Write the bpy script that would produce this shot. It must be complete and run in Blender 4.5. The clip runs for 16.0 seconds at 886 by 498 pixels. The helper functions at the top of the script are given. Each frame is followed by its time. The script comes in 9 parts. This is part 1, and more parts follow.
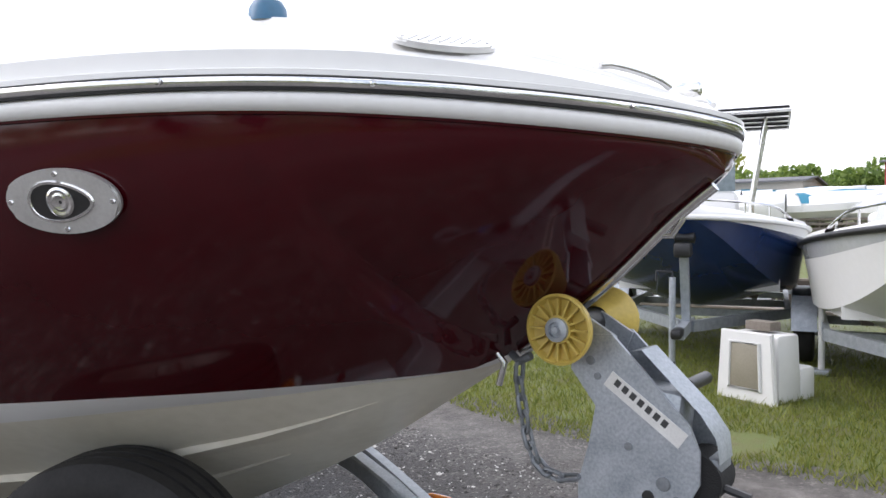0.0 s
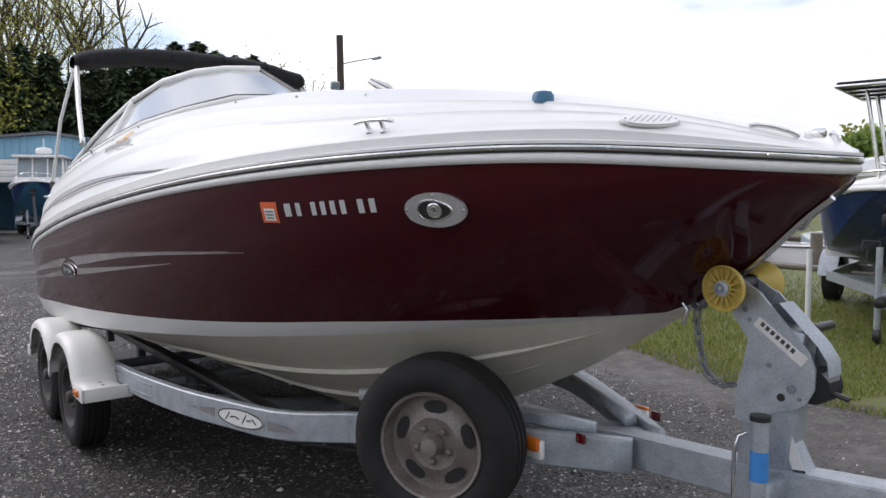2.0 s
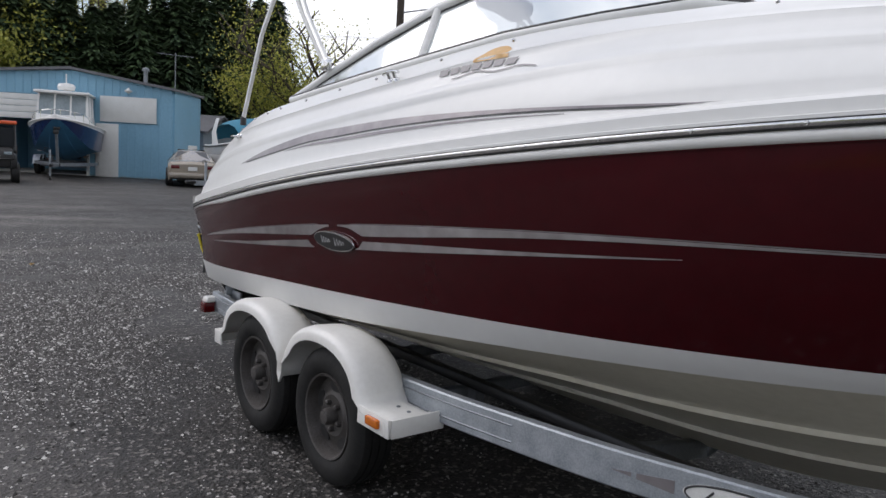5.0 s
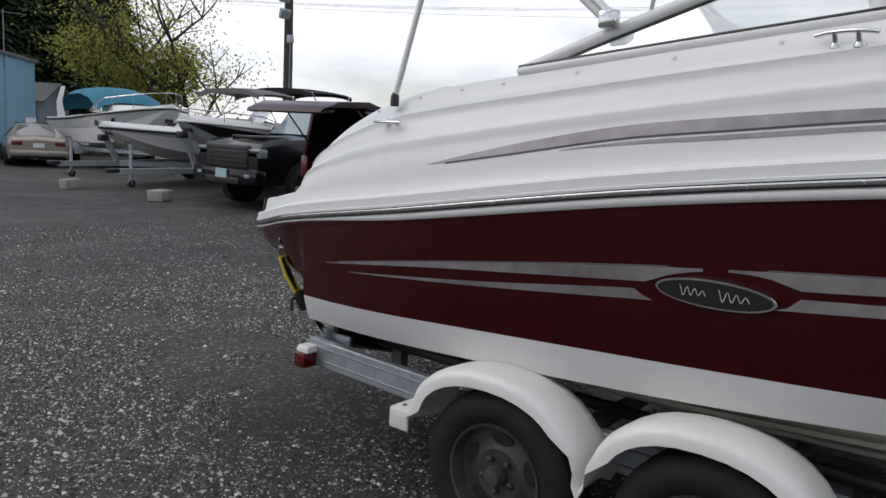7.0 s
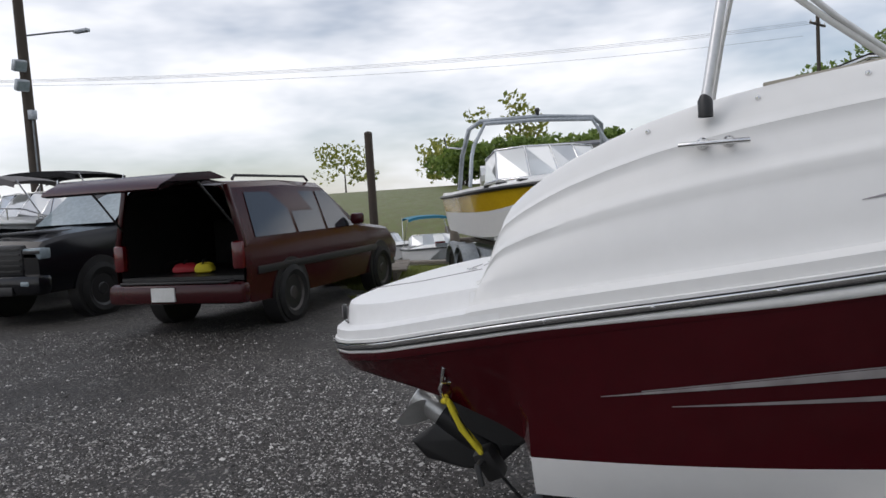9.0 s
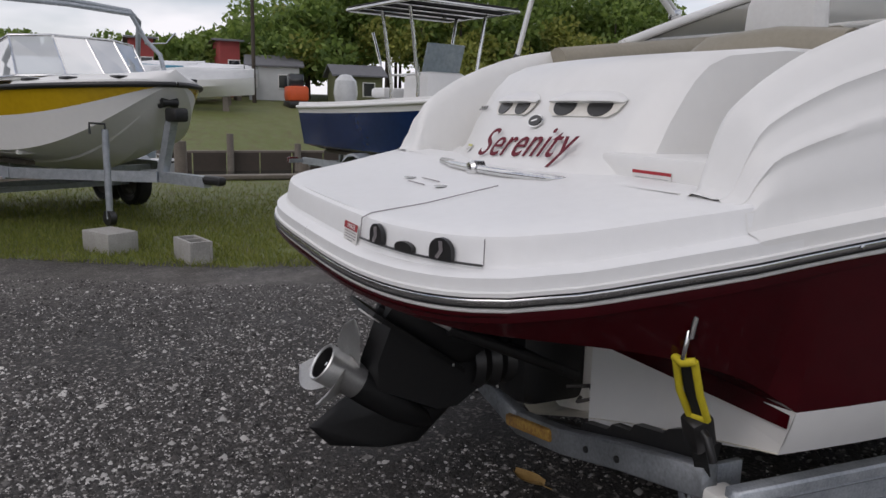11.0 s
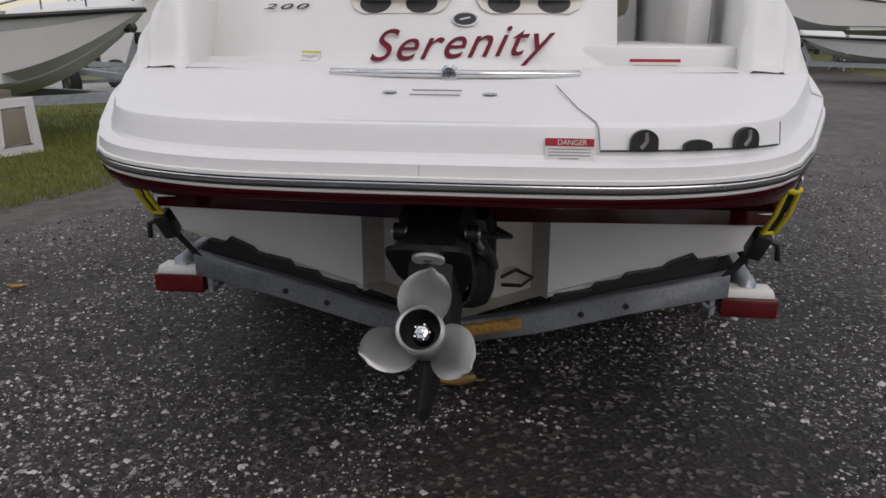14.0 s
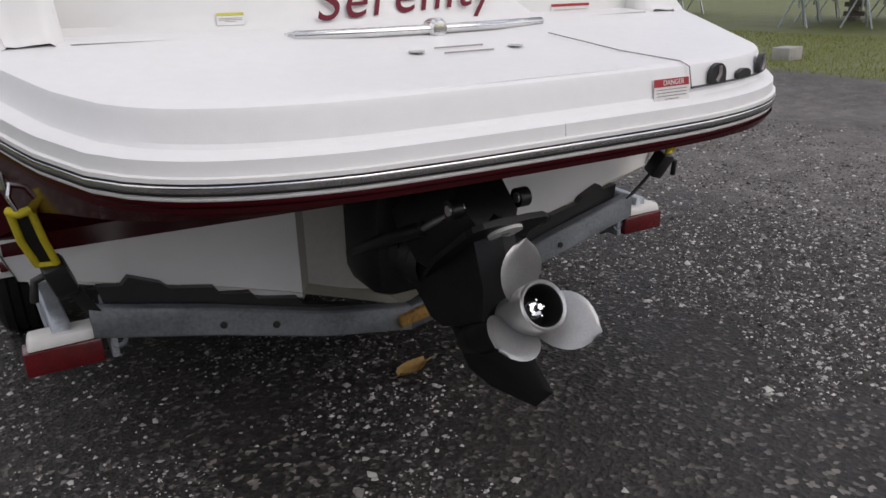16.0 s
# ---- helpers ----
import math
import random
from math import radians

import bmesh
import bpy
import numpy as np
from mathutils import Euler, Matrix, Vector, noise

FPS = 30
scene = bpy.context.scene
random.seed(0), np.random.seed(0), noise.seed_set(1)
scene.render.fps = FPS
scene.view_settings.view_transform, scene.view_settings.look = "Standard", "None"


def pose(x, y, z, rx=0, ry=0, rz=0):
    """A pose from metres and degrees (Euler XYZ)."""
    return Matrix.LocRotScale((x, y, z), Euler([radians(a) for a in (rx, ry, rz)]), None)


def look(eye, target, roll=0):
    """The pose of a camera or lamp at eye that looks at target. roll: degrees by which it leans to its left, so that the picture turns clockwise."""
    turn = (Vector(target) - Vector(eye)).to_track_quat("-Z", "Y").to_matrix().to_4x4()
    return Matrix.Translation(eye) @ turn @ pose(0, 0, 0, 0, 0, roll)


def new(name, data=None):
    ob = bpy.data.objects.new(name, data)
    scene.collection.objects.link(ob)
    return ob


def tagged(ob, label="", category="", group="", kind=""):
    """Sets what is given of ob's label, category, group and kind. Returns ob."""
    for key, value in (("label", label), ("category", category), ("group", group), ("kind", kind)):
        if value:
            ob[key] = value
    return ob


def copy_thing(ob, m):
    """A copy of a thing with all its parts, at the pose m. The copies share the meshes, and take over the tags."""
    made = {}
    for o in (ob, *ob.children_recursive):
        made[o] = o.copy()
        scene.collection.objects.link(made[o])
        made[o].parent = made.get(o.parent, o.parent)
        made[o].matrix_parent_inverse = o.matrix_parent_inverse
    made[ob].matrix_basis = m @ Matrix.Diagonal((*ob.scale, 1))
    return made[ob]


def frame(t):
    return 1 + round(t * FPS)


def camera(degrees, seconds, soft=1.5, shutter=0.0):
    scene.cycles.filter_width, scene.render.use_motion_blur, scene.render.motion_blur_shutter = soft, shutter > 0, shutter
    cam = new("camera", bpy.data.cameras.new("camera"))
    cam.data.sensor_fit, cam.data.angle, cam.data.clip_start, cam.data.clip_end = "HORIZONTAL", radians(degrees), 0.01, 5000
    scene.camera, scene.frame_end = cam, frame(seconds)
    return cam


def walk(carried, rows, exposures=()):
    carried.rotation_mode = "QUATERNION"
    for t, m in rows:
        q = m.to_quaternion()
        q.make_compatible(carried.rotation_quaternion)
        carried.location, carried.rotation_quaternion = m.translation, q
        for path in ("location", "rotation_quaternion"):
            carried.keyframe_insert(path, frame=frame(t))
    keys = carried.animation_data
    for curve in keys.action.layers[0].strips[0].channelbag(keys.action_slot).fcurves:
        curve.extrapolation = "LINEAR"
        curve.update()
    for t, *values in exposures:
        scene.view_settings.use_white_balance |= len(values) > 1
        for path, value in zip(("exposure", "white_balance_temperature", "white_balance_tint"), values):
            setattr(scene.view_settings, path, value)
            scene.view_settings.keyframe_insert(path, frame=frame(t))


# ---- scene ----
cam = camera(61.4, 16.0)
PATH = [
    (0, (1.418, 6.369, 1.409), (-0.172, 5.156, 1.362), -0.2),
    (0.5, (1.634, 6.559, 1.426), (0.147, 5.225, 1.336), -0.3),
    (1, (1.843, 6.77, 1.471), (0.486, 5.303, 1.383), -0.7),
    (1.5, (1.993, 6.959, 1.497), (0.773, 5.383, 1.331), -1.0),
    (2, (2.173, 6.939, 1.511), (0.96, 5.356, 1.361), -0.3),
    (2.5, (2.464, 6.737, 1.495), (1.422, 5.037, 1.336), -1.7),
    (3, (2.559, 6.48, 1.454), (1.599, 4.735, 1.264), 2.6),
    (3.5, (2.529, 6.054, 1.48), (1.64, 4.27, 1.317), 0.2),
    (6, (3.126, 3.818, 1.424), (1.729, 2.415, 1.142), 5.2),
    (6.5, (3.2, 3.215, 1.442), (1.84, 1.778, 1.149), 4.5),
    (7, (3.304, 2.716, 1.449), (1.768, 1.469, 1.155), 3.2),
    (7.5, (3.328, 2.228, 1.437), (1.664, 1.161, 1.134), 1.4),
    (8, (3.282, 1.655, 1.449), (1.563, 0.659, 1.218), -0.3),
    (10.5, (2.43, -0.80, 1.33), (0.477, -0.42, 1.085), -2.3),
    (11, (2.204, -1.209, 1.339), (0.405, -0.414, 0.976), 1.3),
    (11.5, (1.792, -1.411, 1.277), (0.139, -0.408, 0.765), 0.2),
    (12, (1.487, -1.625, 1.221), (0.14, -0.268, 0.636), 4.2),
    (12.5, (1.237, -1.896, 1.263), (0.192, -0.298, 0.665), 1.2),
    (13, (0.876, -2.069, 1.241), (0.066, -0.365, 0.576), 4.2),
    (13.5, (0.544, -2.25, 1.247), (-0.037, -0.439, 0.631), 3.6),
    (14, (0.257, -2.389, 1.296), (0.033, -0.487, 0.722), 0.2),
    (14.5, (-0.098, -2.303, 1.275), (-0.024, -0.423, 0.598), -2.7),
    (15, (-0.37, -2.254, 1.266), (0.126, -0.438, 0.591), 0.6),
    (15.5, (-0.689, -2.192, 1.304), (0.048, -0.448, 0.657), -0.1),
    (16, (-1.004, -1.921, 1.275), (-0.074, -0.284, 0.6), -1.6),
]
EXPOSURE = [(0, 1.22), (0.5, 1.06), (1, 0.70), (1.5, 0.52), (2.5, 0.66), (3.5, 0.56), (6.5, 0.10), (8, 0.0), (10.5, 0.04), (11, -0.12), (12, -0.2), (13, -0.2), (14.5, 0.05), (16, 0.2)]
walk(cam, [(t, look(eye, target, roll)) for t, eye, target, roll in PATH], [(t, stops, 6500 if t < 10.8 else 6650 if t < 12.5 else 6800, 16 if t < 5 else 14 if t < 9 else 13 if t < 10.8 else 17) for t, stops in EXPOSURE])

# ---- world and light ----
world = bpy.data.worlds.new("overcast_sky")
scene.world = world
world.use_nodes = True
wn, wl = world.node_tree.nodes, world.node_tree.links
wn.clear()
w_out = wn.new("ShaderNodeOutputWorld")
w_bg = wn.new("ShaderNodeBackground")
w_sky = wn.new("ShaderNodeTexSky")
w_sky.sky_type = "NISHITA"
w_sky.sun_disc = False
w_sky.sun_elevation, w_sky.sun_rotation = radians(41), radians(152)
w_sky.air_density, w_sky.dust_density = 1.0, 0.6
w_scale = wn.new("ShaderNodeVectorMath")
w_scale.operation = "SCALE"
w_scale.inputs["Scale"].default_value = 0.085
w_co = wn.new("ShaderNodeTexCoord")
w_map = wn.new("ShaderNodeMapping")
w_map.inputs["Scale"].default_value = (1.0, 1.0, 3.2)
w_noise = wn.new("ShaderNodeTexNoise")
w_noise.inputs["Scale"].default_value = 1.9
w_noise.inputs["Detail"].default_value = 5
w_noise.inputs["Roughness"].default_value = 0.55
w_ramp = wn.new("ShaderNodeValToRGB")
w_ramp.color_ramp.elements[0].position, w_ramp.color_ramp.elements[1].position = 0.38, 0.60
w_ramp.color_ramp.elements[0].color = (0.12, 0.12, 0.12, 1)
w_mix = wn.new("ShaderNodeMix")
w_mix.data_type = "RGBA"
w_mix.inputs[7].default_value = (0.93, 0.965, 1.0, 1)
wl.new(w_co.outputs["Generated"], w_map.inputs[0])
wl.new(w_map.outputs[0], w_noise.inputs["Vector"])
wl.new(w_noise.outputs["Fac"], w_ramp.inputs[0])
wl.new(w_sky.outputs[0], w_scale.inputs[0])
wl.new(w_ramp.outputs[0], w_mix.inputs[0])
wl.new(w_scale.outputs[0], w_mix.inputs[6])
wl.new(w_mix.outputs[2], w_bg.inputs["Color"])
w_bg.inputs["Strength"].default_value = 1.08
wl.new(w_bg.outputs[0], w_out.inputs["Surface"])

sun = new("sun", bpy.data.lights.new("sun", "SUN"))
sun.data.energy, sun.data.angle, sun.data.color = 0.7, radians(40), (1.0, 0.97, 0.93)
sun.matrix_world = look((7, -11, 12.5), (0, 2, 0))

# ---- materials ----


def material(name, base, rough=0.5, metal=0.0, second=None, scale=8.0, bump=0.0, bump_scale=60.0, coat=0.0, spread=0.18, detail=6, alpha=None, spec=0.5):
    """A surface whose colour wanders between two tones at a large and a small scale, with fine relief."""
    m = bpy.data.materials.new(name)
    m.use_nodes = True
    n, l = m.node_tree.nodes, m.node_tree.links
    b = n["Principled BSDF"]
    co = n.new("ShaderNodeTexCoord")
    if second is None:
        second = tuple(c * 0.82 for c in base)
    big, small = n.new("ShaderNodeTexNoise"), n.new("ShaderNodeTexNoise")
    for t, s in ((big, scale), (small, scale * 9)):
        t.inputs["Scale"].default_value = s
        t.inputs["Detail"].default_value = detail
        l.new(co.outputs["Object"], t.inputs["Vector"])
    add = n.new("ShaderNodeMath")
    add.operation = "MULTIPLY_ADD"
    add.inputs[1].default_value = 0.55
    l.new(small.outputs["Fac"], add.inputs[0])
    half = n.new("ShaderNodeMath")
    half.operation = "MULTIPLY"
    half.inputs[1].default_value = 0.55
    l.new(big.outputs["Fac"], half.inputs[0])
    l.new(half.outputs[0], add.inputs[2])
    ramp = n.new("ShaderNodeValToRGB")
    ramp.color_ramp.elements[0].position, ramp.color_ramp.elements[1].position = 0.55 - spread, 0.55 + spread
    ramp.color_ramp.elements[0].color, ramp.color_ramp.elements[1].color = (*second, 1), (*base, 1)
    l.new(add.outputs[0], ramp.inputs[0])
    l.new(ramp.outputs[0], b.inputs["Base Color"])
    rr = n.new("ShaderNodeMapRange")
    rr.inputs["To Min"].default_value, rr.inputs["To Max"].default_value = max(0.02, rough * 0.8), min(1, rough * 1.2)
    l.new(big.outputs["Fac"], rr.inputs[0])
    l.new(rr.outputs[0], b.inputs["Roughness"])
    b.inputs["Metallic"].default_value = metal
    b.inputs["Specular IOR Level"].default_value = spec
    if coat:
        b.inputs["Coat Weight"].default_value = coat
        b.inputs["Coat Roughness"].default_value = 0.04
    if bump:
        t = n.new("ShaderNodeTexNoise")
        t.inputs["Scale"].default_value, t.inputs["Detail"].default_value = bump_scale, 4
        l.new(co.outputs["Object"], t.inputs["Vector"])
        bp = n.new("ShaderNodeBump")
        bp.inputs["Strength"].default_value, bp.inputs["Distance"].default_value = bump, 0.01
        l.new(t.outputs["Fac"], bp.inputs["Height"])
        l.new(bp.outputs[0], b.inputs["Normal"])
    return m


def per_island(m, dark, light, middle=None, leafy=False):
    """Tints each loose piece of a joined mesh by its own random value."""
    n, l = m.node_tree.nodes, m.node_tree.links
    geo = n.new("ShaderNodeNewGeometry")
    ramp = n.new("ShaderNodeValToRGB")
    ramp.color_ramp.elements[0].color, ramp.color_ramp.elements[1].color = (*dark, 1), (*light, 1)
    if middle:
        e = ramp.color_ramp.elements.new(middle[0])
        e.color = (*middle[1], 1)
    l.new(geo.outputs["Random Per Island"], ramp.inputs[0])
    l.new(ramp.outputs[0], n["Principled BSDF"].inputs["Base Color"])
    if leafy:
        thin, mix = n.new("ShaderNodeBsdfTranslucent"), n.new("ShaderNodeMixShader")
        mix.inputs[0].default_value = 0.45
        l.new(ramp.outputs[0], thin.inputs["Color"])
        l.new(n["Principled BSDF"].outputs[0], mix.inputs[1])
        l.new(thin.outputs[0], mix.inputs[2])
        l.new(mix.outputs[0], n["Material Output"].inputs["Surface"])
    return m


def glass(name, tint):
    """A thin clear pane with sky glare painted on as a pale layer: it lets light through and mirrors some of it, more
    at a slant.
    """
    m = bpy.data.materials.new(name)
    m.use_nodes = True
    n, l = m.node_tree.nodes, m.node_tree.links
    clear, gloss, mix, fres = n.new("ShaderNodeBsdfTransparent"), n.new("ShaderNodeBsdfGlossy"), n.new("ShaderNodeMixShader"), n.new("ShaderNodeFresnel")
    clear.inputs["Color"].default_value = (*tint, 1)
    gloss.inputs["Roughness"].default_value = 0.03
    fres.inputs["IOR"].default_value = 1.45
    veil = n.new("ShaderNodeMath")
    veil.inputs[1].default_value = 0.50
    # pale diffuse layer imitates the sky's glare on the pane
    dust_or_glare, glare_mix = n.new("ShaderNodeBsdfDiffuse"), n.new("ShaderNodeMixShader")
    dust_or_glare.inputs["Color"].default_value = (0.72, 0.76, 0.75, 1)
    glare_mix.inputs[0].default_value = 0.28
    l.new(fres.outputs[0], veil.inputs[0])
    l.new(veil.outputs[0], mix.inputs[0])
    l.new(clear.outputs[0], mix.inputs[1])
    l.new(gloss.outputs[0], mix.inputs[2])
    l.new(mix.outputs[0], glare_mix.inputs[1])
    l.new(dust_or_glare.outputs[0], glare_mix.inputs[2])
    l.new(glare_mix.outputs[0], n["Material Output"].inputs["Surface"])
    return m


WHITE = material("white_gelcoat", (0.77, 0.765, 0.745), 0.34, second=(0.735, 0.73, 0.71), scale=2.0, coat=0.12, spec=0.4)
NONSKID = material("white_nonskid_gelcoat", (0.80, 0.80, 0.79), 0.42, second=(0.76, 0.76, 0.75), scale=3.0, bump=0.08, bump_scale=400)
MAROON = material("maroon_gelcoat", (0.047, 0.0024, 0.0048), 0.08, second=(0.036, 0.0019, 0.0037), scale=1.5, coat=0.0, spec=0.3)
BOTTOM = material("cream_bottom", (0.72, 0.68, 0.57), 0.32, second=(0.62, 0.58, 0.47), scale=3.0)
CREAM = material("cream_vinyl_rail", (0.77, 0.765, 0.74), 0.45, second=(0.71, 0.70, 0.675), scale=6)
CHROME = material("polished_steel", (0.78, 0.78, 0.77), 0.14, 1.0, second=(0.6, 0.6, 0.6), scale=12)
BLACK_LINE = material("black_rubber_insert", (0.02, 0.02, 0.02), 0.4)
GALV = material("galvanised_steel", (0.50, 0.53, 0.56), 0.45, 0.5, second=(0.29, 0.32, 0.35), scale=17, bump=0.1, bump_scale=90)
GALV_DARK = material("weathered_galvanised_steel", (0.30, 0.32, 0.34), 0.55, 0.6, second=(0.18, 0.19, 0.20), scale=10, bump=0.1, bump_scale=90)
RUBBER = material("tyre_rubber", (0.011, 0.011, 0.011), 0.7, second=(0.019, 0.018, 0.017), scale=12, bump=0.15, bump_scale=80, spec=0.3)
RIM = material("dirty_steel_rim", (0.10, 0.093, 0.09), 0.55, 0.4, second=(0.05, 0.043, 0.038), scale=16, bump=0.1)
BLACK = material("black_plastic", (0.014, 0.014, 0.015), 0.4, second=(0.022, 0.021, 0.02), scale=9, bump=0.05)
BLACK_METAL = material("black_drive_paint", (0.006, 0.006, 0.007), 0.5, second=(0.010, 0.010, 0.010), scale=8, bump=0.05)
GALV_WHITE = material("bright_anodised_tube", (0.72, 0.72, 0.71), 0.35, 0.55, second=(0.62, 0.62, 0.61), scale=12)
STEEL = material("brushed_propeller_steel", (0.74, 0.74, 0.73), 0.4, 0.9, second=(0.62, 0.62, 0.61), scale=20, bump=0.05, bump_scale=200)
YELLOW = material("yellow_polyurethane", (0.62, 0.46, 0.10), 0.45, second=(0.50, 0.36, 0.08), scale=12)
YELLOW_STRAP = material("yellow_webbing", (0.70, 0.58, 0.02), 0.7, second=(0.55, 0.44, 0.02), scale=40, bump=0.3, bump_scale=300)
BLACK_STRAP = material("black_webbing", (0.012, 0.012, 0.012), 0.85, bump=0.3, bump_scale=300)
RED_LENS = material("red_lens", (0.13, 0.004, 0.006), 0.2, second=(0.07, 0.002, 0.004), scale=25, coat=0.5)
AMBER = material("amber_lens", (0.65, 0.17, 0.01), 0.22, second=(0.5, 0.11, 0.01), scale=25, coat=0.5)
CANVAS = material("black_canvas", (0.007, 0.007, 0.008), 0.9, second=(0.012, 0.012, 0.013), scale=20, bump=0.2, bump_scale=250)
TAN = material("tan_vinyl", (0.30, 0.27, 0.21), 0.5, second=(0.25, 0.225, 0.17), scale=6, bump=0.05)
OLIVE = material("olive_vinyl", (0.20, 0.185, 0.115), 0.5, second=(0.16, 0.15, 0.09), scale=6, bump=0.05)
SILVER_FILM = material("silver_graphic_film", (0.60, 0.58, 0.58), 0.3, 0.6, second=(0.30, 0.27, 0.27), scale=1.2)
GREY_FILM = material("grey_graphic_film", (0.20, 0.18, 0.19), 0.35, 0.4, second=(0.36, 0.33, 0.33), scale=1.5)
# emblem grey, lightened partway to imitate glare on the deck
GLARED_FILM = material("glare_lightened_grey_film", (0.24, 0.22, 0.23), 0.4, second=(0.34, 0.32, 0.32), scale=9)
ORANGE_FILM = material("orange_sticker", (0.75, 0.13, 0.04), 0.4)
PAPER = material("white_label", (0.78, 0.77, 0.74), 0.4, second=(0.66, 0.65, 0.62), scale=30)
RED_INK = material("red_ink", (0.42, 0.02, 0.03), 0.45)
WINE_INK = material("wine_red_lettering", (0.15, 0.009, 0.022), 0.6, spec=0.25)
GREEN_INK = material("green_ink", (0.05, 0.30, 0.20), 0.45)
YELLOW_INK = material("yellow_ink", (0.60, 0.58, 0.08), 0.45)
DARK_INK = material("dark_ink", (0.05, 0.05, 0.05), 0.5)
GREY_INK = material("pale_grey_lettering", (0.55, 0.54, 0.54), 0.35)
BLUE_CAP = material("blue_plastic_cap", (0.035, 0.13, 0.23), 0.4)
BLUE_LABEL = material("blue_label", (0.05, 0.25, 0.62), 0.35)
TRANSOM_BEIGE = material("beige_transom", (0.74, 0.71, 0.65), 0.4, second=(0.65, 0.62, 0.56), scale=5)
RUST_WOOD = material("worn_yellow_bunk_end", (0.42, 0.26, 0.05), 0.8, second=(0.16, 0.06, 0.02), scale=9, bump=0.3)
FENDER = material("white_fender_plastic", (0.81, 0.795, 0.755), 0.35, second=(0.74, 0.72, 0.68), scale=5)
SPARE_RIM = material("dull_spare_rim", (0.27, 0.245, 0.225), 0.5, 0.5, second=(0.15, 0.115, 0.095), scale=16, bump=0.1)
CONCRETE = material("concrete_block", (0.40, 0.39, 0.36), 0.9, second=(0.28, 0.27, 0.25), scale=8, bump=0.5, bump_scale=60)
LEAF_DRY = material("dry_leaf", (0.34, 0.22, 0.07), 0.7, second=(0.22, 0.12, 0.03), scale=20)
SCREEN = glass("windscreen_glass", (0.88, 0.95, 0.95))
DARK_GLASS = material("dark_car_glass", (0.02, 0.024, 0.028), 0.06, second=(0.03, 0.034, 0.038), scale=2, coat=0.5)
SOFT_GLASS = material("far_boat_glass", (0.30, 0.36, 0.38), 0.08, second=(0.18, 0.22, 0.24), scale=2, coat=0.4)
NAVY = material("navy_gelcoat", (0.008, 0.026, 0.095), 0.22, second=(0.006, 0.019, 0.07), scale=1.5, coat=0.15)
BLACK_GEL = material("black_gelcoat", (0.012, 0.012, 0.014), 0.15, coat=0.7)
GOLD_GEL = material("gold_gelcoat", (0.62, 0.40, 0.015), 0.2, second=(0.52, 0.33, 0.012), scale=2, coat=0.5)
GREY_GEL = material("pale_grey_gelcoat", (0.55, 0.56, 0.56), 0.2, second=(0.46, 0.47, 0.47), scale=2, coat=0.5)
BLUE_CANVAS = material("blue_canvas", (0.03, 0.20, 0.30), 0.8, bump=0.2)
BLUE_TARP = material("blue_bottom_paint", (0.04, 0.17, 0.30), 0.6, second=(0.03, 0.12, 0.22), scale=3)
BLUE_METAL = material("pale_blue_metal_siding", (0.22, 0.42, 0.56), 0.5, second=(0.18, 0.36, 0.48), scale=1.2)
WHITE_PAINT = material("white_paint", (0.72, 0.72, 0.70), 0.5, second=(0.62, 0.62, 0.59), scale=3)
BRICK_RED = material("red_painted_wall", (0.34, 0.055, 0.05), 0.7, second=(0.27, 0.045, 0.04), scale=2)
ROOF_GREY = material("grey_roof", (0.16, 0.16, 0.17), 0.8, second=(0.11, 0.11, 0.12), scale=3, bump=0.3)
TRUCK_BLACK = material("black_car_paint", (0.006, 0.006, 0.008), 0.16, second=(0.005, 0.005, 0.006), scale=2, spec=0.4)
SUV_RED = material("dark_red_car_paint", (0.045, 0.006, 0.008), 0.2, second=(0.036, 0.005, 0.006), scale=2, spec=0.4)
SEDAN_TAN = material("champagne_car_paint", (0.36, 0.31, 0.25), 0.25, 0.3, second=(0.30, 0.26, 0.21), scale=2, coat=0.8)
UTV_ORANGE = material("orange_plastic_roof", (0.72, 0.11, 0.03), 0.45)
BARK = material("tree_bark", (0.085, 0.065, 0.05), 0.9, second=(0.05, 0.04, 0.032), scale=10, bump=0.6, bump_scale=30)
POLE_WOOD = material("weathered_pole_wood", (0.075, 0.058, 0.045), 0.9, second=(0.05, 0.04, 0.03), scale=6, bump=0.5, bump_scale=40)
DOCK_WOOD = material("weathered_timber", (0.22, 0.19, 0.155), 0.85, second=(0.14, 0.12, 0.10), scale=5, bump=0.4)
LEAF = per_island(material("spring_leaves", (0.10, 0.14, 0.03), 0.6), (0.15, 0.19, 0.035), (0.40, 0.40, 0.10), leafy=True)
LEAF_OLIVE = per_island(material("olive_spring_leaves", (0.10, 0.12, 0.03), 0.6), (0.17, 0.20, 0.035), (0.52, 0.50, 0.12), leafy=True)
LEAF_DEEP = per_island(material("deep_green_leaves", (0.05, 0.09, 0.02), 0.6), (0.085, 0.15, 0.03), (0.27, 0.36, 0.085), leafy=True)
CONIFER = per_island(material("dark_conifer_foliage", (0.02, 0.035, 0.02), 0.7), (0.019, 0.042, 0.018), (0.085, 0.135, 0.055))
GRASS_BLADE = per_island(material("grass_blades", (0.09, 0.16, 0.03), 0.6), (0.11, 0.15, 0.022), (0.30, 0.31, 0.075), leafy=True)
STONE = per_island(material("crushed_stone", (0.3, 0.29, 0.27), 0.8), (0.014, 0.0125, 0.0115), (0.62, 0.60, 0.57), (0.74, (0.075, 0.069, 0.064)))
WATER = material("creek_water", (0.03, 0.035, 0.03), 0.06, second=(0.025, 0.03, 0.026), scale=0.4, bump=0.25, bump_scale=1.2, spec=0.6)

# ---- geometry helpers ----


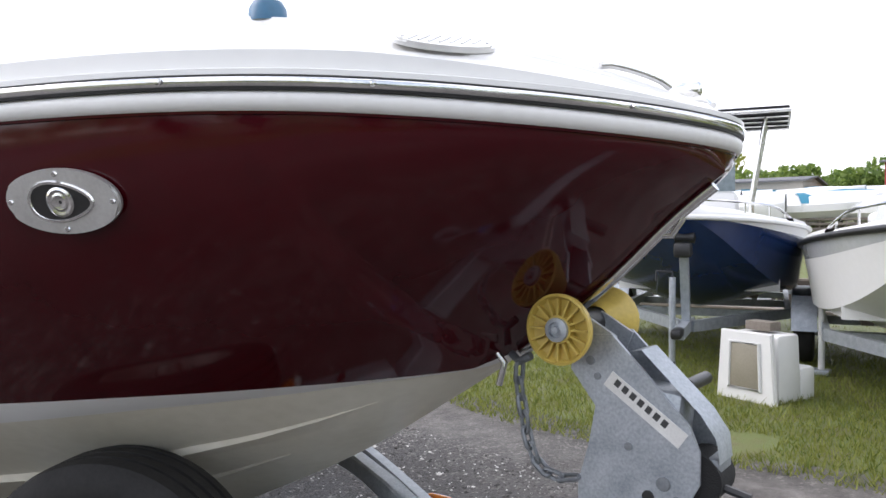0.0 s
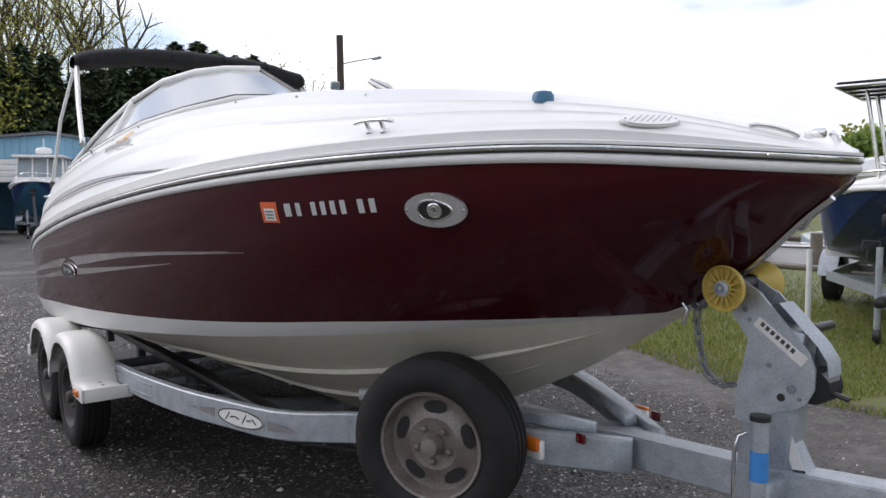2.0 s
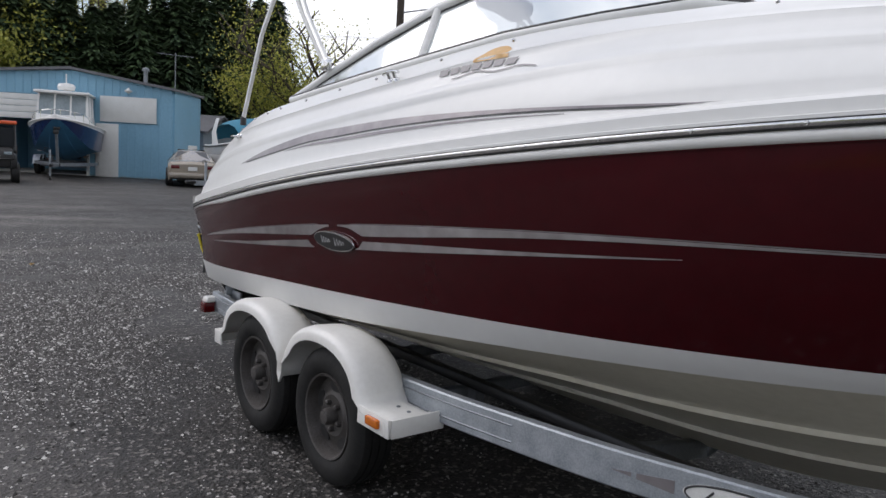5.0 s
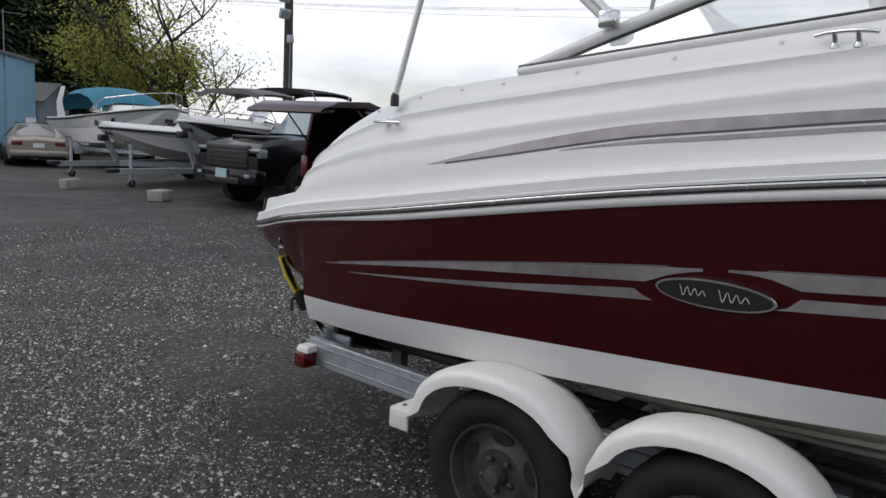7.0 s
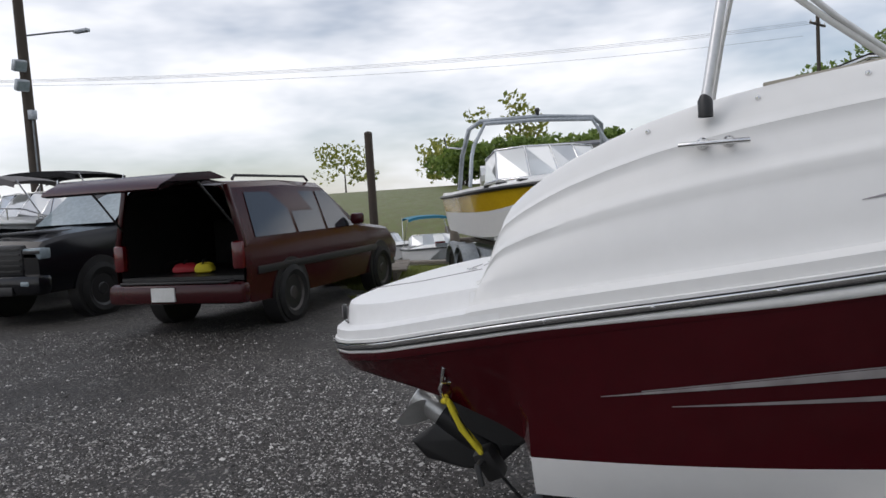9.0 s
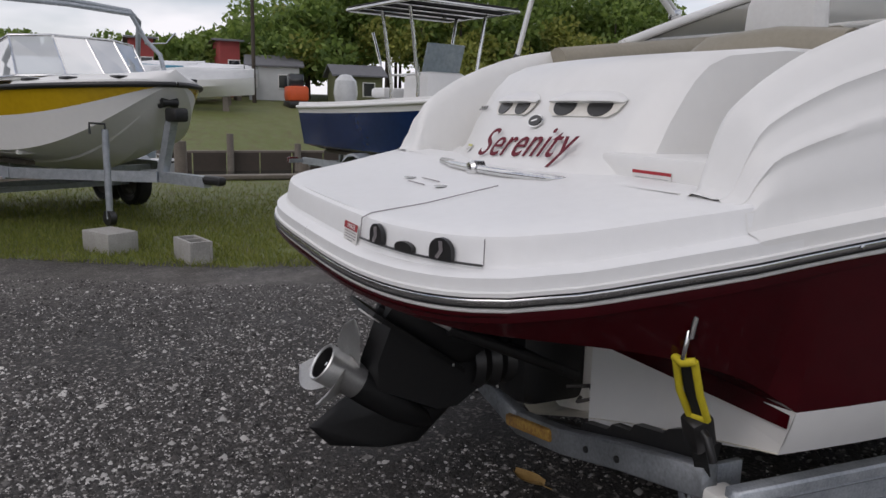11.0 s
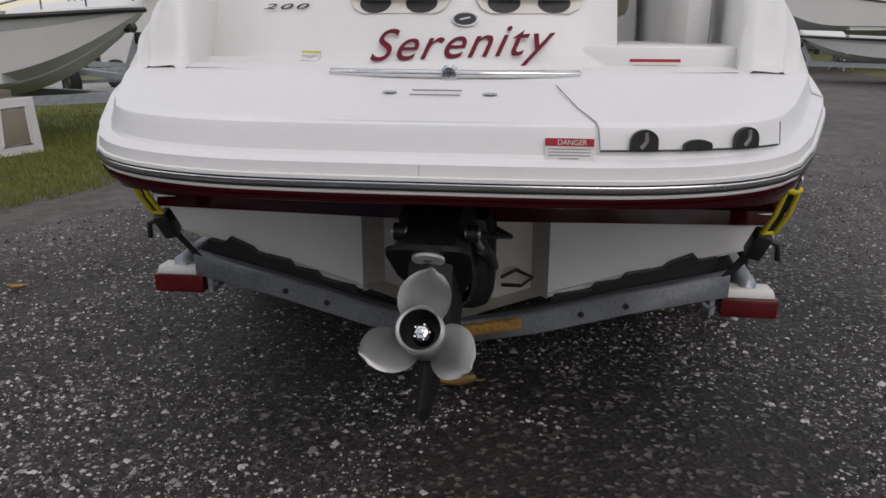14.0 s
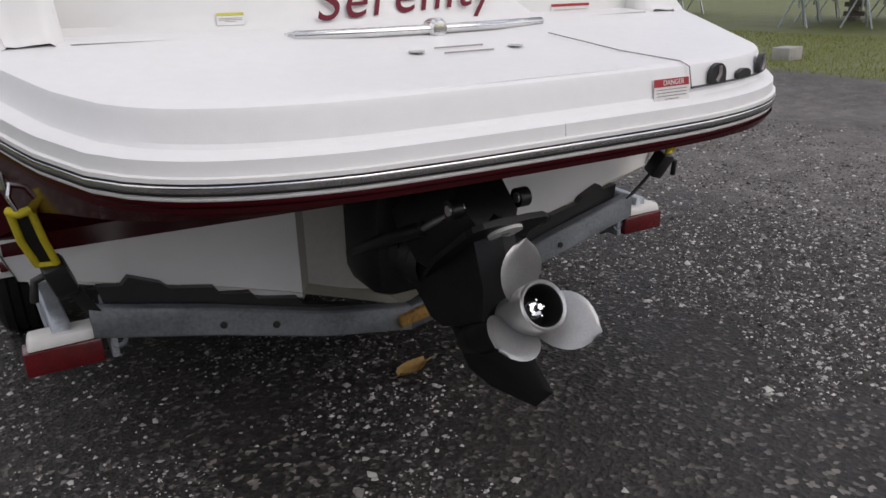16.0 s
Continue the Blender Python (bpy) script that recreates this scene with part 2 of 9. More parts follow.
def mesh_of(name, verts, faces, mat, smooth=True):
    me = bpy.data.meshes.new(name)
    me.from_pydata([tuple(v) for v in verts], [], faces)
    me.validate()
    if mat:
        me.materials.append(mat)
    if smooth:
        me.shade_smooth()
    me.update()
    return me


def part(name, me, parent, label="", m=None):
    """Links a mesh as one part under a thing or under a part."""
    ob = new(name, me)
    ob.parent = parent
    if m is not None:
        ob.matrix_local = m
    if label:
        ob["label"] = label
    return ob


def thing(name, label, category, m=None, group="", kind=""):
    ob = new(name)
    ob.empty_display_size = 0.2
    if m is not None:
        ob.matrix_world = m
    return tagged(ob, label, category, group, kind)


def from_bm(name, bm, mat, smooth=False):
    bmesh.ops.recalc_face_normals(bm, faces=bm.faces[:])
    me = bpy.data.meshes.new(name)
    bm.to_mesh(me)
    bm.free()
    if mat:
        me.materials.append(mat)
    if smooth:
        me.shade_smooth()
        me.set_sharp_from_angle(angle=radians(38))
    return me


def grid_mesh(name, rows, mat, close=False, smooth=True, sharp=40):
    """A skin over rows of points."""
    n = len(rows[0])
    verts = [p for r in rows for p in r]
    faces = []
    for i in range(len(rows) - 1):
        for j in range(n if close else n - 1):
            k = (j + 1) % n
            faces.append((i * n + j, i * n + k, (i + 1) * n + k, (i + 1) * n + j))
    bm = bmesh.new()
    vs = [bm.verts.new(v) for v in verts]
    for f in faces:
        if len({tuple(round(c, 5) for c in verts[i]) for i in f}) >= 3:
            try:
                bm.faces.new([vs[i] for i in f])
            except ValueError:
                pass
    bmesh.ops.remove_doubles(bm, verts=bm.verts[:], dist=0.0004)
    bmesh.ops.recalc_face_normals(bm, faces=bm.faces[:])
    me = bpy.data.meshes.new(name)
    bm.to_mesh(me)
    bm.free()
    if mat:
        me.materials.append(mat)
    if smooth:
        me.shade_smooth()
        if sharp:
            me.set_sharp_from_angle(angle=radians(sharp))
    return me


def box(name, sx, sy, sz, mat, at=(0, 0, 0), bevel=0.0, turn=None, taper=1.0):
    """A block that is sx, sy, sz large about at, with rounded edges."""
    bm = bmesh.new()
    bmesh.ops.create_cube(bm, size=1)
    for v in bm.verts:
        k = taper if v.co.z > 0 else 1.0
        v.co = Vector((v.co.x * sx * k, v.co.y * sy * k, v.co.z * sz))
    if bevel:
        bmesh.ops.bevel(bm, geom=bm.edges[:], offset=bevel, segments=2, affect="EDGES", profile=0.5)
    if turn is not None:
        bmesh.ops.transform(bm, matrix=turn, verts=bm.verts[:])
    bmesh.ops.translate(bm, vec=Vector(at), verts=bm.verts[:])
    return from_bm(name, bm, mat, bevel > 0)


def tube(name, pts, radius, mat, seg=10, closed=False, ends=None):
    """A round bar along points; ends may give another radius at the last point."""
    pts = [Vector(p) for p in pts]
    rows = []
    n = len(pts)
    ref = None
    for i, p in enumerate(pts):
        if closed:
            d = pts[(i + 1) % n] - pts[i - 1]
        else:
            d = pts[min(i + 1, n - 1)] - pts[max(i - 1, 0)]
        d.normalize()
        if ref is None:
            ref = Vector((0, 0, 1)) if abs(d.z) < 0.9 else Vector((1, 0, 0))
        a = d.cross(ref)
        if a.length < 1e-4:
            a = d.cross(Vector((0.3, 1, 0.2)))
        a.normalize()
        b = a.cross(d)
        ref = b
        r = radius if ends is None else radius + (ends - radius) * i / max(1, n - 1)
        rows.append([p + r * (math.cos(2 * math.pi * k / seg) * a + math.sin(2 * math.pi * k / seg) * b) for k in range(seg)])
    if closed:
        rows.append(rows[0])
    verts = [v for r in rows for v in r]
    faces = []
    for i in range(len(rows) - 1):
        for k in range(seg):
            j = (k + 1) % seg
            faces.append((i * seg + k, i * seg + j, (i + 1) * seg + j, (i + 1) * seg + k))
    if not closed:
        faces.append(tuple(range(seg))[::-1])
        faces.append(tuple(range((len(rows) - 1) * seg, len(rows) * seg)))
    me = mesh_of(name, verts, faces, mat)
    me.set_sharp_from_angle(angle=radians(50))
    return me


def lathe(name, profile, mat, seg=32, axis="x", at=(0, 0, 0)):
    """A turned body: profile of (along, radius) about an axis."""
    rows = []
    for a, r in profile:
        ring = []
        for k in range(seg):
            t = 2 * math.pi * k / seg
            u, v = r * math.cos(t), r * math.sin(t)
            p = {"x": (a, u, v), "y": (u, a, v), "z": (u, v, a)}[axis]
            ring.append((p[0] + at[0], p[1] + at[1], p[2] + at[2]))
        rows.append(ring)
    return grid_mesh(name, rows, mat, close=True, sharp=32)


def plate(name, outline, thick, mat, m=None, bevel=0.0):
    """A flat outline in x and y with thickness along z."""
    bm = bmesh.new()
    a = [bm.verts.new((x, y, 0)) for x, y in outline]
    b = [bm.verts.new((x, y, thick)) for x, y in outline]
    n = len(a)
    bm.faces.new(a[::-1])
    top = bm.faces.new(b)
    for i in range(n):
        j = (i + 1) % n
        bm.faces.new((a[i], a[j], b[j], b[i]))
    if bevel:
        bmesh.ops.bevel(bm, geom=list(top.edges), offset=bevel, segments=2, affect="EDGES")
    if m is not None:
        bmesh.ops.transform(bm, matrix=m, verts=bm.verts[:])
    return from_bm(name, bm, mat)


def curve(*stations):
    """A smooth line through (place, value) stations."""
    xs, vs = [s[0] for s in stations], [s[1] for s in stations]
    n = len(xs)
    d = [(vs[i + 1] - vs[i]) / (xs[i + 1] - xs[i]) for i in range(n - 1)]
    t = [d[0]] + [0.5 * (d[i - 1] + d[i]) for i in range(1, n - 1)] + [d[-1]]

    def at(x):
        x = min(max(x, xs[0]), xs[-1])
        i = 0
        while i < n - 2 and x > xs[i + 1]:
            i += 1
        h = xs[i + 1] - xs[i]
        s = (x - xs[i]) / h
        return (2 * s**3 - 3 * s**2 + 1) * vs[i] + (s**3 - 2 * s**2 + s) * h * t[i] + (-2 * s**3 + 3 * s**2) * vs[i + 1] + (s**3 - s**2) * h * t[i + 1]

    return at


def lerp(a, b, s):
    return a + (b - a) * s


def words(name, text, size, mat, m, parent, shear=0.0, depth=0.001, spacing=1.0, bold=0.0):
    cu = bpy.data.curves.new(name, "FONT")
    cu.body, cu.size, cu.extrude, cu.shear, cu.space_character = text, size, depth, shear, spacing
    cu.offset = bold
    cu.align_x, cu.align_y = "CENTER", "CENTER"
    tmp = bpy.data.objects.new(name, cu)
    me = bpy.data.meshes.new_from_object(tmp)
    bpy.data.objects.remove(tmp)
    me.materials.clear()
    me.materials.append(mat)
    return part(name, me, parent, m=m)

# ---- ground ----
GRASS_X = curve((-60, -30), (-12, -14.5), (-5.9, -8.9), (-3.5, -6.2), (-1.6, -5.0), (-0.4, -4.35), (1.7, -4.0), (3.8, -3.4), (6, -3.35), (9, -3.0), (14, -1.0), (22, 4.0), (60, 12))


def ground_height(x, y):
    """The yard is level; a creek lies beyond the bulkhead and the far bank climbs to a wooded hill."""
    z = 0.0
    if x < -12.0:
        bed = min(1.0, (-12.0 - x) / 0.25)
        z = -2.2 * bed
        if x < -30:
            z = -2.2 + min(1.0, (-30 - x) / 0.6) * 1.6
        if x < -30.6:
            z = -0.6 + (1 - math.exp(-(-30.6 - x) / 16.0)) * 3.6
    z += 0.012 * noise.noise(Vector((x * 0.9, y * 0.9, 0.3))) + 0.02 * noise.noise(Vector((x * 0.23, y * 0.23, 2.3)))
    return z


def spaced(fine_a, fine_b, step, far):
    out = list(np.arange(fine_a, fine_b + 1e-6, step))
    d, v = step, fine_b
    while v < far:
        d *= 1.25
        v += d
        out.append(v)
    d, v = step, fine_a
    while v > -far:
        d *= 1.25
        v -= d
        out.insert(0, v)
    return out


def build_ground():
    xs, ys = spaced(-13, 8, 0.2, 900), spaced(-13, 11, 0.2, 900)
    verts, faces, grass, pale = [], [], [], []
    for y in ys:
        for x in xs:
            verts.append((x, y, ground_height(x, y)))
            edge = GRASS_X(y) + 0.45 * noise.noise(Vector((x * 0.5, y * 0.8, 5))) + 0.25 * noise.noise(Vector((x * 2.2, y * 2.2, 9)))
            g = min(1.0, max(0.0, (edge - x) / 0.7 + 0.5))
            far_grass = min(1.0, max(0.0, (math.hypot(x - 2, y + 8) - 34) / 6.0))
            right = min(1.0, max(0.0, (x - 7.7 - 0.1 * abs(y - 5.5) + 0.6 * noise.noise(Vector((x * 0.5, y * 0.6, 2)))) / 0.8)) * min(1.0, max(0.0, (y - 1.6 - 0.15 * (x - 8) + 0.8 * noise.noise(Vector((x * 0.4, y * 0.5, 8)))) / 1.2))
            grass.append(max(g, far_grass, right))
            p = 0.0
            for y0, slope, wide in ((-9.6, -0.33, 0.3), (-5.85, 0.26, 0.2), (-8.5, -0.23, 0.28), (-12.2, -0.2, 0.4)):
                d = (y - y0 - slope * x + 0.3 * noise.noise(Vector((x * 0.35, y0, 1)))) / wide
                p += math.exp(-d * d) * max(0.0, 0.75 + 0.8 * noise.noise(Vector((x * 0.6, y * 0.9, 7))))
            p *= min(1.0, max(0.0, 0.35 + (x + 1.0) / 3.0))
            mottle = noise.noise(Vector((x * 0.5, y * 0.4, 3)))
            streak = noise.noise(Vector((x * 2.4, y * 0.35, 6)))
            lane = min(1.0, max(0.0, (x - 1.9) / 0.9)) * min(1.0, max(0.0, (y + 1.4) / 1.4))
            p += lane * max(0.0, 0.62 + 0.5 * mottle + 0.25 * streak)
            bow = min(1.0, max(0.0, (y - 4.3) / 1.6)) * min(1.0, max(0.0, (2.6 - x) / 1.5))
            p += bow * max(0.0, 0.72 + 0.35 * mottle + 0.45 * streak)
            verge = math.exp(-(((x - edge - 0.75) / 0.75) ** 2)) * (1 if y > -6 else 0)
            p += verge * max(0.0, 0.5 + 0.5 * mottle + 0.3 * streak)
            pale.append(min(1.0, p))
    n = len(xs)
    for j in range(len(ys) - 1):
        for i in range(n - 1):
            faces.append((j * n + i, j * n + i + 1, (j + 1) * n + i + 1, (j + 1) * n + i))
    m = bpy.data.materials.new("gravel_yard_and_grass")
    m.use_nodes = True
    nd, l = m.node_tree.nodes, m.node_tree.links
    b = nd["Principled BSDF"]
    co = nd.new("ShaderNodeTexCoord")

    def noisy(scale, detail=6, rough=0.6):
        t = nd.new("ShaderNodeTexNoise")
        t.inputs["Scale"].default_value, t.inputs["Detail"].default_value, t.inputs["Roughness"].default_value = scale, detail, rough
        l.new(co.outputs["Object"], t.inputs["Vector"])
        return t

    def ramped(src, stops):
        r = nd.new("ShaderNodeValToRGB")
        while len(r.color_ramp.elements) < len(stops):
            r.color_ramp.elements.new(0.5)
        for e, (p, c) in zip(r.color_ramp.elements, stops):
            e.position, e.color = p, (*c, 1)
        l.new(src, r.inputs[0])
        return r

    def mixed(fac, a, c, kind="MIX"):
        x = nd.new("ShaderNodeMix")
        x.data_type, x.blend_type = "RGBA", kind
        if isinstance(fac, float):
            x.inputs[0].default_value = fac
        else:
            l.new(fac, x.inputs[0])
        l.new(a, x.inputs[6])
        l.new(c, x.inputs[7])
        return x

    vor = nd.new("ShaderNodeTexVoronoi")
    vor.inputs["Scale"].default_value = 62
    l.new(co.outputs["Object"], vor.inputs["Vector"])
    sep = nd.new("ShaderNodeSeparateColor")
    l.new(vor.outputs["Color"], sep.inputs[0])
    stones = ramped(sep.outputs[0], [(0.0, (0.006, 0.0055, 0.005)), (0.5, (0.016, 0.0145, 0.0132)), (0.82, (0.045, 0.041, 0.038)), (0.97, (0.26, 0.245, 0.23))])
    fines = ramped(noisy(9, 8, 0.7).outputs["Fac"], [(0.35, (0.012, 0.0105, 0.0092)), (0.62, (0.036, 0.031, 0.027))])
    patch = ramped(noisy(0.75, 5).outputs["Fac"], [(0.42, (0, 0, 0)), (0.58, (0.6, 0.6, 0.6))])
    gravel = mixed(patch.outputs[0], stones.outputs[0], fines.outputs[0])
    tracks = ramped(noisy(0.22, 3).outputs["Fac"], [(0.4, (0.8, 0.78, 0.76)), (0.62, (1.15, 1.12, 1.08))])
    gravel = mixed(1.0, gravel.outputs[2], tracks.outputs[0], "MULTIPLY")
    sod = ramped(noisy(3.2, 8, 0.7).outputs["Fac"], [(0.3, (0.11, 0.085, 0.045)), (0.47, (0.12, 0.13, 0.035)), (0.58, (0.115, 0.145, 0.036)), (0.72, (0.15, 0.155, 0.055))])
    att = nd.new("ShaderNodeAttribute")
    att.attribute_name = "grass"
    brk = nd.new("ShaderNodeMath")
    brk.operation = "MULTIPLY_ADD"
    l.new(noisy(2.6, 9, 0.75).outputs["Fac"], brk.inputs[0])
    brk.inputs[1].default_value = 1.5
    brk.inputs[2].default_value = -0.78
    s = nd.new("ShaderNodeMath")
    l.new(att.outputs["Fac"], s.inputs[0])
    l.new(brk.outputs[0], s.inputs[1])
    cut = ramped(s.outputs[0], [(0.38, (0, 0, 0)), (0.6, (1, 1, 1))])
    dust_or_glare = nd.new("ShaderNodeAttribute")
    dust_or_glare.attribute_name = "dust_or_glare"
    light = ramped(noisy(5, 8, 0.7).outputs["Fac"], [(0.32, (0.065, 0.057, 0.051)), (0.5, (0.128, 0.115, 0.104)), (0.68, (0.235, 0.217, 0.20))])
    gravel = mixed(dust_or_glare.outputs["Fac"], gravel.outputs[2], light.outputs[0])
    col = mixed(cut.outputs[0], gravel.outputs[2], sod.outputs[0])
    l.new(col.outputs[2], b.inputs["Base Color"])
    rough = nd.new("ShaderNodeMapRange")
    rough.inputs["To Min"].default_value, rough.inputs["To Max"].default_value = 0.42, 0.85
    l.new(noisy(1.3, 4).outputs["Fac"], rough.inputs[0])
    l.new(rough.outputs[0], b.inputs["Roughness"])
    b.inputs["Specular IOR Level"].default_value = 0.5
    bp = nd.new("ShaderNodeBump")
    bp.inputs["Strength"].default_value, bp.inputs["Distance"].default_value = 0.5, 0.01
    l.new(vor.outputs["Distance"], bp.inputs["Height"])
    bp2 = nd.new("ShaderNodeBump")
    bp2.inputs["Strength"].default_value, bp2.inputs["Distance"].default_value = 0.5, 0.03
    l.new(noisy(14, 8, 0.7).outputs["Fac"], bp2.inputs["Height"])
    l.new(bp.outputs[0], bp2.inputs["Normal"])
    l.new(bp2.outputs[0], b.inputs["Normal"])
    me = mesh_of("ground", verts, faces, m)
    a = me.attributes.new("grass", "FLOAT", "POINT")
    a.data.foreach_set("value", grass)
    a = me.attributes.new("dust_or_glare", "FLOAT", "POINT")
    a.data.foreach_set("value", pale)
    tagged(new("ground", me), "dark crushed stone yard with grass along its edge", "ground", kind="structure")


build_ground()

water = new("water", mesh_of("water", [(-33, -400, -1.3), (-12.1, -400, -1.3), (-12.1, 400, -1.3), (-33, 400, -1.3)], [(0, 1, 2, 3)], WATER))
tagged(water, "calm grey-green creek water beside the bulkhead", "water", kind="structure")

# ---- the motorboat ----
# x to starboard, y towards the bow, z up from the yard.
TRANSOM = 0.13
boat = thing("motorboat", "white and maroon sport deck boat standing on its trailer", "motorboat")


def rail_x(y):
    if y < -0.05:
        return (1.121 + 0.41 * y) * max(0.0, 1 - min(1.0, (-0.05 - y) / 0.635) ** 7.0) ** 0.32
    if y < 1.3:
        return 1.27 - 0.16 * ((1.3 - y) / 1.3) ** 1.5
    return 1.27 * max(0.0, 1 - (max(0.0, y - 2.0) / 3.945) ** 2.75) ** 0.52


rail_z = curve((-0.67, 0.896), (-0.4, 0.93), (0, 1.008), (0.8, 1.13), (1.85, 1.295), (2.8, 1.41), (4.1, 1.535), (5.0, 1.588), (5.5, 1.593), (6.02, 1.553))
keel_z = curve((0.0, 0.265), (2.8, 0.265), (3.6, 0.315), (4.2, 0.455), (4.67, 0.66), (5.12, 0.89), (5.45, 1.11), (5.7, 1.30), (5.86, 1.45), (6.02, 1.57))
boot_z0 = curve((0.1, 0.705), (0.9, 0.757), (2.05, 0.833), (2.9, 0.894), (3.5, 0.938), (3.93, 0.975), (4.25, 1.006), (4.5, 1.033), (4.72, 1.053), (4.9, 1.070), (5.08, 1.085), (5.23, 1.098), (5.42, 1.113), (5.48, 1.118), (6.02, 1.2))
chine_z0 = curve((0.1, 0.59), (1.25, 0.650), (1.91, 0.698), (2.75, 0.782), (3.3, 0.838), (3.85, 0.896), (4.15, 0.932), (4.44, 0.969), (4.66, 0.998), (4.86, 1.027), (5.03, 1.05), (5.18, 1.071), (5.3, 1.09), (5.44, 1.108), (6.02, 1.2))


def boot_x(y):
    return 1.2 * max(0.0, 1 - (max(0.0, y - 1.8) / 3.69) ** 2.4) ** 0.6 - 0.10 * max(0.0, (0.9 - y) / 0.8) ** 2


def chine_x(y):
    return 1.145 * max(0.0, 1 - (max(0.0, y - 1.8) / 3.66) ** 2.4) ** 0.64 - 0.08 * max(0.0, (0.9 - y) / 0.8) ** 2


def boot_z(y):
    return max(boot_z0(y), keel_z(y)) if boot_x(y) > 0.0 else keel_z(y)


def chine_z(y):
    return max(chine_z0(y), keel_z(y)) if chine_x(y) > 0.0 else keel_z(y)


def side_point(y, s):
    """On the maroon side: s from 0 at the boot stripe to 1 at the rub rail."""
    full = 1.25 + 0.85 * min(1.0, max(0.0, (y - 2.5) / 2.5))
    if y < TRANSOM:
        u = min(1.0, (TRANSOM - y) / (TRANSOM + 0.68))
        zb = lerp(boot_z(TRANSOM), rail_z(y) - 0.006, min(1, u) ** 0.72)
        xb = rail_x(y) - 0.06 * (1 - u) - 0.02
        xb = max(0.0, min(xb, boot_x(TRANSOM) + 0.02))
    else:
        xb, zb = boot_x(y), boot_z(y)
    f = min(1.0, max(0.0, (2.4 - y) / 1.4))
    x = lerp(xb, rail_x(y), 1 - (1 - s) ** full)
    return x + 0.002 * f * s**3 * min(1.0, x / 0.1), lerp(zb, rail_z(y) + 0.010 * f, s)


STERN = [-0.05 - 0.635 * (1 - k ** (1 / 0.35)) ** (1 / 6.5) for k in np.linspace(0, 0.97, 26)] + [-0.36, -0.3, -0.22, -0.15, -0.1]
BOW = [2.0 + 3.945 * (1 - k ** (1 / 0.52)) ** (1 / 2.75) for k in np.linspace(0.33, 0, 14)]
STATIONS = STERN + [-0.03, -0.01, 0.0, 0.012, 0.024, 0.036, 0.05, 0.07, 0.1, TRANSOM, 0.16, 0.2] + list(np.linspace(0.25, 4.6, 42)) + list(np.linspace(4.68, 5.25, 13)) + list(np.linspace(5.27, 5.52, 26)) + list(np.linspace(5.55, BOW[0] - 0.03, 5)) + BOW


def mirrored(name, rows, mat, label="", parent=None, sharp=40):
    me = grid_mesh(name, rows, mat, sharp=sharp)
    part(name, me, parent or boat, label)
    me = grid_mesh(name, [[(-x, y, z) for x, y, z in r] for r in rows], mat, sharp=sharp)
    part(name, me, parent or boat, label)


hull_y = [y for y in STATIONS if y >= TRANSOM]
N = 14
mirrored("hull_side", [[(side_point(y, k / N)[0], y - 0.014 * (k / N) ** 3 * min(1.0, max(0.0, (-0.3 - y) / 0.25)), side_point(y, k / N)[1]) for k in range(N + 1)] for y in STATIONS], MAROON, "glossy maroon hull side")
mirrored("boot_stripe", [[(lerp(chine_x(y), boot_x(y), s) + 0.004 * math.sin(math.pi * s), y, lerp(chine_z(y), boot_z(y), s)) for s in (0, 0.33, 0.66, 1)] for y in hull_y], WHITE, "white boot stripe")


def bottom_row(y):
    cx, cz, kz = chine_x(y), chine_z(y), keel_z(y)
    out = []
    for s in np.linspace(0, 1, 9):
        bulge = lerp(-0.035, 0.05, min(1.0, max(0.0, (y - 2.9) / 1.5))) * math.sin(math.pi * s)
        fade = min(1.0, cx / 0.5)
        out.append((cx * s, y, lerp(kz, cz, s) - bulge * fade * 0.6))
    return out


mirrored("hull_bottom", [bottom_row(y) for y in hull_y], BOTTOM, "cream ribbed hull bottom", sharp=25)


def strake(x0, y_end):
    """A spray strake: a narrow ledge that runs along the bottom and dies out towards the stem."""
    rows = []
    for y in [TRANSOM + 0.02 + (y_end - TRANSOM - 0.02) * i / 40 for i in range(41)]:
        cx, cz, kz = chine_x(y), chine_z(y), keel_z(y)
        f = min(1.0, (y_end - y) / 0.5)

        def low(x):
            s = min(1.0, x / max(cx, 0.01))
            return lerp(kz, cz, s) - 0.6 * lerp(-0.035, 0.05, min(1.0, max(0.0, (y - 2.9) / 1.5))) * math.sin(math.pi * s) * min(1.0, cx / 0.5)

        x = x0 * cx
        w = min(0.05, 0.3 * x)
        rows.append([(x - w, y, low(x - w) - 0.001), (x - 0.004 * f, y, low(x) - 0.020 * f), (x + 0.004, y, low(x) - 0.016 * f), (x + 0.008, y, low(x + 0.008) + 0.004)])
    return rows


for x0, y_end in ((0.36, 4.96), (0.66, 5.26)):
    mirrored("spray_strake", strake(x0, y_end), BOTTOM, "cream spray strake", sharp=30)

# underside of the swim platform
under = [y for y in STATIONS if y <= TRANSOM]
part("platform_underside", grid_mesh("platform_underside", [[(k * side_point(y, 0)[0], y, side_point(y, 0)[1]) for k in (-1, -0.5, 0, 0.5, 1)] for y in under], MAROON), boat)

# transom: two white panels and a recessed bay for the drive
def transom_panel(side):
    rows = []
    for x in np.linspace(0.335, chine_x(TRANSOM), 8):
        lo = lerp(keel_z(TRANSOM), chine_z(TRANSOM), x / chine_x(TRANSOM))
        hi = 0.645 + 0.02 * x
        rows.append([(side * x, TRANSOM + 0.01, lerp(lo, hi, s)) for s in (0, 0.5, 1)])
    return grid_mesh("transom_panel", rows, WHITE)


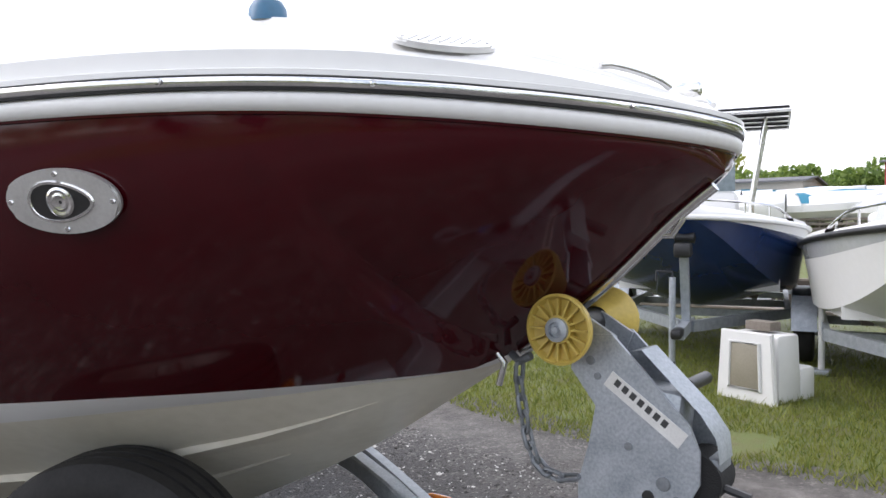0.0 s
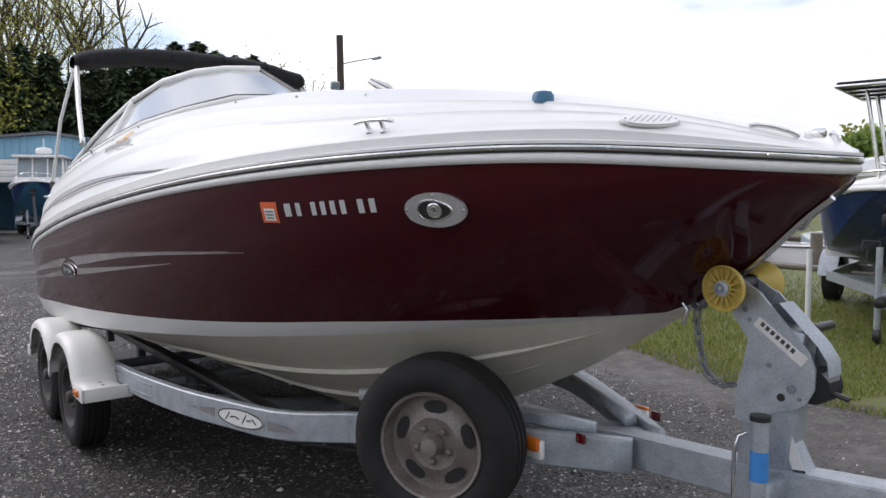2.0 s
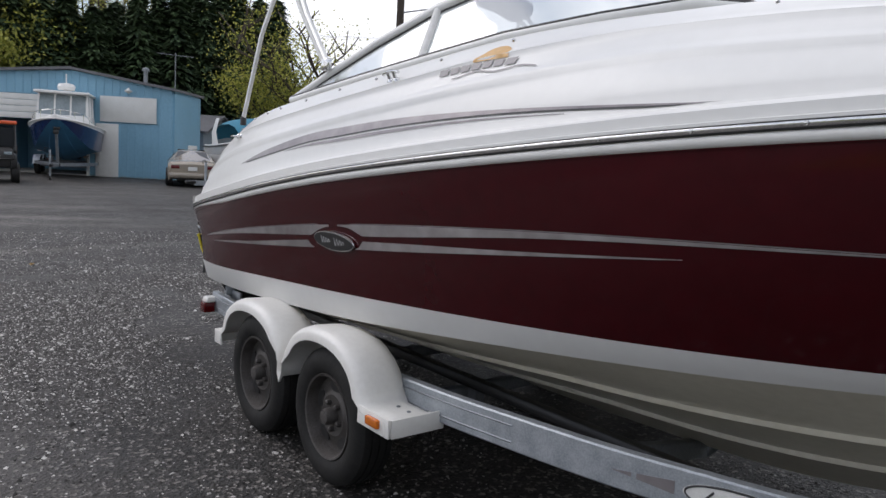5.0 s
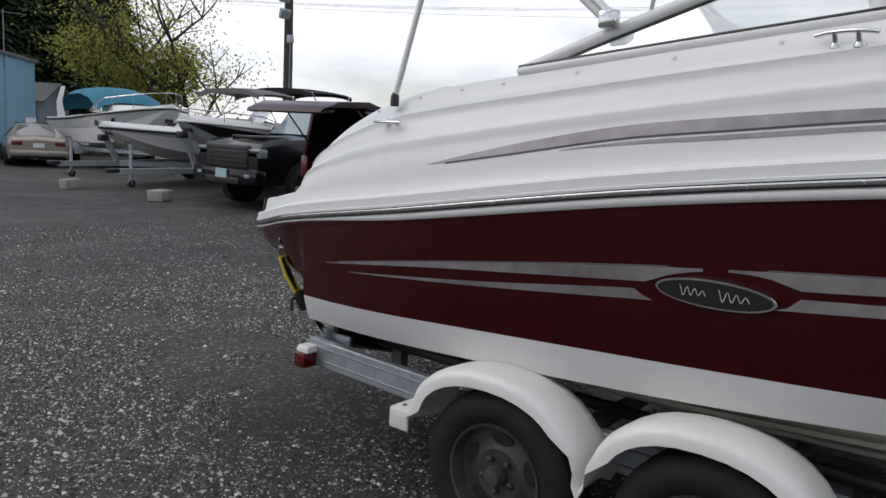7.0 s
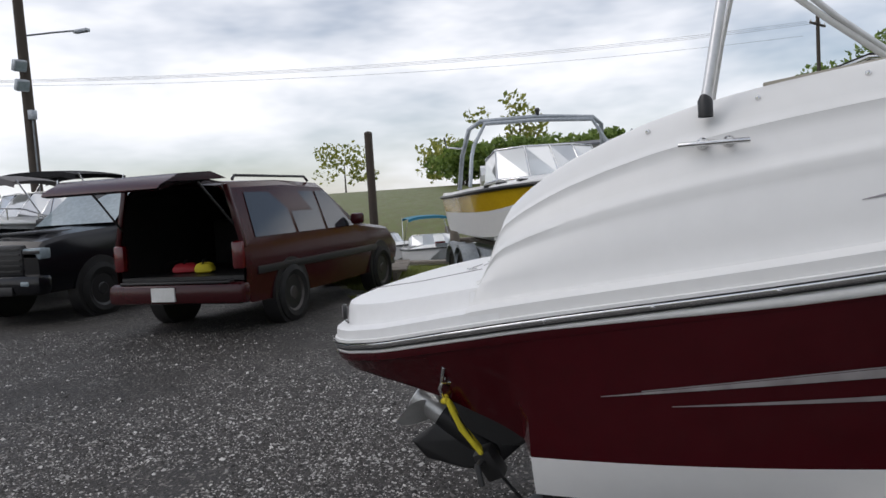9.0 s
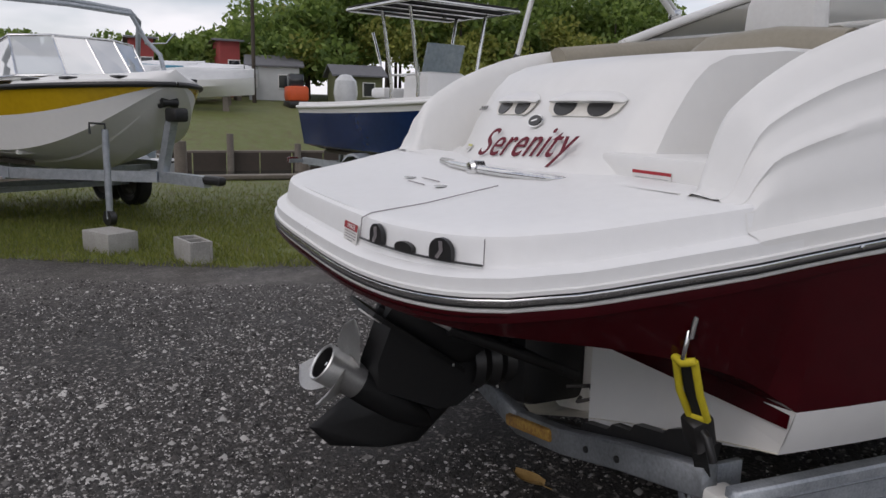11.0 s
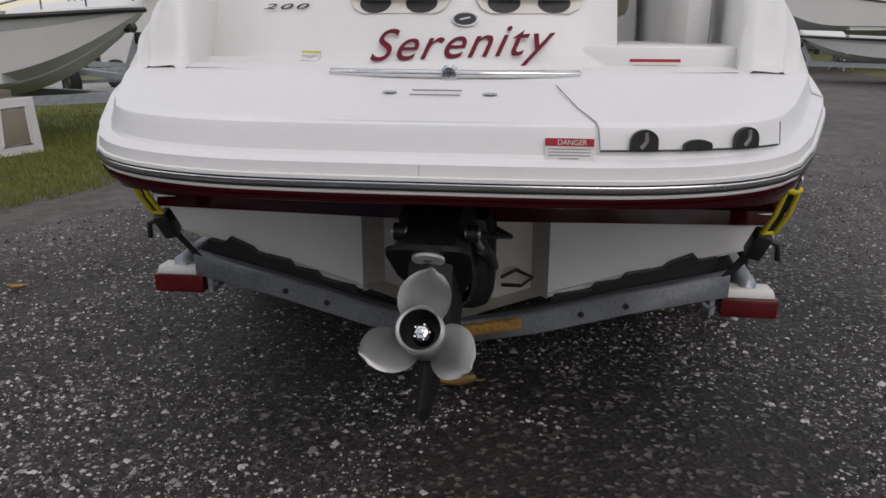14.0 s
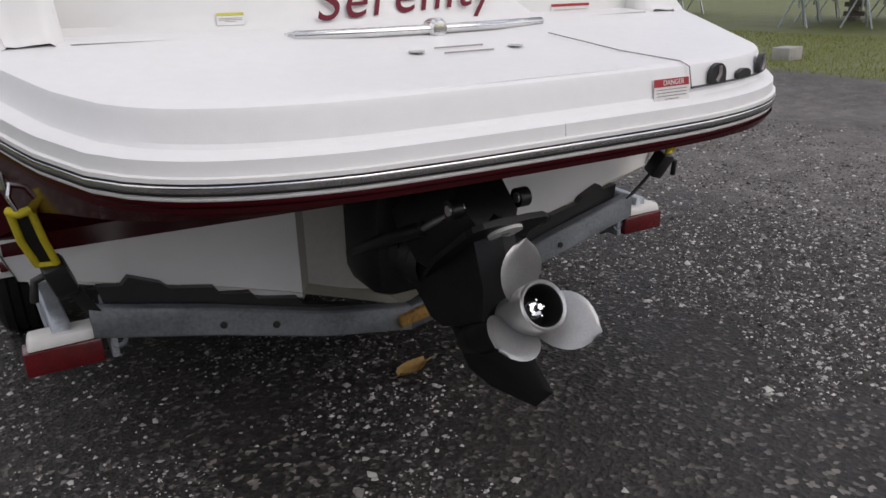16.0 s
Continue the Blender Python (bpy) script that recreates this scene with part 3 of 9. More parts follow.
for side in (1, -1):
    part("transom_panel", transom_panel(side), boat, "white transom panel")
    part("bay_wall", mesh_of("bay_wall", [(side * 0.335, TRANSOM + 0.01, 0.36), (side * 0.335, TRANSOM + 0.01, 0.72), (side * 0.275, 0.25, 0.72), (side * 0.275, 0.25, 0.35)], [(0, 1, 2, 3)], TRANSOM_BEIGE, False), boat)
    part("chine_step", mesh_of("chine_step", [(side * boot_x(TRANSOM), TRANSOM, boot_z(TRANSOM)), (side * chine_x(TRANSOM), TRANSOM, chine_z(TRANSOM)), (side * chine_x(TRANSOM), TRANSOM + 0.012, chine_z(TRANSOM)), (side * 0.6, TRANSOM + 0.012, 0.655)], [(0, 1, 2), (0, 2, 3)], WHITE, False), boat)
part("bay_back", mesh_of("bay_back", [(-0.275, 0.25, 0.35), (0.0, 0.25, 0.28), (0.275, 0.25, 0.35), (0.275, 0.25, 0.72), (-0.275, 0.25, 0.72)], [(0, 1, 2, 3, 4)], TRANSOM_BEIGE, False), boat, "beige recessed drive bay")

part("transom_band", grid_mesh("transom_band", [[(x, TRANSOM - 0.004, 0.640 + 0.02 * abs(x)), (x, TRANSOM + 0.006, 0.72)] for x in np.linspace(-chine_x(TRANSOM) - 0.02, chine_x(TRANSOM) + 0.02, 21)], MAROON), boat, "maroon band over the transom")

# rub rail all round: cream bumper, steel insert, dark joint


def rail_ring(profile, name, mat, label=""):
    """Sweeps a profile of (outwards, up) along the sheer, both sides and round the stern."""
    rows = []
    for y in STATIONS:
        rows.append((rail_x(y), y, rail_z(y)))
    line = [(-x, y, z) for x, y, z in rows[::-1]] + rows
    pts = []
    for p in line:
        if not pts or (Vector(p) - Vector(pts[-1])).length > 0.002:
            pts.append(p)
    n = len(pts)
    out = []
    for i in range(n):
        a, c = Vector(pts[i - 1]), Vector(pts[(i + 1) % n])
        d = c - a
        d.z = 0
        d.normalize()
        o = Vector((d.y, -d.x, 0))
        if o.dot(Vector(pts[i]) - Vector((0, 2.6 if pts[i][1] > 2.6 else max(0.0, pts[i][1]), 0))) < 0:
            o = -o
        tuck = 0.003 * min(1.0, max(0.0, (2.0 - pts[i][1]) / 1.2)) if name == "rub_rail_bumper" else 0.0
        aft = min(1.0, max(0.0, (0.75 - pts[i][1]) / 0.6))
        if name == "rub_rail_bumper":
            line_v = [lerp(v, 0.013 + (v + 0.004) / 0.033 * 0.016, aft) for u, v in profile]
        else:
            line_v = [v for u, v in profile]
        out.append([tuple(Vector(pts[i]) + o * (u - tuck) + Vector((0, 0, v))) for (u, w0), v in zip(profile, line_v)])
    out.append(out[0])
    part(name, grid_mesh(name, out, mat, sharp=50), boat, label)


rail_ring([(-0.004, -0.004), (0.006, -0.001), (0.012, 0.007), (0.0135, 0.016), (0.012, 0.024), (0.006, 0.029)], "rub_rail_bumper", CREAM, "cream vinyl rub rail bumper")
rail_ring([(-0.004, -0.008), (0.003, -0.006), (0.0075, 0.016), (0.004, 0.026)], "hull_top_edge", MAROON, "maroon hull edge behind the rub rail")
rail_ring([(0.008, 0.0285), (0.0155, 0.029), (0.0165, 0.033), (0.008, 0.0335)], "rub_rail_seam", BLACK_LINE, "black seam under the insert")
rail_ring([(0.008, 0.033), (0.0150, 0.0335), (0.0162, 0.036), (0.0186, 0.0445), (0.0170, 0.0475), (0.008, 0.0485)], "rub_rail_insert", CHROME, "polished steel rub rail insert")
rail_ring([(0.008, 0.0480), (0.0155, 0.0485), (0.0155, 0.0505), (0.008, 0.051)], "rub_rail_joint", BLACK_LINE, "thin black joint line")
rail_ring([(0.008, 0.0508), (0.0150, 0.0514), (0.0150, 0.0600), (0.006, 0.063)], "rub_rail_cap", WHITE, "white rub rail cap")

screw = lathe("rail_screw", [(0.0, 0.0001), (0.0, 0.0055), (0.003, 0.004), (0.004, 0.0001)], CHROME, 8, "x")
for y in np.arange(0.2, 5.9, 0.27):
    a = rail_x(y + 0.01) - rail_x(y - 0.01)
    ang = math.degrees(math.atan2(-a, 0.02))
    part("rail_screw", screw, boat, m=pose(rail_x(y) + 0.021 * math.cos(math.radians(ang)), y + 0.021 * math.sin(math.radians(ang)), rail_z(y) + 0.041, 0, 0, ang))

# deck: flange, shoulder, coaming, inner wall
coam_z = curve((-0.10, 1.158), (-0.03, 1.170), (0.0, 1.19), (0.025, 1.275), (0.05, 1.345), (0.10, 1.400), (0.16, 1.442), (0.24, 1.488), (0.35, 1.535), (0.5, 1.585), (0.66, 1.620), (0.83, 1.645), (1.25, 1.69), (1.76, 1.75), (2.31, 1.815), (2.85, 1.89), (3.3, 1.94), (3.8, 1.945), (4.4, 1.91), (5.05, 1.85), (5.5, 1.78), (5.75, 1.715), (5.88, 1.66), (5.95, 1.622))
coam_w = curve((-0.10, 0.20), (0.1, 0.21), (0.3, 0.225), (0.8, 0.225), (1.3, 0.215), (2.3, 0.22), (2.85, 0.28), (3.4, 0.44), (4.0, 0.42), (5.0, 0.36), (5.5, 0.27), (5.8, 0.2), (6.02, 0.1))


def deck_row(y):
    xr, zr = rail_x(y), rail_z(y)
    top = coam_z(y) - zr
    w = min(coam_w(y), xr)
    k = min(1.0, xr / 0.25)
    g = min(1.0, max(0.0, (y - 3.4) / 1.4))
    f = min(1.0, max(0.0, (top - 0.061) / 0.11))
    row = [(xr + 0.008 * k, y, zr + 0.061), (xr + 0.006 * k, y, zr + 0.061 + lerp(0.032, 0.03, g) * f), (xr - 0.002, y, zr + 0.061 + lerp(0.038, 0.036, g) * f), (max(0.0, xr - 0.028 * k), y, zr + 0.061 + lerp(0.046, 0.044, g) * f), (max(0.0, xr - 0.034 * k), y, zr + 0.061 + lerp(0.056, 0.052, g) * f)]
    rise = lerp(min(0.16, top * 0.5 + 0.06), 0.061 + 0.056 * f, g)
    row += [(xr - 0.042 * k, y, zr + rise), ]
    x0, z0 = row[-1][0], row[-1][2]
    x1, z1 = max(0.0, xr - w), zr + top
    for i in range(1, 29):
        s = i / 28
        ridge = 0.013 * k * (math.exp(-((s - 0.30) / 0.034) ** 2) + math.exp(-((s - 0.58) / 0.036) ** 2)) * min(1.0, top / 0.3)
        px = lerp(x0, x1, s ** lerp(1.25, 1.0, g))
        pz = lerp(z0, z1, 1 - (1 - s) ** lerp(1.45, 1.25, g))
        row.append((px + ridge * 0.8, y, pz + ridge * 0.6))
    ix = max(0.0, x1 - 0.02)
    row.append((ix, y, z1 - 0.015))
    row.append((max(0.0, x1 - 0.035), y, z1 - 0.06))
    floor = lerp(1.0, 1.35, min(1.0, max(0.0, (y - 3.6) / 0.8))) if 0.9 < y < 5.2 else (1.165 if y <= 0.9 else z1 - 0.05)
    row.append((max(0.0, x1 - 0.04), y, floor))
    row.append((0.0, y, floor - 0.01))
    return row


deck_y = [y for y in STATIONS if y >= -0.09]
mirrored("deck", [deck_row(y) for y in deck_y], WHITE, "white moulded deck and coaming")

# swim platform
plat_top = curve((-0.67, 1.076), (-0.4, 1.10), (0.0, 1.165), (0.5, 1.2))


def platform_skin():
    """The platform narrows towards its top, so each level follows the sheer at its own inset."""
    levels = ((0.008, 0.061, 0), (0.006, 0.090, 0), (-0.002, 0.096, 0), (-0.026, 0.103, 0), (-0.032, 0.112, 0), (-0.040, None, -0.016), (-0.045, None, -0.005), (-0.057, None, 0.0))
    ys = [y for y in STATIONS if y <= 0.07]
    rows = []
    for y in ys:
        xr, zr, t = rail_x(y), rail_z(y), plat_top(y)
        e = 0.002
        dx = (rail_x(min(y + e, 6)) - rail_x(max(y - e, -0.684))) / (2 * e)
        nx, ny = 1 / math.hypot(1, dx), -dx / math.hypot(1, dx)
        row = []
        for inset, dz, dt in levels:
            z = zr + dz if dz is not None else t + dt
            row.append((max(0.0, xr + nx * inset), y + ny * inset, z))
        x0, y0 = row[-1][0], row[-1][1]
        for s in (0.85, 0.6, 0.3, 0.0):
            row.append((x0 * s, y0, t + 0.003))
        rows.append(row)
    return rows


mirrored("swim_platform", platform_skin(), NONSKID, "white swim platform", sharp=24)

# ---- placing things on the hull and the deck ----


def hull_at(y, z, out=0.0, side=1):
    """The place on the maroon side at y and height z, and its outward normal."""
    lo, hi = side_point(y, 0)[1], side_point(y, 1)[1]
    s = min(1.0, max(0.0, (z - lo) / (hi - lo)))
    x, zz = side_point(y, s)
    xa = side_point(y + 0.01, s)[0] - side_point(y - 0.01, s)[0]
    xz = side_point(y, min(1, s + 0.02))
    xw = side_point(y, max(0, s - 0.02))
    ty = Vector((xa, 0.02, 0))
    tz = Vector((xz[0] - xw[0], 0, xz[1] - xw[1]))
    n = ty.cross(tz).normalized()
    if n.x < 0:
        n = -n
    p = Vector((x, y, zz)) + n * out
    return Vector((side * p.x, p.y, p.z)), Vector((side * n.x, n.y, n.z))


def deck_at(y, z, out=0.0, side=1):
    """The place on the outer slope of the deck at y and height z, and its outward normal."""
    row = deck_row(y)[4:34]
    row2 = deck_row(y + 0.02)[4:34]
    for i in range(len(row) - 1):
        if row[i + 1][2] >= z or i == len(row) - 2:
            s = min(1.0, max(0.0, (z - row[i][2]) / max(1e-5, row[i + 1][2] - row[i][2])))
            p = Vector(row[i]).lerp(Vector(row[i + 1]), s)
            q = Vector(row2[i]).lerp(Vector(row2[i + 1]), s)
            n = (q - p).cross(Vector(row[i + 1]) - Vector(row[i])).normalized()
            if n.x < 0 or (abs(n.x) < 0.01 and n.z < 0):
                n = -n
            p = p + n * out
            return Vector((side * p.x, p.y, p.z)), Vector((side * n.x, n.y, n.z))


def seat_on(p, n, up=(0, 0, 1)):
    """A pose at p whose z points along n and whose x runs along the boat."""
    z = n.normalized()
    x = Vector(up).cross(z).normalized()
    y = z.cross(x)
    m = Matrix((x, y, z)).transposed().to_4x4()
    m.translation = p
    return m


def film(name, ys, low, high, where, mat, parent, out=0.002, label="", bands=3):
    """A thin graphic that lies on the hull or the deck between two heights."""
    rows = []
    for y in ys:
        lo, hi = low(y), high(y)
        rows.append([tuple(where(y, lerp(lo, hi, k / bands), out)[0]) for k in range(bands + 1)])
    part(name, grid_mesh(name, rows, mat), parent, label)


stripe_hi = curve((0.33, 0.893), (1.05, 1.008), (1.81, 1.11), (2.41, 1.17), (3.3, 1.24), (4.26, 1.292))
stripe_lo = curve((0.5, 0.878), (1.31, 0.955), (1.83, 1.01), (2.42, 1.07), (3.0, 1.135), (3.68, 1.212))
for side in (1, -1):
    on = lambda y, z, out, side=side: hull_at(y, z, out, side)
    w_hi = curve((0.33, 0.002), (1.0, 0.022), (1.75, 0.045), (2.4, 0.045), (3.2, 0.02), (4.26, 0.002))
    w_lo = curve((0.5, 0.002), (1.2, 0.018), (1.75, 0.033), (2.4, 0.033), (3.1, 0.014), (3.68, 0.002))
    halo = lambda y, sgn: 1.062 + 0.125 * (y - 2.02) + sgn * 0.064 * math.sqrt(max(0.0, 1 - ((y - 2.02) / 0.215) ** 2)) if abs(y - 2.02) < 0.215 else None
    over = lambda y: min(stripe_hi(y), max(stripe_hi(y) - w_hi(y), halo(y, 1) or 0.0))
    under_badge = lambda y: max(stripe_lo(y), min(stripe_lo(y) + w_lo(y), halo(y, -1) or 9.0))
    for a, c in ((0.33, 1.985), (2.055, 4.26)):
        film("upper_hull_stripe", np.linspace(a, c, 60), over, stripe_hi, on, SILVER_FILM, boat, label="silver hull stripe")
        film("stripe_shadow_line", np.linspace(a + 0.1, c - 0.1, 40), lambda y: stripe_hi(y) + 0.001, lambda y: stripe_hi(y) + 0.0045, on, GREY_FILM, boat, bands=1)
    for a, c in ((0.5, 1.96), (2.08, 3.68)):
        film("lower_hull_stripe", np.linspace(a, c, 50), stripe_lo, under_badge, on, SILVER_FILM, boat, label="silver hull stripe")
    # oval badge
    p, n = hull_at(2.02, 1.062, 0.003, side)
    m = seat_on(p, n)
    oval = [(0.17 * math.cos(t), 0.042 * math.sin(t)) for t in np.linspace(0, 2 * math.pi, 40, endpoint=False)]
    badge = part("oval_badge", plate("oval_badge", oval, 0.008, CHROME, bevel=0.003), boat, "chrome rimmed oval badge", m)
    part("badge_field", plate("badge_field", [(x * 0.945, y * 0.86) for x, y in oval], 0.003, BLACK, pose(0, 0, 0.0075)), badge)
    for x0, x1, high in ((-0.095, -0.02, 0.016), (0.015, 0.1, 0.018)):
        wave = [(lerp(x0, x1, k / 24), high * math.cos(k * 0.9) * (1 - 0.6 * k / 24), 0.0108) for k in range(25)]
        part("badge_stroke", tube("badge_stroke", wave, 0.0016, GREY_INK, 5), badge, "thin pale scrolled mark")
    # registration decal and mark
    film("validation_sticker", np.linspace(4.44, 4.525, 4), lambda y: 1.41, lambda y: 1.482, on, ORANGE_FILM, boat, out=0.002, label="orange validation sticker")
    film("sticker_field", np.linspace(4.457, 4.512, 3), lambda y: 1.418, lambda y: 1.46, on, PAPER, boat, out=0.0035)
    for k in range(3):
        film("sticker_bar", np.linspace(4.465, 4.505, 3), lambda y, k=k: 1.425 + 0.011 * k, lambda y, k=k: 1.429 + 0.011 * k, on, DARK_INK, boat, out=0.005, bands=1)
    y = 4.555
    for width in (0.05, 0.036, 0.02, 0.034, 0.034, 0.034, 0.034, 0.02, 0.036, 0.036):
        if width > 0.02:
            film("registration_bar", np.linspace(y + 0.15 * width, y + 0.78 * width, 3), lambda y: 1.432 + 0.05 * (y - 4.555), lambda y: 1.476 + 0.05 * (y - 4.555), on, GREY_INK, boat, out=0.002, bands=2)
        y += width + 0.008
    # hull light
    p, n = hull_at(5.15, 1.462, 0.002, side)
    m = seat_on(p, n)
    oval = [(0.106 * math.cos(t), 0.054 * math.sin(t)) for t in np.linspace(0, 2 * math.pi, 48, endpoint=False)]
    lamp = part("docking_light", plate("docking_light", oval, 0.009, STEEL, bevel=0.004), boat, "brushed steel oval docking light", m)
    eye = [(0.055 * math.cos(t), 0.030 * math.sin(t) * (1 - 0.25 * math.cos(t))) for t in np.linspace(0, 2 * math.pi, 36, endpoint=False)]
    part("lamp_recess", plate("lamp_recess", eye, 0.003, BLACK, pose(0.0, 0, 0.008)), lamp)
    part("lamp_bulb", lathe("lamp_bulb", [(0.010, 0.0001), (0.014, 0.012), (0.0125, 0.016), (0.014, 0.021), (0.012, 0.025), (0.009, 0.026)], CHROME, 24, "z"), lamp, "round lamp reflector")
    part("recess_rim", tube("recess_rim", [(x * 1.04, y * 1.04, 0.009) for x, y in eye], 0.004, CHROME, 6, True), lamp)
    for k in range(4):
        t = math.pi / 2 * k
        part("lamp_screw", lathe("lamp_screw", [(0.0085, 0.0055), (0.0115, 0.004), (0.012, 0.0001)], CHROME, 8, "z", (0.094 * math.cos(t), 0.046 * math.sin(t), 0)), lamp)
    # deck graphics
    ond = lambda y, z, out, side=side: deck_at(y, z, out, side)
    d1 = curve((0.91, 1.35), (1.29, 1.44), (1.69, 1.515), (2.02, 1.55), (2.4, 1.582), (3.0, 1.608), (3.91, 1.622))
    t1 = curve((0.91, 0.002), (1.3, 0.03), (1.8, 0.036), (2.3, 0.03), (3.0, 0.012), (3.91, 0.002))
    film("upper_deck_stripe", np.linspace(0.91, 3.91, 40), lambda y: d1(y) - t1(y), d1, ond, GREY_FILM, boat, label="grey deck stripe")
    film("deck_stripe_line", np.linspace(1.0, 3.7, 34), lambda y: d1(y) - t1(y) - 0.006, lambda y: d1(y) - t1(y), ond, DARK_INK, boat, bands=1)
    d2 = lambda y: d1(y) - t1(y) - 0.013
    t2 = curve((1.48, 0.002), (1.8, 0.011), (2.3, 0.013), (2.8, 0.007), (3.27, 0.002))
    film("lower_deck_stripe", np.linspace(1.48, 3.27, 26), lambda y: d2(y) - t2(y), d2, ond, GREY_FILM, boat, label="grey deck stripe")
    # model emblem: a half sun over bars and a wave line
    mid = curve((2.56, 1.752), (2.8, 1.775), (3.1, 1.79))
    film("emblem_sun", np.linspace(2.74, 2.90, 13), lambda y: mid(y) + 0.012, lambda y: mid(y) + 0.014 + 0.05 * math.sqrt(max(0.0, 1 - ((y - 2.82) / 0.082) ** 2)), ond, material("orange_emblem", (0.70, 0.42, 0.16), 0.4) if side == 1 else bpy.data.materials["orange_emblem"], boat, label="orange half sun emblem")
    yy = 2.575
    for width in (0.055, 0.05, 0.05, 0.05, 0.05, 0.05, 0.055):
        film("emblem_bar", np.linspace(yy, yy + width * 0.86, 3), lambda y: mid(y) - 0.018, lambda y: mid(y) + 0.008, ond, GLARED_FILM, boat, out=0.003, bands=1)
        yy += width + 0.004
    film("emblem_wave", np.linspace(2.66, 3.06, 14), lambda y: mid(y) - 0.034 + 0.006 * math.sin(y * 30), lambda y: mid(y) - 0.029 + 0.006 * math.sin(y * 30), ond, GLARED_FILM, boat, out=0.003, bands=1)

# ---- deck fittings ----


def cleat(at, n, length=0.16):
    m = seat_on(at, n)
    c = part("cleat", tube("cleat", [(-length / 2, 0, 0.032), (-length * 0.3, 0, 0.038), (0, 0, 0.04), (length * 0.3, 0, 0.038), (length / 2, 0, 0.032)], 0.0065, CHROME, 10), boat, "polished steel deck cleat", m)
    for x in (-0.03, 0.03):
        part("cleat_foot", lathe("cleat_foot", [(0.0, 0.016), (0.006, 0.014), (0.012, 0.008), (0.037, 0.007)], CHROME, 14, "z", (x, 0, 0)), c)


for side in (1, -1):
    for y, z in ((4.93, 1.705), (2.25, 1.74), (0.62, 1.50)):
        p, n = deck_at(y, z, 0.0, side)
        cleat(p, n)
    # bow speaker grille
    p, n = deck_at(5.655, 1.70, 0.001, side)
    m = seat_on(p, n)
    oval = [(0.084 * math.cos(t), 0.037 * math.sin(t)) for t in np.linspace(0, 2 * math.pi, 40, endpoint=False)]
    grille = part("vent_grille", plate("vent_grille", oval, 0.010, WHITE, bevel=0.004), boat, "white oval vent grille", m)
    for k in range(7):
        x = -0.052 + 0.0175 * k
        h = 0.028 * math.sqrt(max(0.05, 1 - (x / 0.07) ** 2))
        part("vent_slot", box("vent_slot", 0.003, 2 * h, 0.002, GREY_GEL, (x, 0, 0.0105), turn=pose(0, 0, 0, 0, 0, -38)), grille)
    for x in (-0.07, 0.07):
        part("vent_screw", lathe("vent_screw", [(0.009, 0.005), (0.0115, 0.004), (0.012, 0.0001)], CHROME, 8, "z", (x, 0, 0)), grille)
    # snap studs along the coaming
    stud = lathe("canvas_snap", [(0.0, 0.007), (0.006, 0.006), (0.009, 0.003), (0.0095, 0.0001)], CHROME, 10, "z")
    for y in (0.46, 0.72, 0.95, 1.15, 1.45, 1.78, 2.08, 2.5, 2.85, 3.7, 4.2, 4.6):
        p, n = deck_at(y, coam_z(y) - 0.03, 0.0, side)
        part("canvas_snap", stud, boat, m=seat_on(p, n))
    # bow grab rail
    pts = [(side * lerp(0.235, 0.12, k / 8), lerp(5.805, 5.885, k / 8), lerp(1.692, 1.662, k / 8) + 0.010 * math.sin(math.pi * k / 8) ** 0.5) for k in range(9)]
    part("bow_grab_rail", tube("bow_grab_rail", pts, 0.007, CHROME, 8), boat, "short polished bow grab rail")

part("blue_cap", lathe("blue_cap", [(0.0, 0.034), (0.024, 0.033), (0.036, 0.026), (0.041, 0.0001)], BLUE_CAP, 28, "z", (0.55, 5.32, coam_z(5.32) - 0.036)), boat, "blue plastic cap on the deck")
part("bow_light", box("bow_light", 0.03, 0.06, 0.03, CHROME, (0, 5.87, coam_z(5.87) + 0.012), 0.008), boat, "small chrome bow light")
part("bow_eye", tube("bow_eye", [(0, 5.80, 1.40), (0, 5.845, 1.40), (0, 5.865, 1.43), (0, 5.86, 1.46), (0, 5.83, 1.465)], 0.007, CHROME, 8), boat, "steel bow eye")
keel_strip = [(0, y + 0.006, keel_z(y) - 0.004) for y in np.linspace(5.5, 5.92, 14)]
part("stem_guard", tube("stem_guard", keel_strip, 0.012, CHROME, 8), boat, "polished steel stem guard")

# ---- windscreen ----
screen_low = [(1.045, 1.19), (1.05, 1.5), (1.048, 1.9), (1.035, 2.3), (0.985, 2.75), (0.88, 3.1), (0.70, 3.33), (0.50, 3.43), (0.37, 3.46)]
screen_top = [(1.04, 1.21, 1.70), (1.0, 1.5, 1.815), (0.95, 1.85, 1.945), (0.88, 2.2, 2.07), (0.79, 2.48, 2.155), (0.67, 2.68, 2.195), (0.55, 2.79, 2.21), (0.45, 2.85, 2.212), (0.37, 2.885, 2.212)]


def screen_low_z(x, y):
    return coam_z(y) + 0.012 + (0.03 if y > 3.2 else 0.0)


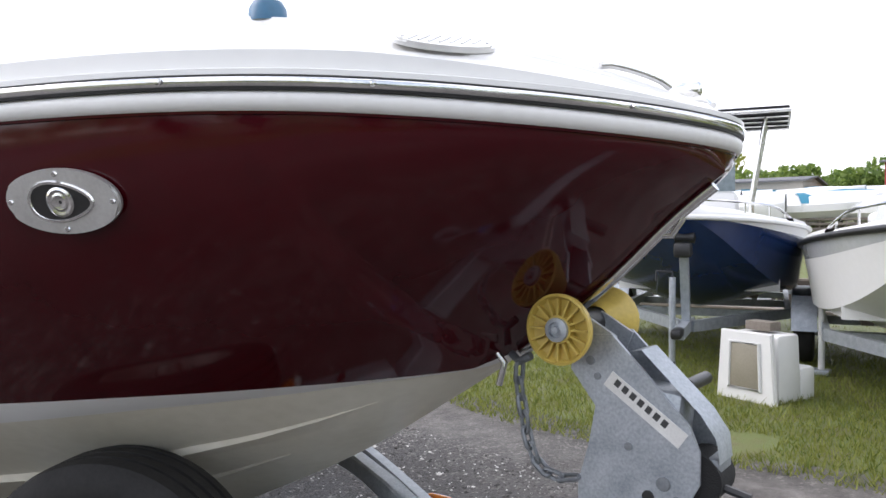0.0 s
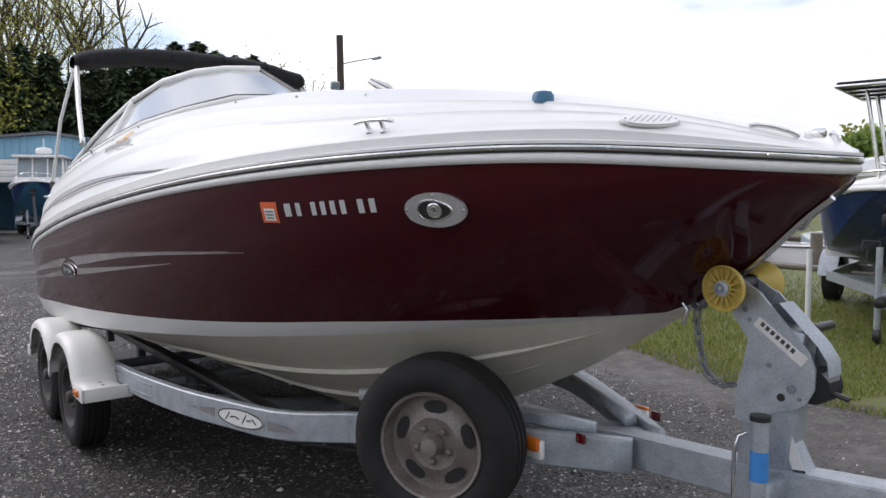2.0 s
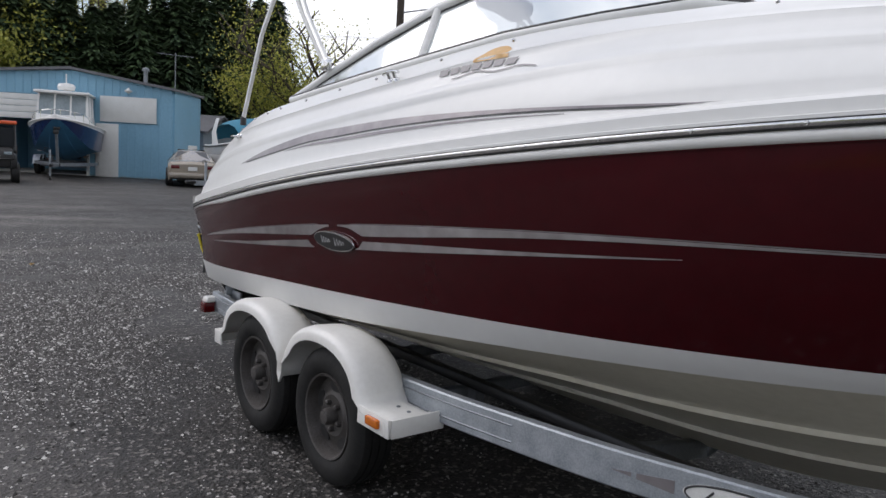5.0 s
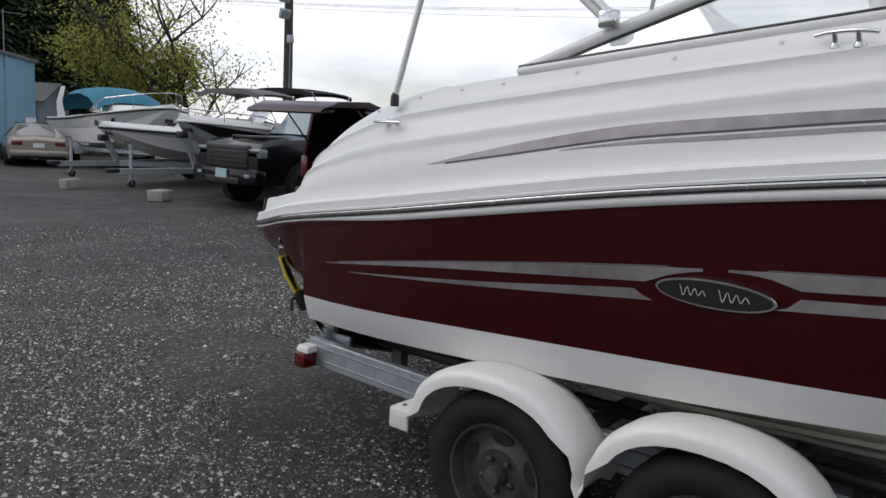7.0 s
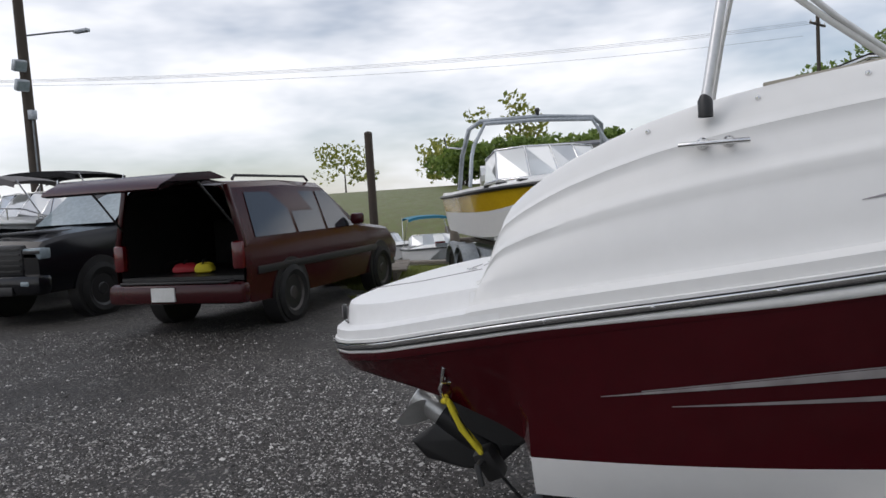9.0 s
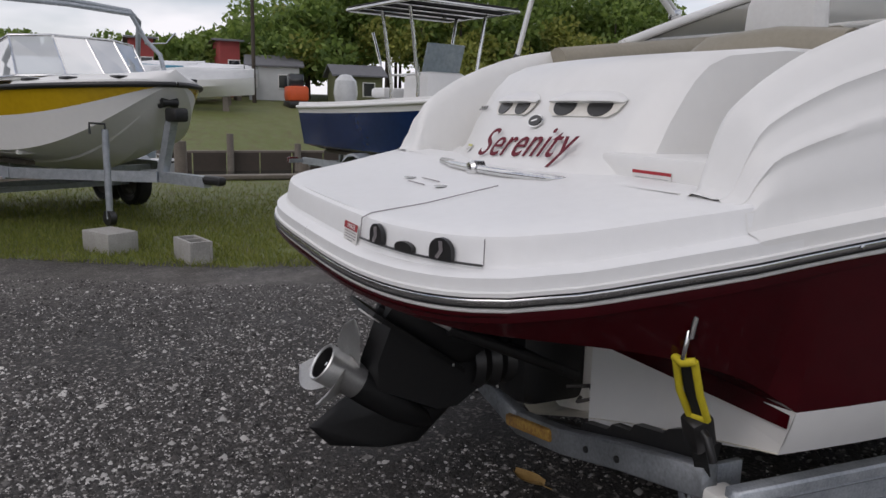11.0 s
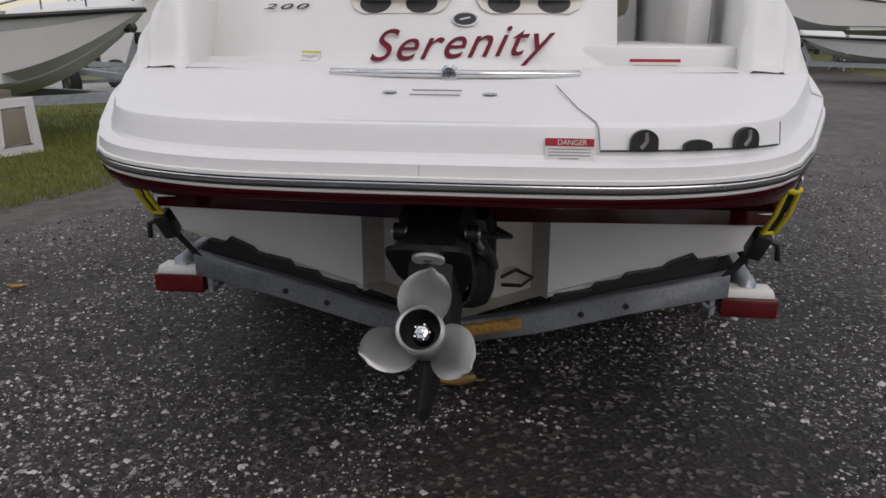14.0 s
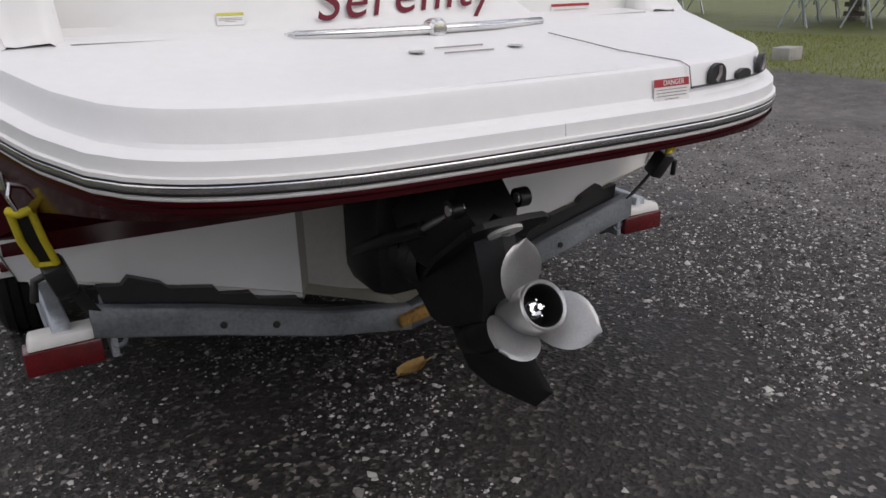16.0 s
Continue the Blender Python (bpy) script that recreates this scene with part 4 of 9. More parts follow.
for side in (1, -1):
    lo = [(side * x, y, screen_low_z(x, y)) for x, y in screen_low]
    hi = [(side * x, y, z) for x, y, z in screen_top]
    pane = part("windscreen_pane", grid_mesh("windscreen_pane", [[tuple(Vector(a).lerp(Vector(b), k / 4)) for k in range(5)] for a, b in zip(lo, hi)], SCREEN), boat, "clear curved windscreen pane")
    pane.visible_shadow = False
    part("windscreen_top_frame", tube("windscreen_top_frame", hi, 0.024, WHITE, 10), boat, "white windscreen frame")
    part("windscreen_sill", tube("windscreen_sill", lo, 0.020, WHITE, 10), boat)
    part("windscreen_gasket", tube("windscreen_gasket", [(x + side * 0.008, y, z + 0.016) for x, y, z in lo], 0.007, BLACK_LINE, 6), boat)
    part("windscreen_gasket", tube("windscreen_gasket", [(x + side * 0.012, y + 0.004, z - 0.024) for x, y, z in hi], 0.007, BLACK_LINE, 6), boat)
    part("windscreen_end_post", tube("windscreen_end_post", [lo[-1], hi[-1]], 0.014, BLACK_LINE, 8), boat, "dark windscreen end post")
    a, b = Vector(lo[3]), Vector(hi[3])
    part("windscreen_post", tube("windscreen_post", [a, b], 0.020, WHITE_PAINT, 8), boat)
# the walk-through panel stands folded against the port half
fold = [(-0.36, 3.46, 1.985), (-0.36, 2.885, 2.212), (-0.62, 2.62, 2.20), (-0.68, 3.2, 1.98)]
panel = part("walk_through_pane", mesh_of("walk_through_pane", fold, [(0, 1, 2, 3)], SCREEN, False), boat, "folded windscreen centre pane")
panel.visible_shadow = False
part("walk_through_frame", tube("walk_through_frame", fold, 0.012, WHITE_PAINT, 8, True), boat)

# ---- bimini top ----
roll = []
for u in np.linspace(-1, 1, 41):
    zc = 2.60 - 0.10 * abs(u) ** 2.6
    k = min(1.0, (1.02 - abs(u)) / 0.05) ** 0.5
    lump = 1 + 0.08 * math.sin(u * 17) * math.sin(u * 7 + 1)
    roll.append([(0.93 * u, 0.80 + k * lump * 0.15 * math.cos(t), zc + k * lump * 0.058 * math.sin(t) - (0.02 * k if 3.4 < t < 6.0 else 0)) for t in np.linspace(0, 2 * math.pi, 18, endpoint=False)])
bimini = part("bimini_top", grid_mesh("bimini_top", roll, CANVAS, close=True), boat, "black canvas top rolled on its arch")
for u in (-0.6, -0.2, 0.25, 0.62):
    part("roll_tie", tube("roll_tie", [(0.93 * u, 0.80 + 0.158 * math.cos(t), 2.60 - 0.10 * abs(u) ** 2.6 + 0.066 * math.sin(t)) for t in np.linspace(0, 2 * math.pi, 18, endpoint=False)], 0.006, BLACK_STRAP, 5, True), bimini)
part("bimini_arch", tube("bimini_arch", [(0.91 * u, 0.80, 2.55 - 0.10 * abs(u) ** 2.6) for u in np.linspace(-1, 1, 15)], 0.0125, CHROME, 8), bimini)
for side in (1, -1):
    part("bimini_bow", tube("bimini_bow", [(side * 1.06, 0.60, 1.60), (side * 1.0, 0.69, 2.08), (side * 0.91, 0.78, 2.46)], 0.0125, GALV_WHITE, 10), bimini, "bright bimini pole")
    part("bimini_brace", tube("bimini_brace", [(side * 1.035, 1.53, 1.866), (side * 0.98, 1.2, 2.14), (side * 0.91, 0.86, 2.46)], 0.015, GALV_WHITE, 10), bimini, "bright folding bimini brace")
    part("bimini_brace", tube("bimini_brace", [(side * 1.03, 1.50, 1.862), (side * 0.975, 1.165, 2.13), (side * 0.905, 0.79, 2.45)], 0.015, WHITE_PAINT, 10), bimini, "white folding bimini brace")
    part("brace_hinge", box("brace_hinge", 0.03, 0.07, 0.06, CHROME, (side * 1.032, 1.515, 1.862), 0.01), bimini, "bright brace hinge")
    part("bimini_hinge", lathe("bimini_hinge", [(-0.01, 0.018), (0.03, 0.018), (0.045, 0.01)], BLACK, 12, "z", (side * 1.06, 0.60, 1.575)), bimini, "black pole hinge")

# ---- engine hatch block, walk-through, seats ----


FACE = curve((1.15, 0.03), (1.19, 0.09), (1.24, 0.118), (1.27, 0.135), (1.32, 0.158), (1.37, 0.188), (1.42, 0.22), (1.46, 0.25))


def face_at(x, z, out=0.004):
    """A pose on the sloping after face of the block."""
    y = -0.075 + 0.2 * (x / 0.85) ** 2 + FACE(z)
    n = Vector((0.55 * x, -1, FACE(z + 0.01) / 0.02 - FACE(z - 0.01) / 0.02)).normalized()
    return seat_on(Vector((x, y, z)) + n * out, n)


def block_row(x):
    """One fore-and-aft section of the sun pad block behind the seats."""
    c = (x / 0.85) ** 2
    edge = 1 if x > 0 else 0
    y0 = -0.075 + 0.2 * c
    y0 = min(y0, 0.16) + (0.06 * max(0.0, (x - 0.42) / 0.1) ** 2 if x > 0.42 else 0.0)
    out = [(y0, 1.135), (y0 + 0.03, 1.152), (y0 + 0.06, 1.172)] + [(y0 + FACE(z), z) for z in (1.19, 1.215, 1.24, 1.27, 1.30, 1.33, 1.37, 1.41, 1.45)] + [(y0 + 0.29, 1.495), (y0 + 0.36, 1.525), (0.62, 1.55), (0.80, 1.55), (0.86, 1.50), (0.87, 1.05)]
    drop = 0.09 * max(0.0, (min(0.93, -x) - 0.55) / 0.35) ** 2
    return [(x, y, z - drop * (1 if z > 1.2 else 0)) for y, z in out]


xs = list(np.linspace(-1.03, 0.50, 34))
rows = [block_row(x) for x in xs]
rows.append([(0.522, y + (0.008 if i > 2 else 0), z - (0.012 if i > 4 else 0)) for i, (x, y, z) in enumerate(block_row(0.51))])
last = rows[-1]
block = part("engine_hatch", grid_mesh("engine_hatch", rows, WHITE, sharp=50), boat, "white engine hatch and sun pad base")
part("hatch_side", grid_mesh("hatch_side", [[p for p in last], [(0.532, max(p[1], 0.2), 1.15) for p in last]], WHITE, sharp=0), boat)
# air intakes
for cx, w in ((-0.182, 0.335), (0.238, 0.345)):
    m = face_at(cx, 1.352, 0.001)
    vent = part("air_intake", plate("air_intake", [(-w / 2, 0.03), (w / 2, 0.03), (w * 0.45, -0.006), (w * 0.36, -0.024), (-w * 0.36, -0.024), (-w * 0.45, -0.006)], 0.003, TRANSOM_BEIGE), boat, "beige recessed air intake", m)
    for g in (-0.24, 0.22):
        disc = [(g * w + 0.052 * math.cos(t), 0.012 + 0.036 * math.sin(t)) for t in np.linspace(0, 2 * math.pi, 28, endpoint=False)]
        # flat black disc paints the darkness inside the duct
        part("intake_duct", plate("intake_duct", disc, 0.003, BLACK, pose(0, 0, 0.003)), vent, "black disc painting a round duct's dark inside")
    rim = [(w * q, 0.027, 1 - (2 * q) ** 4) for q in np.linspace(-0.5, 0.5, 11)]
    part("intake_brow", grid_mesh("intake_brow", [[(x, y + 0.012 + 0.034 * k, -0.004), (x, y + 0.006 + 0.016 * k, 0.004 + 0.012 * k), (x, y - 0.002, 0.005 + 0.024 * k), (x, y - 0.012 * k, 0.005 + 0.023 * k), (x, y - 0.004, 0.0)] for x, y, k in rim], WHITE), vent, "white overhanging brow")
em = part("round_emblem", plate("round_emblem", [(0.042 * math.cos(t), 0.024 * math.sin(t)) for t in np.linspace(0, 2 * math.pi, 28, endpoint=False)], 0.005, CHROME, bevel=0.002), boat, "dark oval emblem", face_at(0.035, 1.312, 0.004))
part("emblem_field", plate("emblem_field", [(0.036 * math.cos(t), 0.019 * math.sin(t)) for t in np.linspace(0, 2 * math.pi, 28, endpoint=False)], 0.0035, BLACK, pose(0, 0, 0.004)), em)
part("emblem_mark", box("emblem_mark", 0.034, 0.006, 0.002, CHROME, (0, 0, 0.008), turn=pose(0, 0, 0, 0, 0, 14)), em)
words("boat_name", "Serenity", 0.155, WINE_INK, face_at(0.008, 1.238, 0.0045) @ pose(0, 0, 0, 0, 0, 3), boat, 0.45, 0.001, 1.1, 0.0)["label"] = "wine red slanted boat name"
words("model_number", "200", 0.029, DARK_INK, face_at(-0.59, 1.352, 0.006) @ Matrix.Diagonal((3.4, 1, 1, 1)), boat, 0.3, 0.001, 1.3)
# grab rail on the block
grab = part("transom_grab_rail", tube("transom_grab_rail", [(-0.37, -0.03, 1.150), (-0.362, -0.085, 1.158), (-0.18, -0.125, 1.158), (0.0, -0.135, 1.158), (0.2, -0.125, 1.158), (0.388, -0.085, 1.158), (0.396, -0.03, 1.150)], 0.0125, CHROME, 10), boat, "polished transom grab rail")
part("rail_boss", lathe("rail_boss", [(-0.022, 0.0001), (-0.02, 0.02), (-0.008, 0.028), (0.03, 0.026)], CHROME, 24, "y", (0.01, -0.135, 1.158)), grab, "round chrome rail boss")
# labels


def label_plate(cx, cz, w, h, n, at_y, top_mat, lines, text="", band=0.32):
    m = seat_on(Vector((cx, at_y, cz)), Vector(n))
    lab = part("warning_label", plate("warning_label", [(-w / 2, -h / 2), (w / 2, -h / 2), (w / 2, h / 2), (-w / 2, h / 2)], 0.0015, PAPER), boat, "white warning label", m)
    part("label_band", plate("label_band", [(-w / 2, h * (0.5 - band)), (w / 2, h * (0.5 - band)), (w / 2, h / 2), (-w / 2, h / 2)], 0.001, top_mat, pose(0, 0, 0.0015)), lab)
    for k in range(lines):
        part("label_line", box("label_line", w * (0.86 if k < lines - 1 else 0.4), h * 0.035, 0.0006, GREY_FILM, (0, h * (0.06 - 0.13 * k), 0.0019)), lab)
    if text:
        words("label_word", text, h * 0.3, PAPER, m @ pose(0.006, h * 0.33, 0.0028), boat, 0, 0.0004)
    return lab


label_plate(0.345, 1.02, 0.112, 0.056, (0, -1, 0.12), -0.652, RED_INK, 4, "DANGER")
label_plate(0.632, 1.176, 0.155, 0.042, (0, -1, 0.02), 0.0775, RED_INK, 2, band=0.2)
label_plate(-0.475, 1.198, 0.068, 0.036, (-0.26, -1, 0.75), 0.076, YELLOW_INK, 3, band=0.22)

# step well beside the hatch, with the starboard seats behind it
part("walkway_step", box("walkway_step", 0.56, 0.86, 0.14, WHITE, (0.68, 0.51, 1.166), 0.012), boat, "white walk-through step")
seat = part("aft_lounge", box("aft_lounge", 1.5, 0.32, 0.26, OLIVE, (-0.25, 1.05, 1.42), 0.06), boat, "olive and tan aft lounge")
part("lounge_back", tube("lounge_back", [(-0.2, 0.93, 1.50), (-0.05, 0.9, 1.56), (0.25, 0.9, 1.565), (0.5, 0.93, 1.54)], 0.085, TAN, 14), seat, "rolled tan backrest")
for side in (1, -1):
    part("side_bolster", tube("side_bolster", [(side * 0.93, y, coam_z(y) - 0.07) for y in (0.75, 1.0, 1.4, 1.8, 2.2, 2.6)], 0.085, TAN, 14), boat, "tan padded side bolster")
    chair = part("helm_seat", box("helm_seat", 0.5, 0.5, 0.16, TAN, (side * 0.48, 1.95, 1.42), 0.05), boat, "cream and tan bucket seat")
    part("seat_back", box("seat_back", 0.48, 0.14, 0.5, CREAM, (side * 0.48, 1.70, 1.68), 0.06, taper=0.86), chair, "cream seat back")
    part("seat_post", box("seat_post", 0.16, 0.16, 0.36, WHITE, (side * 0.48, 1.95, 1.17), 0.03), chair)
    part("dash", box("dash", 0.55, 0.5, 0.75, WHITE, (side * 0.64, 2.95, 1.42), 0.06, taper=0.9), boat, "white helm console")
part("step_seat_cushion", box("step_seat_cushion", 0.10, 0.5, 0.34, CREAM, (0.84, 0.75, 1.34), 0.04), boat, "cream padded side cushion")

# ladder hatch on the platform: a flap with three cut-outs
def stern_y(x, inset=0.0):
    """Where the platform's aft edge lies at x."""
    lo, hi = -0.685, 0.0
    for _ in range(40):
        mid = 0.5 * (lo + hi)
        if rail_x(mid) > x:
            hi = mid
        else:
            lo = mid
    return hi + inset


flap = part("ladder_hatch_seam", tube("ladder_hatch_seam", [(0.322, -0.21, plat_top(-0.21) + 0.003), (0.37, -0.45, plat_top(-0.45) + 0.003), (0.405, -0.615, plat_top(-0.62) + 0.001), (0.41, stern_y(0.41) + 0.033, 1.07), (0.415, stern_y(0.415) + 0.026, 1.022)], 0.0016, GREY_FILM, 6), boat, "dark ladder hatch seam")
part("hatch_lower_gap", tube("hatch_lower_gap", [(x, stern_y(x) + 0.026, 1.020 + 0.01 * (x - 0.415)) for x in np.linspace(0.415, 0.845, 14)], 0.0028, BLACK_LINE, 6), flap)
part("hatch_side_seam", tube("hatch_side_seam", [(0.85, stern_y(0.85) + 0.022, 1.024), (0.845, stern_y(0.845) + 0.03, 1.08)], 0.0014, GREY_FILM, 6), flap)
for cx, r, flat in ((0.514, 0.032, 1.0), (0.638, 0.034, 0.45), (0.754, 0.032, 1.0)):
    yy = stern_y(cx)
    ang = math.degrees(math.atan2(stern_y(cx + 0.03) - stern_y(cx - 0.03), 0.06))
    arch = [(-r, 0.0), (r, 0.0)] + [(r * math.cos(t), (0.018 * flat) + r * 0.9 * flat * math.sin(t)) for t in np.linspace(0, math.pi, 14)]
    m = Matrix.Translation((cx, yy + 0.034, 1.022 + 0.01 * (cx - 0.415))) @ pose(0, 0, 0, 90, 0, ang)
    # no hole is cut: a black plate paints its dark inside
    hole = part("hatch_cutout", plate("hatch_cutout", arch, 0.012, BLACK), flap, "black plate painting an arched cut-out's dark inside", m)
    if flat == 1.0:
        part("cutout_tube", tube("cutout_tube", [(-0.008, 0.004, 0.013), (0.004, 0.02, 0.013), (0.002, 0.04, 0.013)], 0.005, GREY_FILM, 6), hole)
for x, y in ((-0.14, -0.30), (0.14, -0.31)):
    part("platform_drain", lathe("platform_drain", [(0.0, 0.02), (0.003, 0.02), (0.004, 0.0001)], GREY_GEL, 16, "z", (x, y, plat_top(y) + 0.003)), boat)
for dy in (0.0, 0.05):
    part("platform_latch_line", tube("platform_latch_line", [(-0.08, -0.33 + dy, plat_top(-0.33 + dy) + 0.004), (0.06, -0.33 + dy, plat_top(-0.33 + dy) + 0.004)], 0.002, GREY_FILM, 5), boat)

# ---- stern drive ----
drive = part("stern_drive", box("stern_drive", 0.29, 0.30, 0.36, BLACK_METAL, (0.0, 0.15, 0.52), 0.07), boat, "black stern drive, tilted up")
HUB = Vector((-0.008, -0.640, 0.552))
DM = Matrix.Translation(HUB) @ pose(0, 0, 0, -35, 0, 0)
LEG = Matrix.Translation(HUB) @ pose(0, 0, 0, -20, 0, 0)


def drive_plate(name, outline, half, mat, round_to=0.012):
    """A fin with a lens-shaped section: outline is (ahead, up) from the propeller hub's end."""
    bm = bmesh.new()
    c = [bm.verts.new((0, u, v)) for u, v in outline]
    mid_u = sum(u for u, v in outline) / len(outline)
    mid_v = sum(v for u, v in outline) / len(outline)
    for sgn in (1, -1):
        ring = [bm.verts.new((sgn * half, lerp(mid_u, u, 0.86), lerp(mid_v, v, 0.9))) for u, v in outline]
        n = len(ring)
        bm.faces.new(ring)
        for i in range(n):
            j = (i + 1) % n
            bm.faces.new((c[i], c[j], ring[j], ring[i]))
    return from_bm(name, bm, mat, True)


part("gear_leg", drive_plate("gear_leg", [(0.16, -0.05), (0.12, 0.04), (0.12, 0.22), (0.20, 0.30), (0.45, 0.38), (0.66, 0.34), (0.68, 0.20), (0.56, 0.04), (0.50, -0.04), (0.42, -0.07)], 0.062, BLACK_METAL), drive, m=LEG)
part("skeg", drive_plate("skeg", [(0.15, -0.04), (0.03, -0.215), (0.12, -0.262), (0.30, -0.235), (0.42, -0.19), (0.52, 0.0), (0.45, 0.02)], 0.014, BLACK_METAL), drive, m=LEG)
part("gear_case", lathe("gear_case", [(0.14, 0.058), (0.2, 0.06), (0.32, 0.056), (0.42, 0.035), (0.46, 0.008)], BLACK_METAL, 24, "y"), drive, m=DM)
plate_out = [(-0.045, -0.012), (-0.09, -0.006), (-0.112, 0.012), (-0.116, 0.04), (-0.112, 0.24), (-0.07, 0.42), (0.07, 0.42), (0.112, 0.24), (0.116, 0.04), (0.112, 0.012), (0.09, -0.006), (0.045, -0.012)]
cav = part("cavitation_plate", plate("cavitation_plate", plate_out, 0.016, BLACK_METAL, bevel=0.004), drive, "black cavitation plate", DM @ pose(0, 0, 0.208))
disc = [(0.045 * math.cos(t), 0.045 * math.sin(t)) for t in np.linspace(0, 2 * math.pi, 30, endpoint=False)]
anode = part("anode_disc", plate("anode_disc", disc, 0.010, PAPER), cav, "pale grey anode disc", pose(0, 0.052, -0.0085))
part("anode_slot", box("anode_slot", 0.022, 0.006, 0.003, BLACK_LINE, (0, 0, -0.0005)), anode)
housing = [[(w * c * 0.5, lerp(u0, u1, 0.5) + (u1 - u0) * 0.5 * q, v) for c, q in ((1, -0.7), (1, 0.7), (0.7, 1), (-0.7, 1), (-1, 0.7), (-1, -0.7), (-0.7, -1), (0.7, -1))] for v, w, u0, u1 in ((0.215, 0.13, 0.08, 0.40), (0.26, 0.20, 0.07, 0.43), (0.36, 0.22, 0.10, 0.46), (0.42, 0.21, 0.16, 0.46), (0.45, 0.12, 0.24, 0.42))]
upper = part("upper_housing", grid_mesh("upper_housing", housing, BLACK_METAL, close=True, sharp=45), drive, m=DM)
part("housing_cap", mesh_of("housing_cap", [(x, y, z) for x, y, z in housing[-1]], [tuple(range(8))], BLACK_METAL, False), upper)
for x in (-0.10, 0.105):
    g = 1 if x > 0 else -1
    part("trim_cylinder", tube("trim_cylinder", [(x + 0.02 * g, -0.26, 0.66), (x + 0.03 * g, 0.0, 0.55), (x + 0.03 * g, 0.22, 0.45)], 0.021, BLACK, 12), drive)
    part("trim_rod", tube("trim_rod", [(x, -0.39, 0.735), (x + 0.02 * g, -0.24, 0.65)], 0.009, STEEL, 10), drive, "bright trim ram rod")
    part("trim_bolt", tube("trim_bolt", [(x - 0.022, -0.395, 0.742), (x + 0.022, -0.395, 0.742)], 0.014, STEEL, 12), drive, "steel trim pin")
    part("trim_eye", lathe("trim_eye", [(-0.016, 0.01), (-0.016, 0.026), (0.016, 0.026), (0.016, 0.01)], BLACK, 16, "x", (x, -0.39, 0.74)), drive)
part("exhaust_bellows", lathe("exhaust_bellows", [(-0.14 + 0.03 * k, 0.10 if k % 2 else 0.085) for k in range(8)], BLACK, 20, "y", (0.0, 0.0, 0.50)), drive)
part("hose", tube("hose", [(0.14, 0.2, 0.60), (0.2, 0.02, 0.62), (0.13, -0.12, 0.66), (0.08, -0.2, 0.70)], 0.010, BLACK, 6), drive)
part("hose", tube("hose", [(0.17, 0.22, 0.38), (0.24, 0.16, 0.40), (0.28, 0.20, 0.42), (0.22, 0.22, 0.44), (0.17, 0.16, 0.43)], 0.007, RIM, 6), drive)
for x, y, z in ((-0.07, -0.30, 0.60), (0.075, -0.22, 0.52), (0.07, -0.05, 0.42)):
    part("housing_bolt", lathe("housing_bolt", [(-0.006, 0.0001), (-0.005, 0.006), (0.0, 0.007)], STEEL, 8, "y", (x, y, z)), drive)
# propeller
prop = part("propeller", lathe("propeller", [(0.0, 0.054), (-0.004, 0.060), (0.0, 0.064), (0.06, 0.062), (0.15, 0.056), (0.15, 0.03), (0.13, 0.05), (0.02, 0.054), (0.0, 0.054)], STEEL, 40, "y"), drive, "brushed steel three-bladed propeller", DM)
part("hub_liner", lathe("hub_liner", [(0.003, 0.0555), (0.003, 0.0525), (0.125, 0.048)], BLACK, 32, "y"), prop, "black hub liner")
part("hub_core", lathe("hub_core", [(0.13, 0.052), (0.09, 0.05), (0.085, 0.03), (0.05, 0.022), (0.05, 0.0001)], BLACK, 24, "y"), prop, "dark hub core")
part("hub_nut", lathe("hub_nut", [(0.055, 0.018), (0.036, 0.018), (0.034, 0.009), (0.015, 0.008), (0.014, 0.0001)], CHROME, 6, "y"), prop, "bright castle nut")
for k in range(5):
    t = 2 * math.pi * k / 5
    part("nut_tab", box("nut_tab", 0.006, 0.012, 0.006, CHROME, (0.021 * math.cos(t), 0.036, 0.021 * math.sin(t)), 0.0015, turn=None), prop)


def blade(turn):
    rows = []
    for i in range(13):
        r = lerp(0.055, 0.168, i / 12)
        s = i / 12
        chord = 0.050 + 0.104 * math.sin(math.pi * min(1.0, 0.14 + 0.74 * s)) ** 0.9
        if s > 0.62:
            chord *= math.sqrt(max(0.01, 1 - ((s - 0.62) / 0.38) ** 2.1))
        pitch = math.atan2(0.026, r)
        row = []
        for k in range(11):
            u = (k / 10 - 0.5) * chord
            camber = 0.010 * (1 - (2 * k / 10 - 1) ** 2)
            ang = turn + 0.25 * s + (u * math.cos(pitch)) / r
            along = 0.085 - 0.075 * s + u * math.sin(pitch) - camber
            row.append((r * math.sin(ang), along, r * math.cos(ang)))
        rows.append(row)
    bm = bmesh.new()
    n = len(rows[0])
    vs = [[bm.verts.new(p) for p in r] for r in rows]
    for i in range(len(rows) - 1):
        for k in range(n - 1):
            bm.faces.new((vs[i][k], vs[i][k + 1], vs[i + 1][k + 1], vs[i + 1][k]))
    bmesh.ops.solidify(bm, geom=bm.faces[:], thickness=0.005)
    return from_bm("blade", bm, STEEL, True)


for k in range(3):
    part("blade", blade(radians(-8 + 120 * k)), prop)

# ---- boat trailer ----
trailer = thing("boat_trailer", "galvanised tandem-axle boat trailer under the motorboat", "trailer")


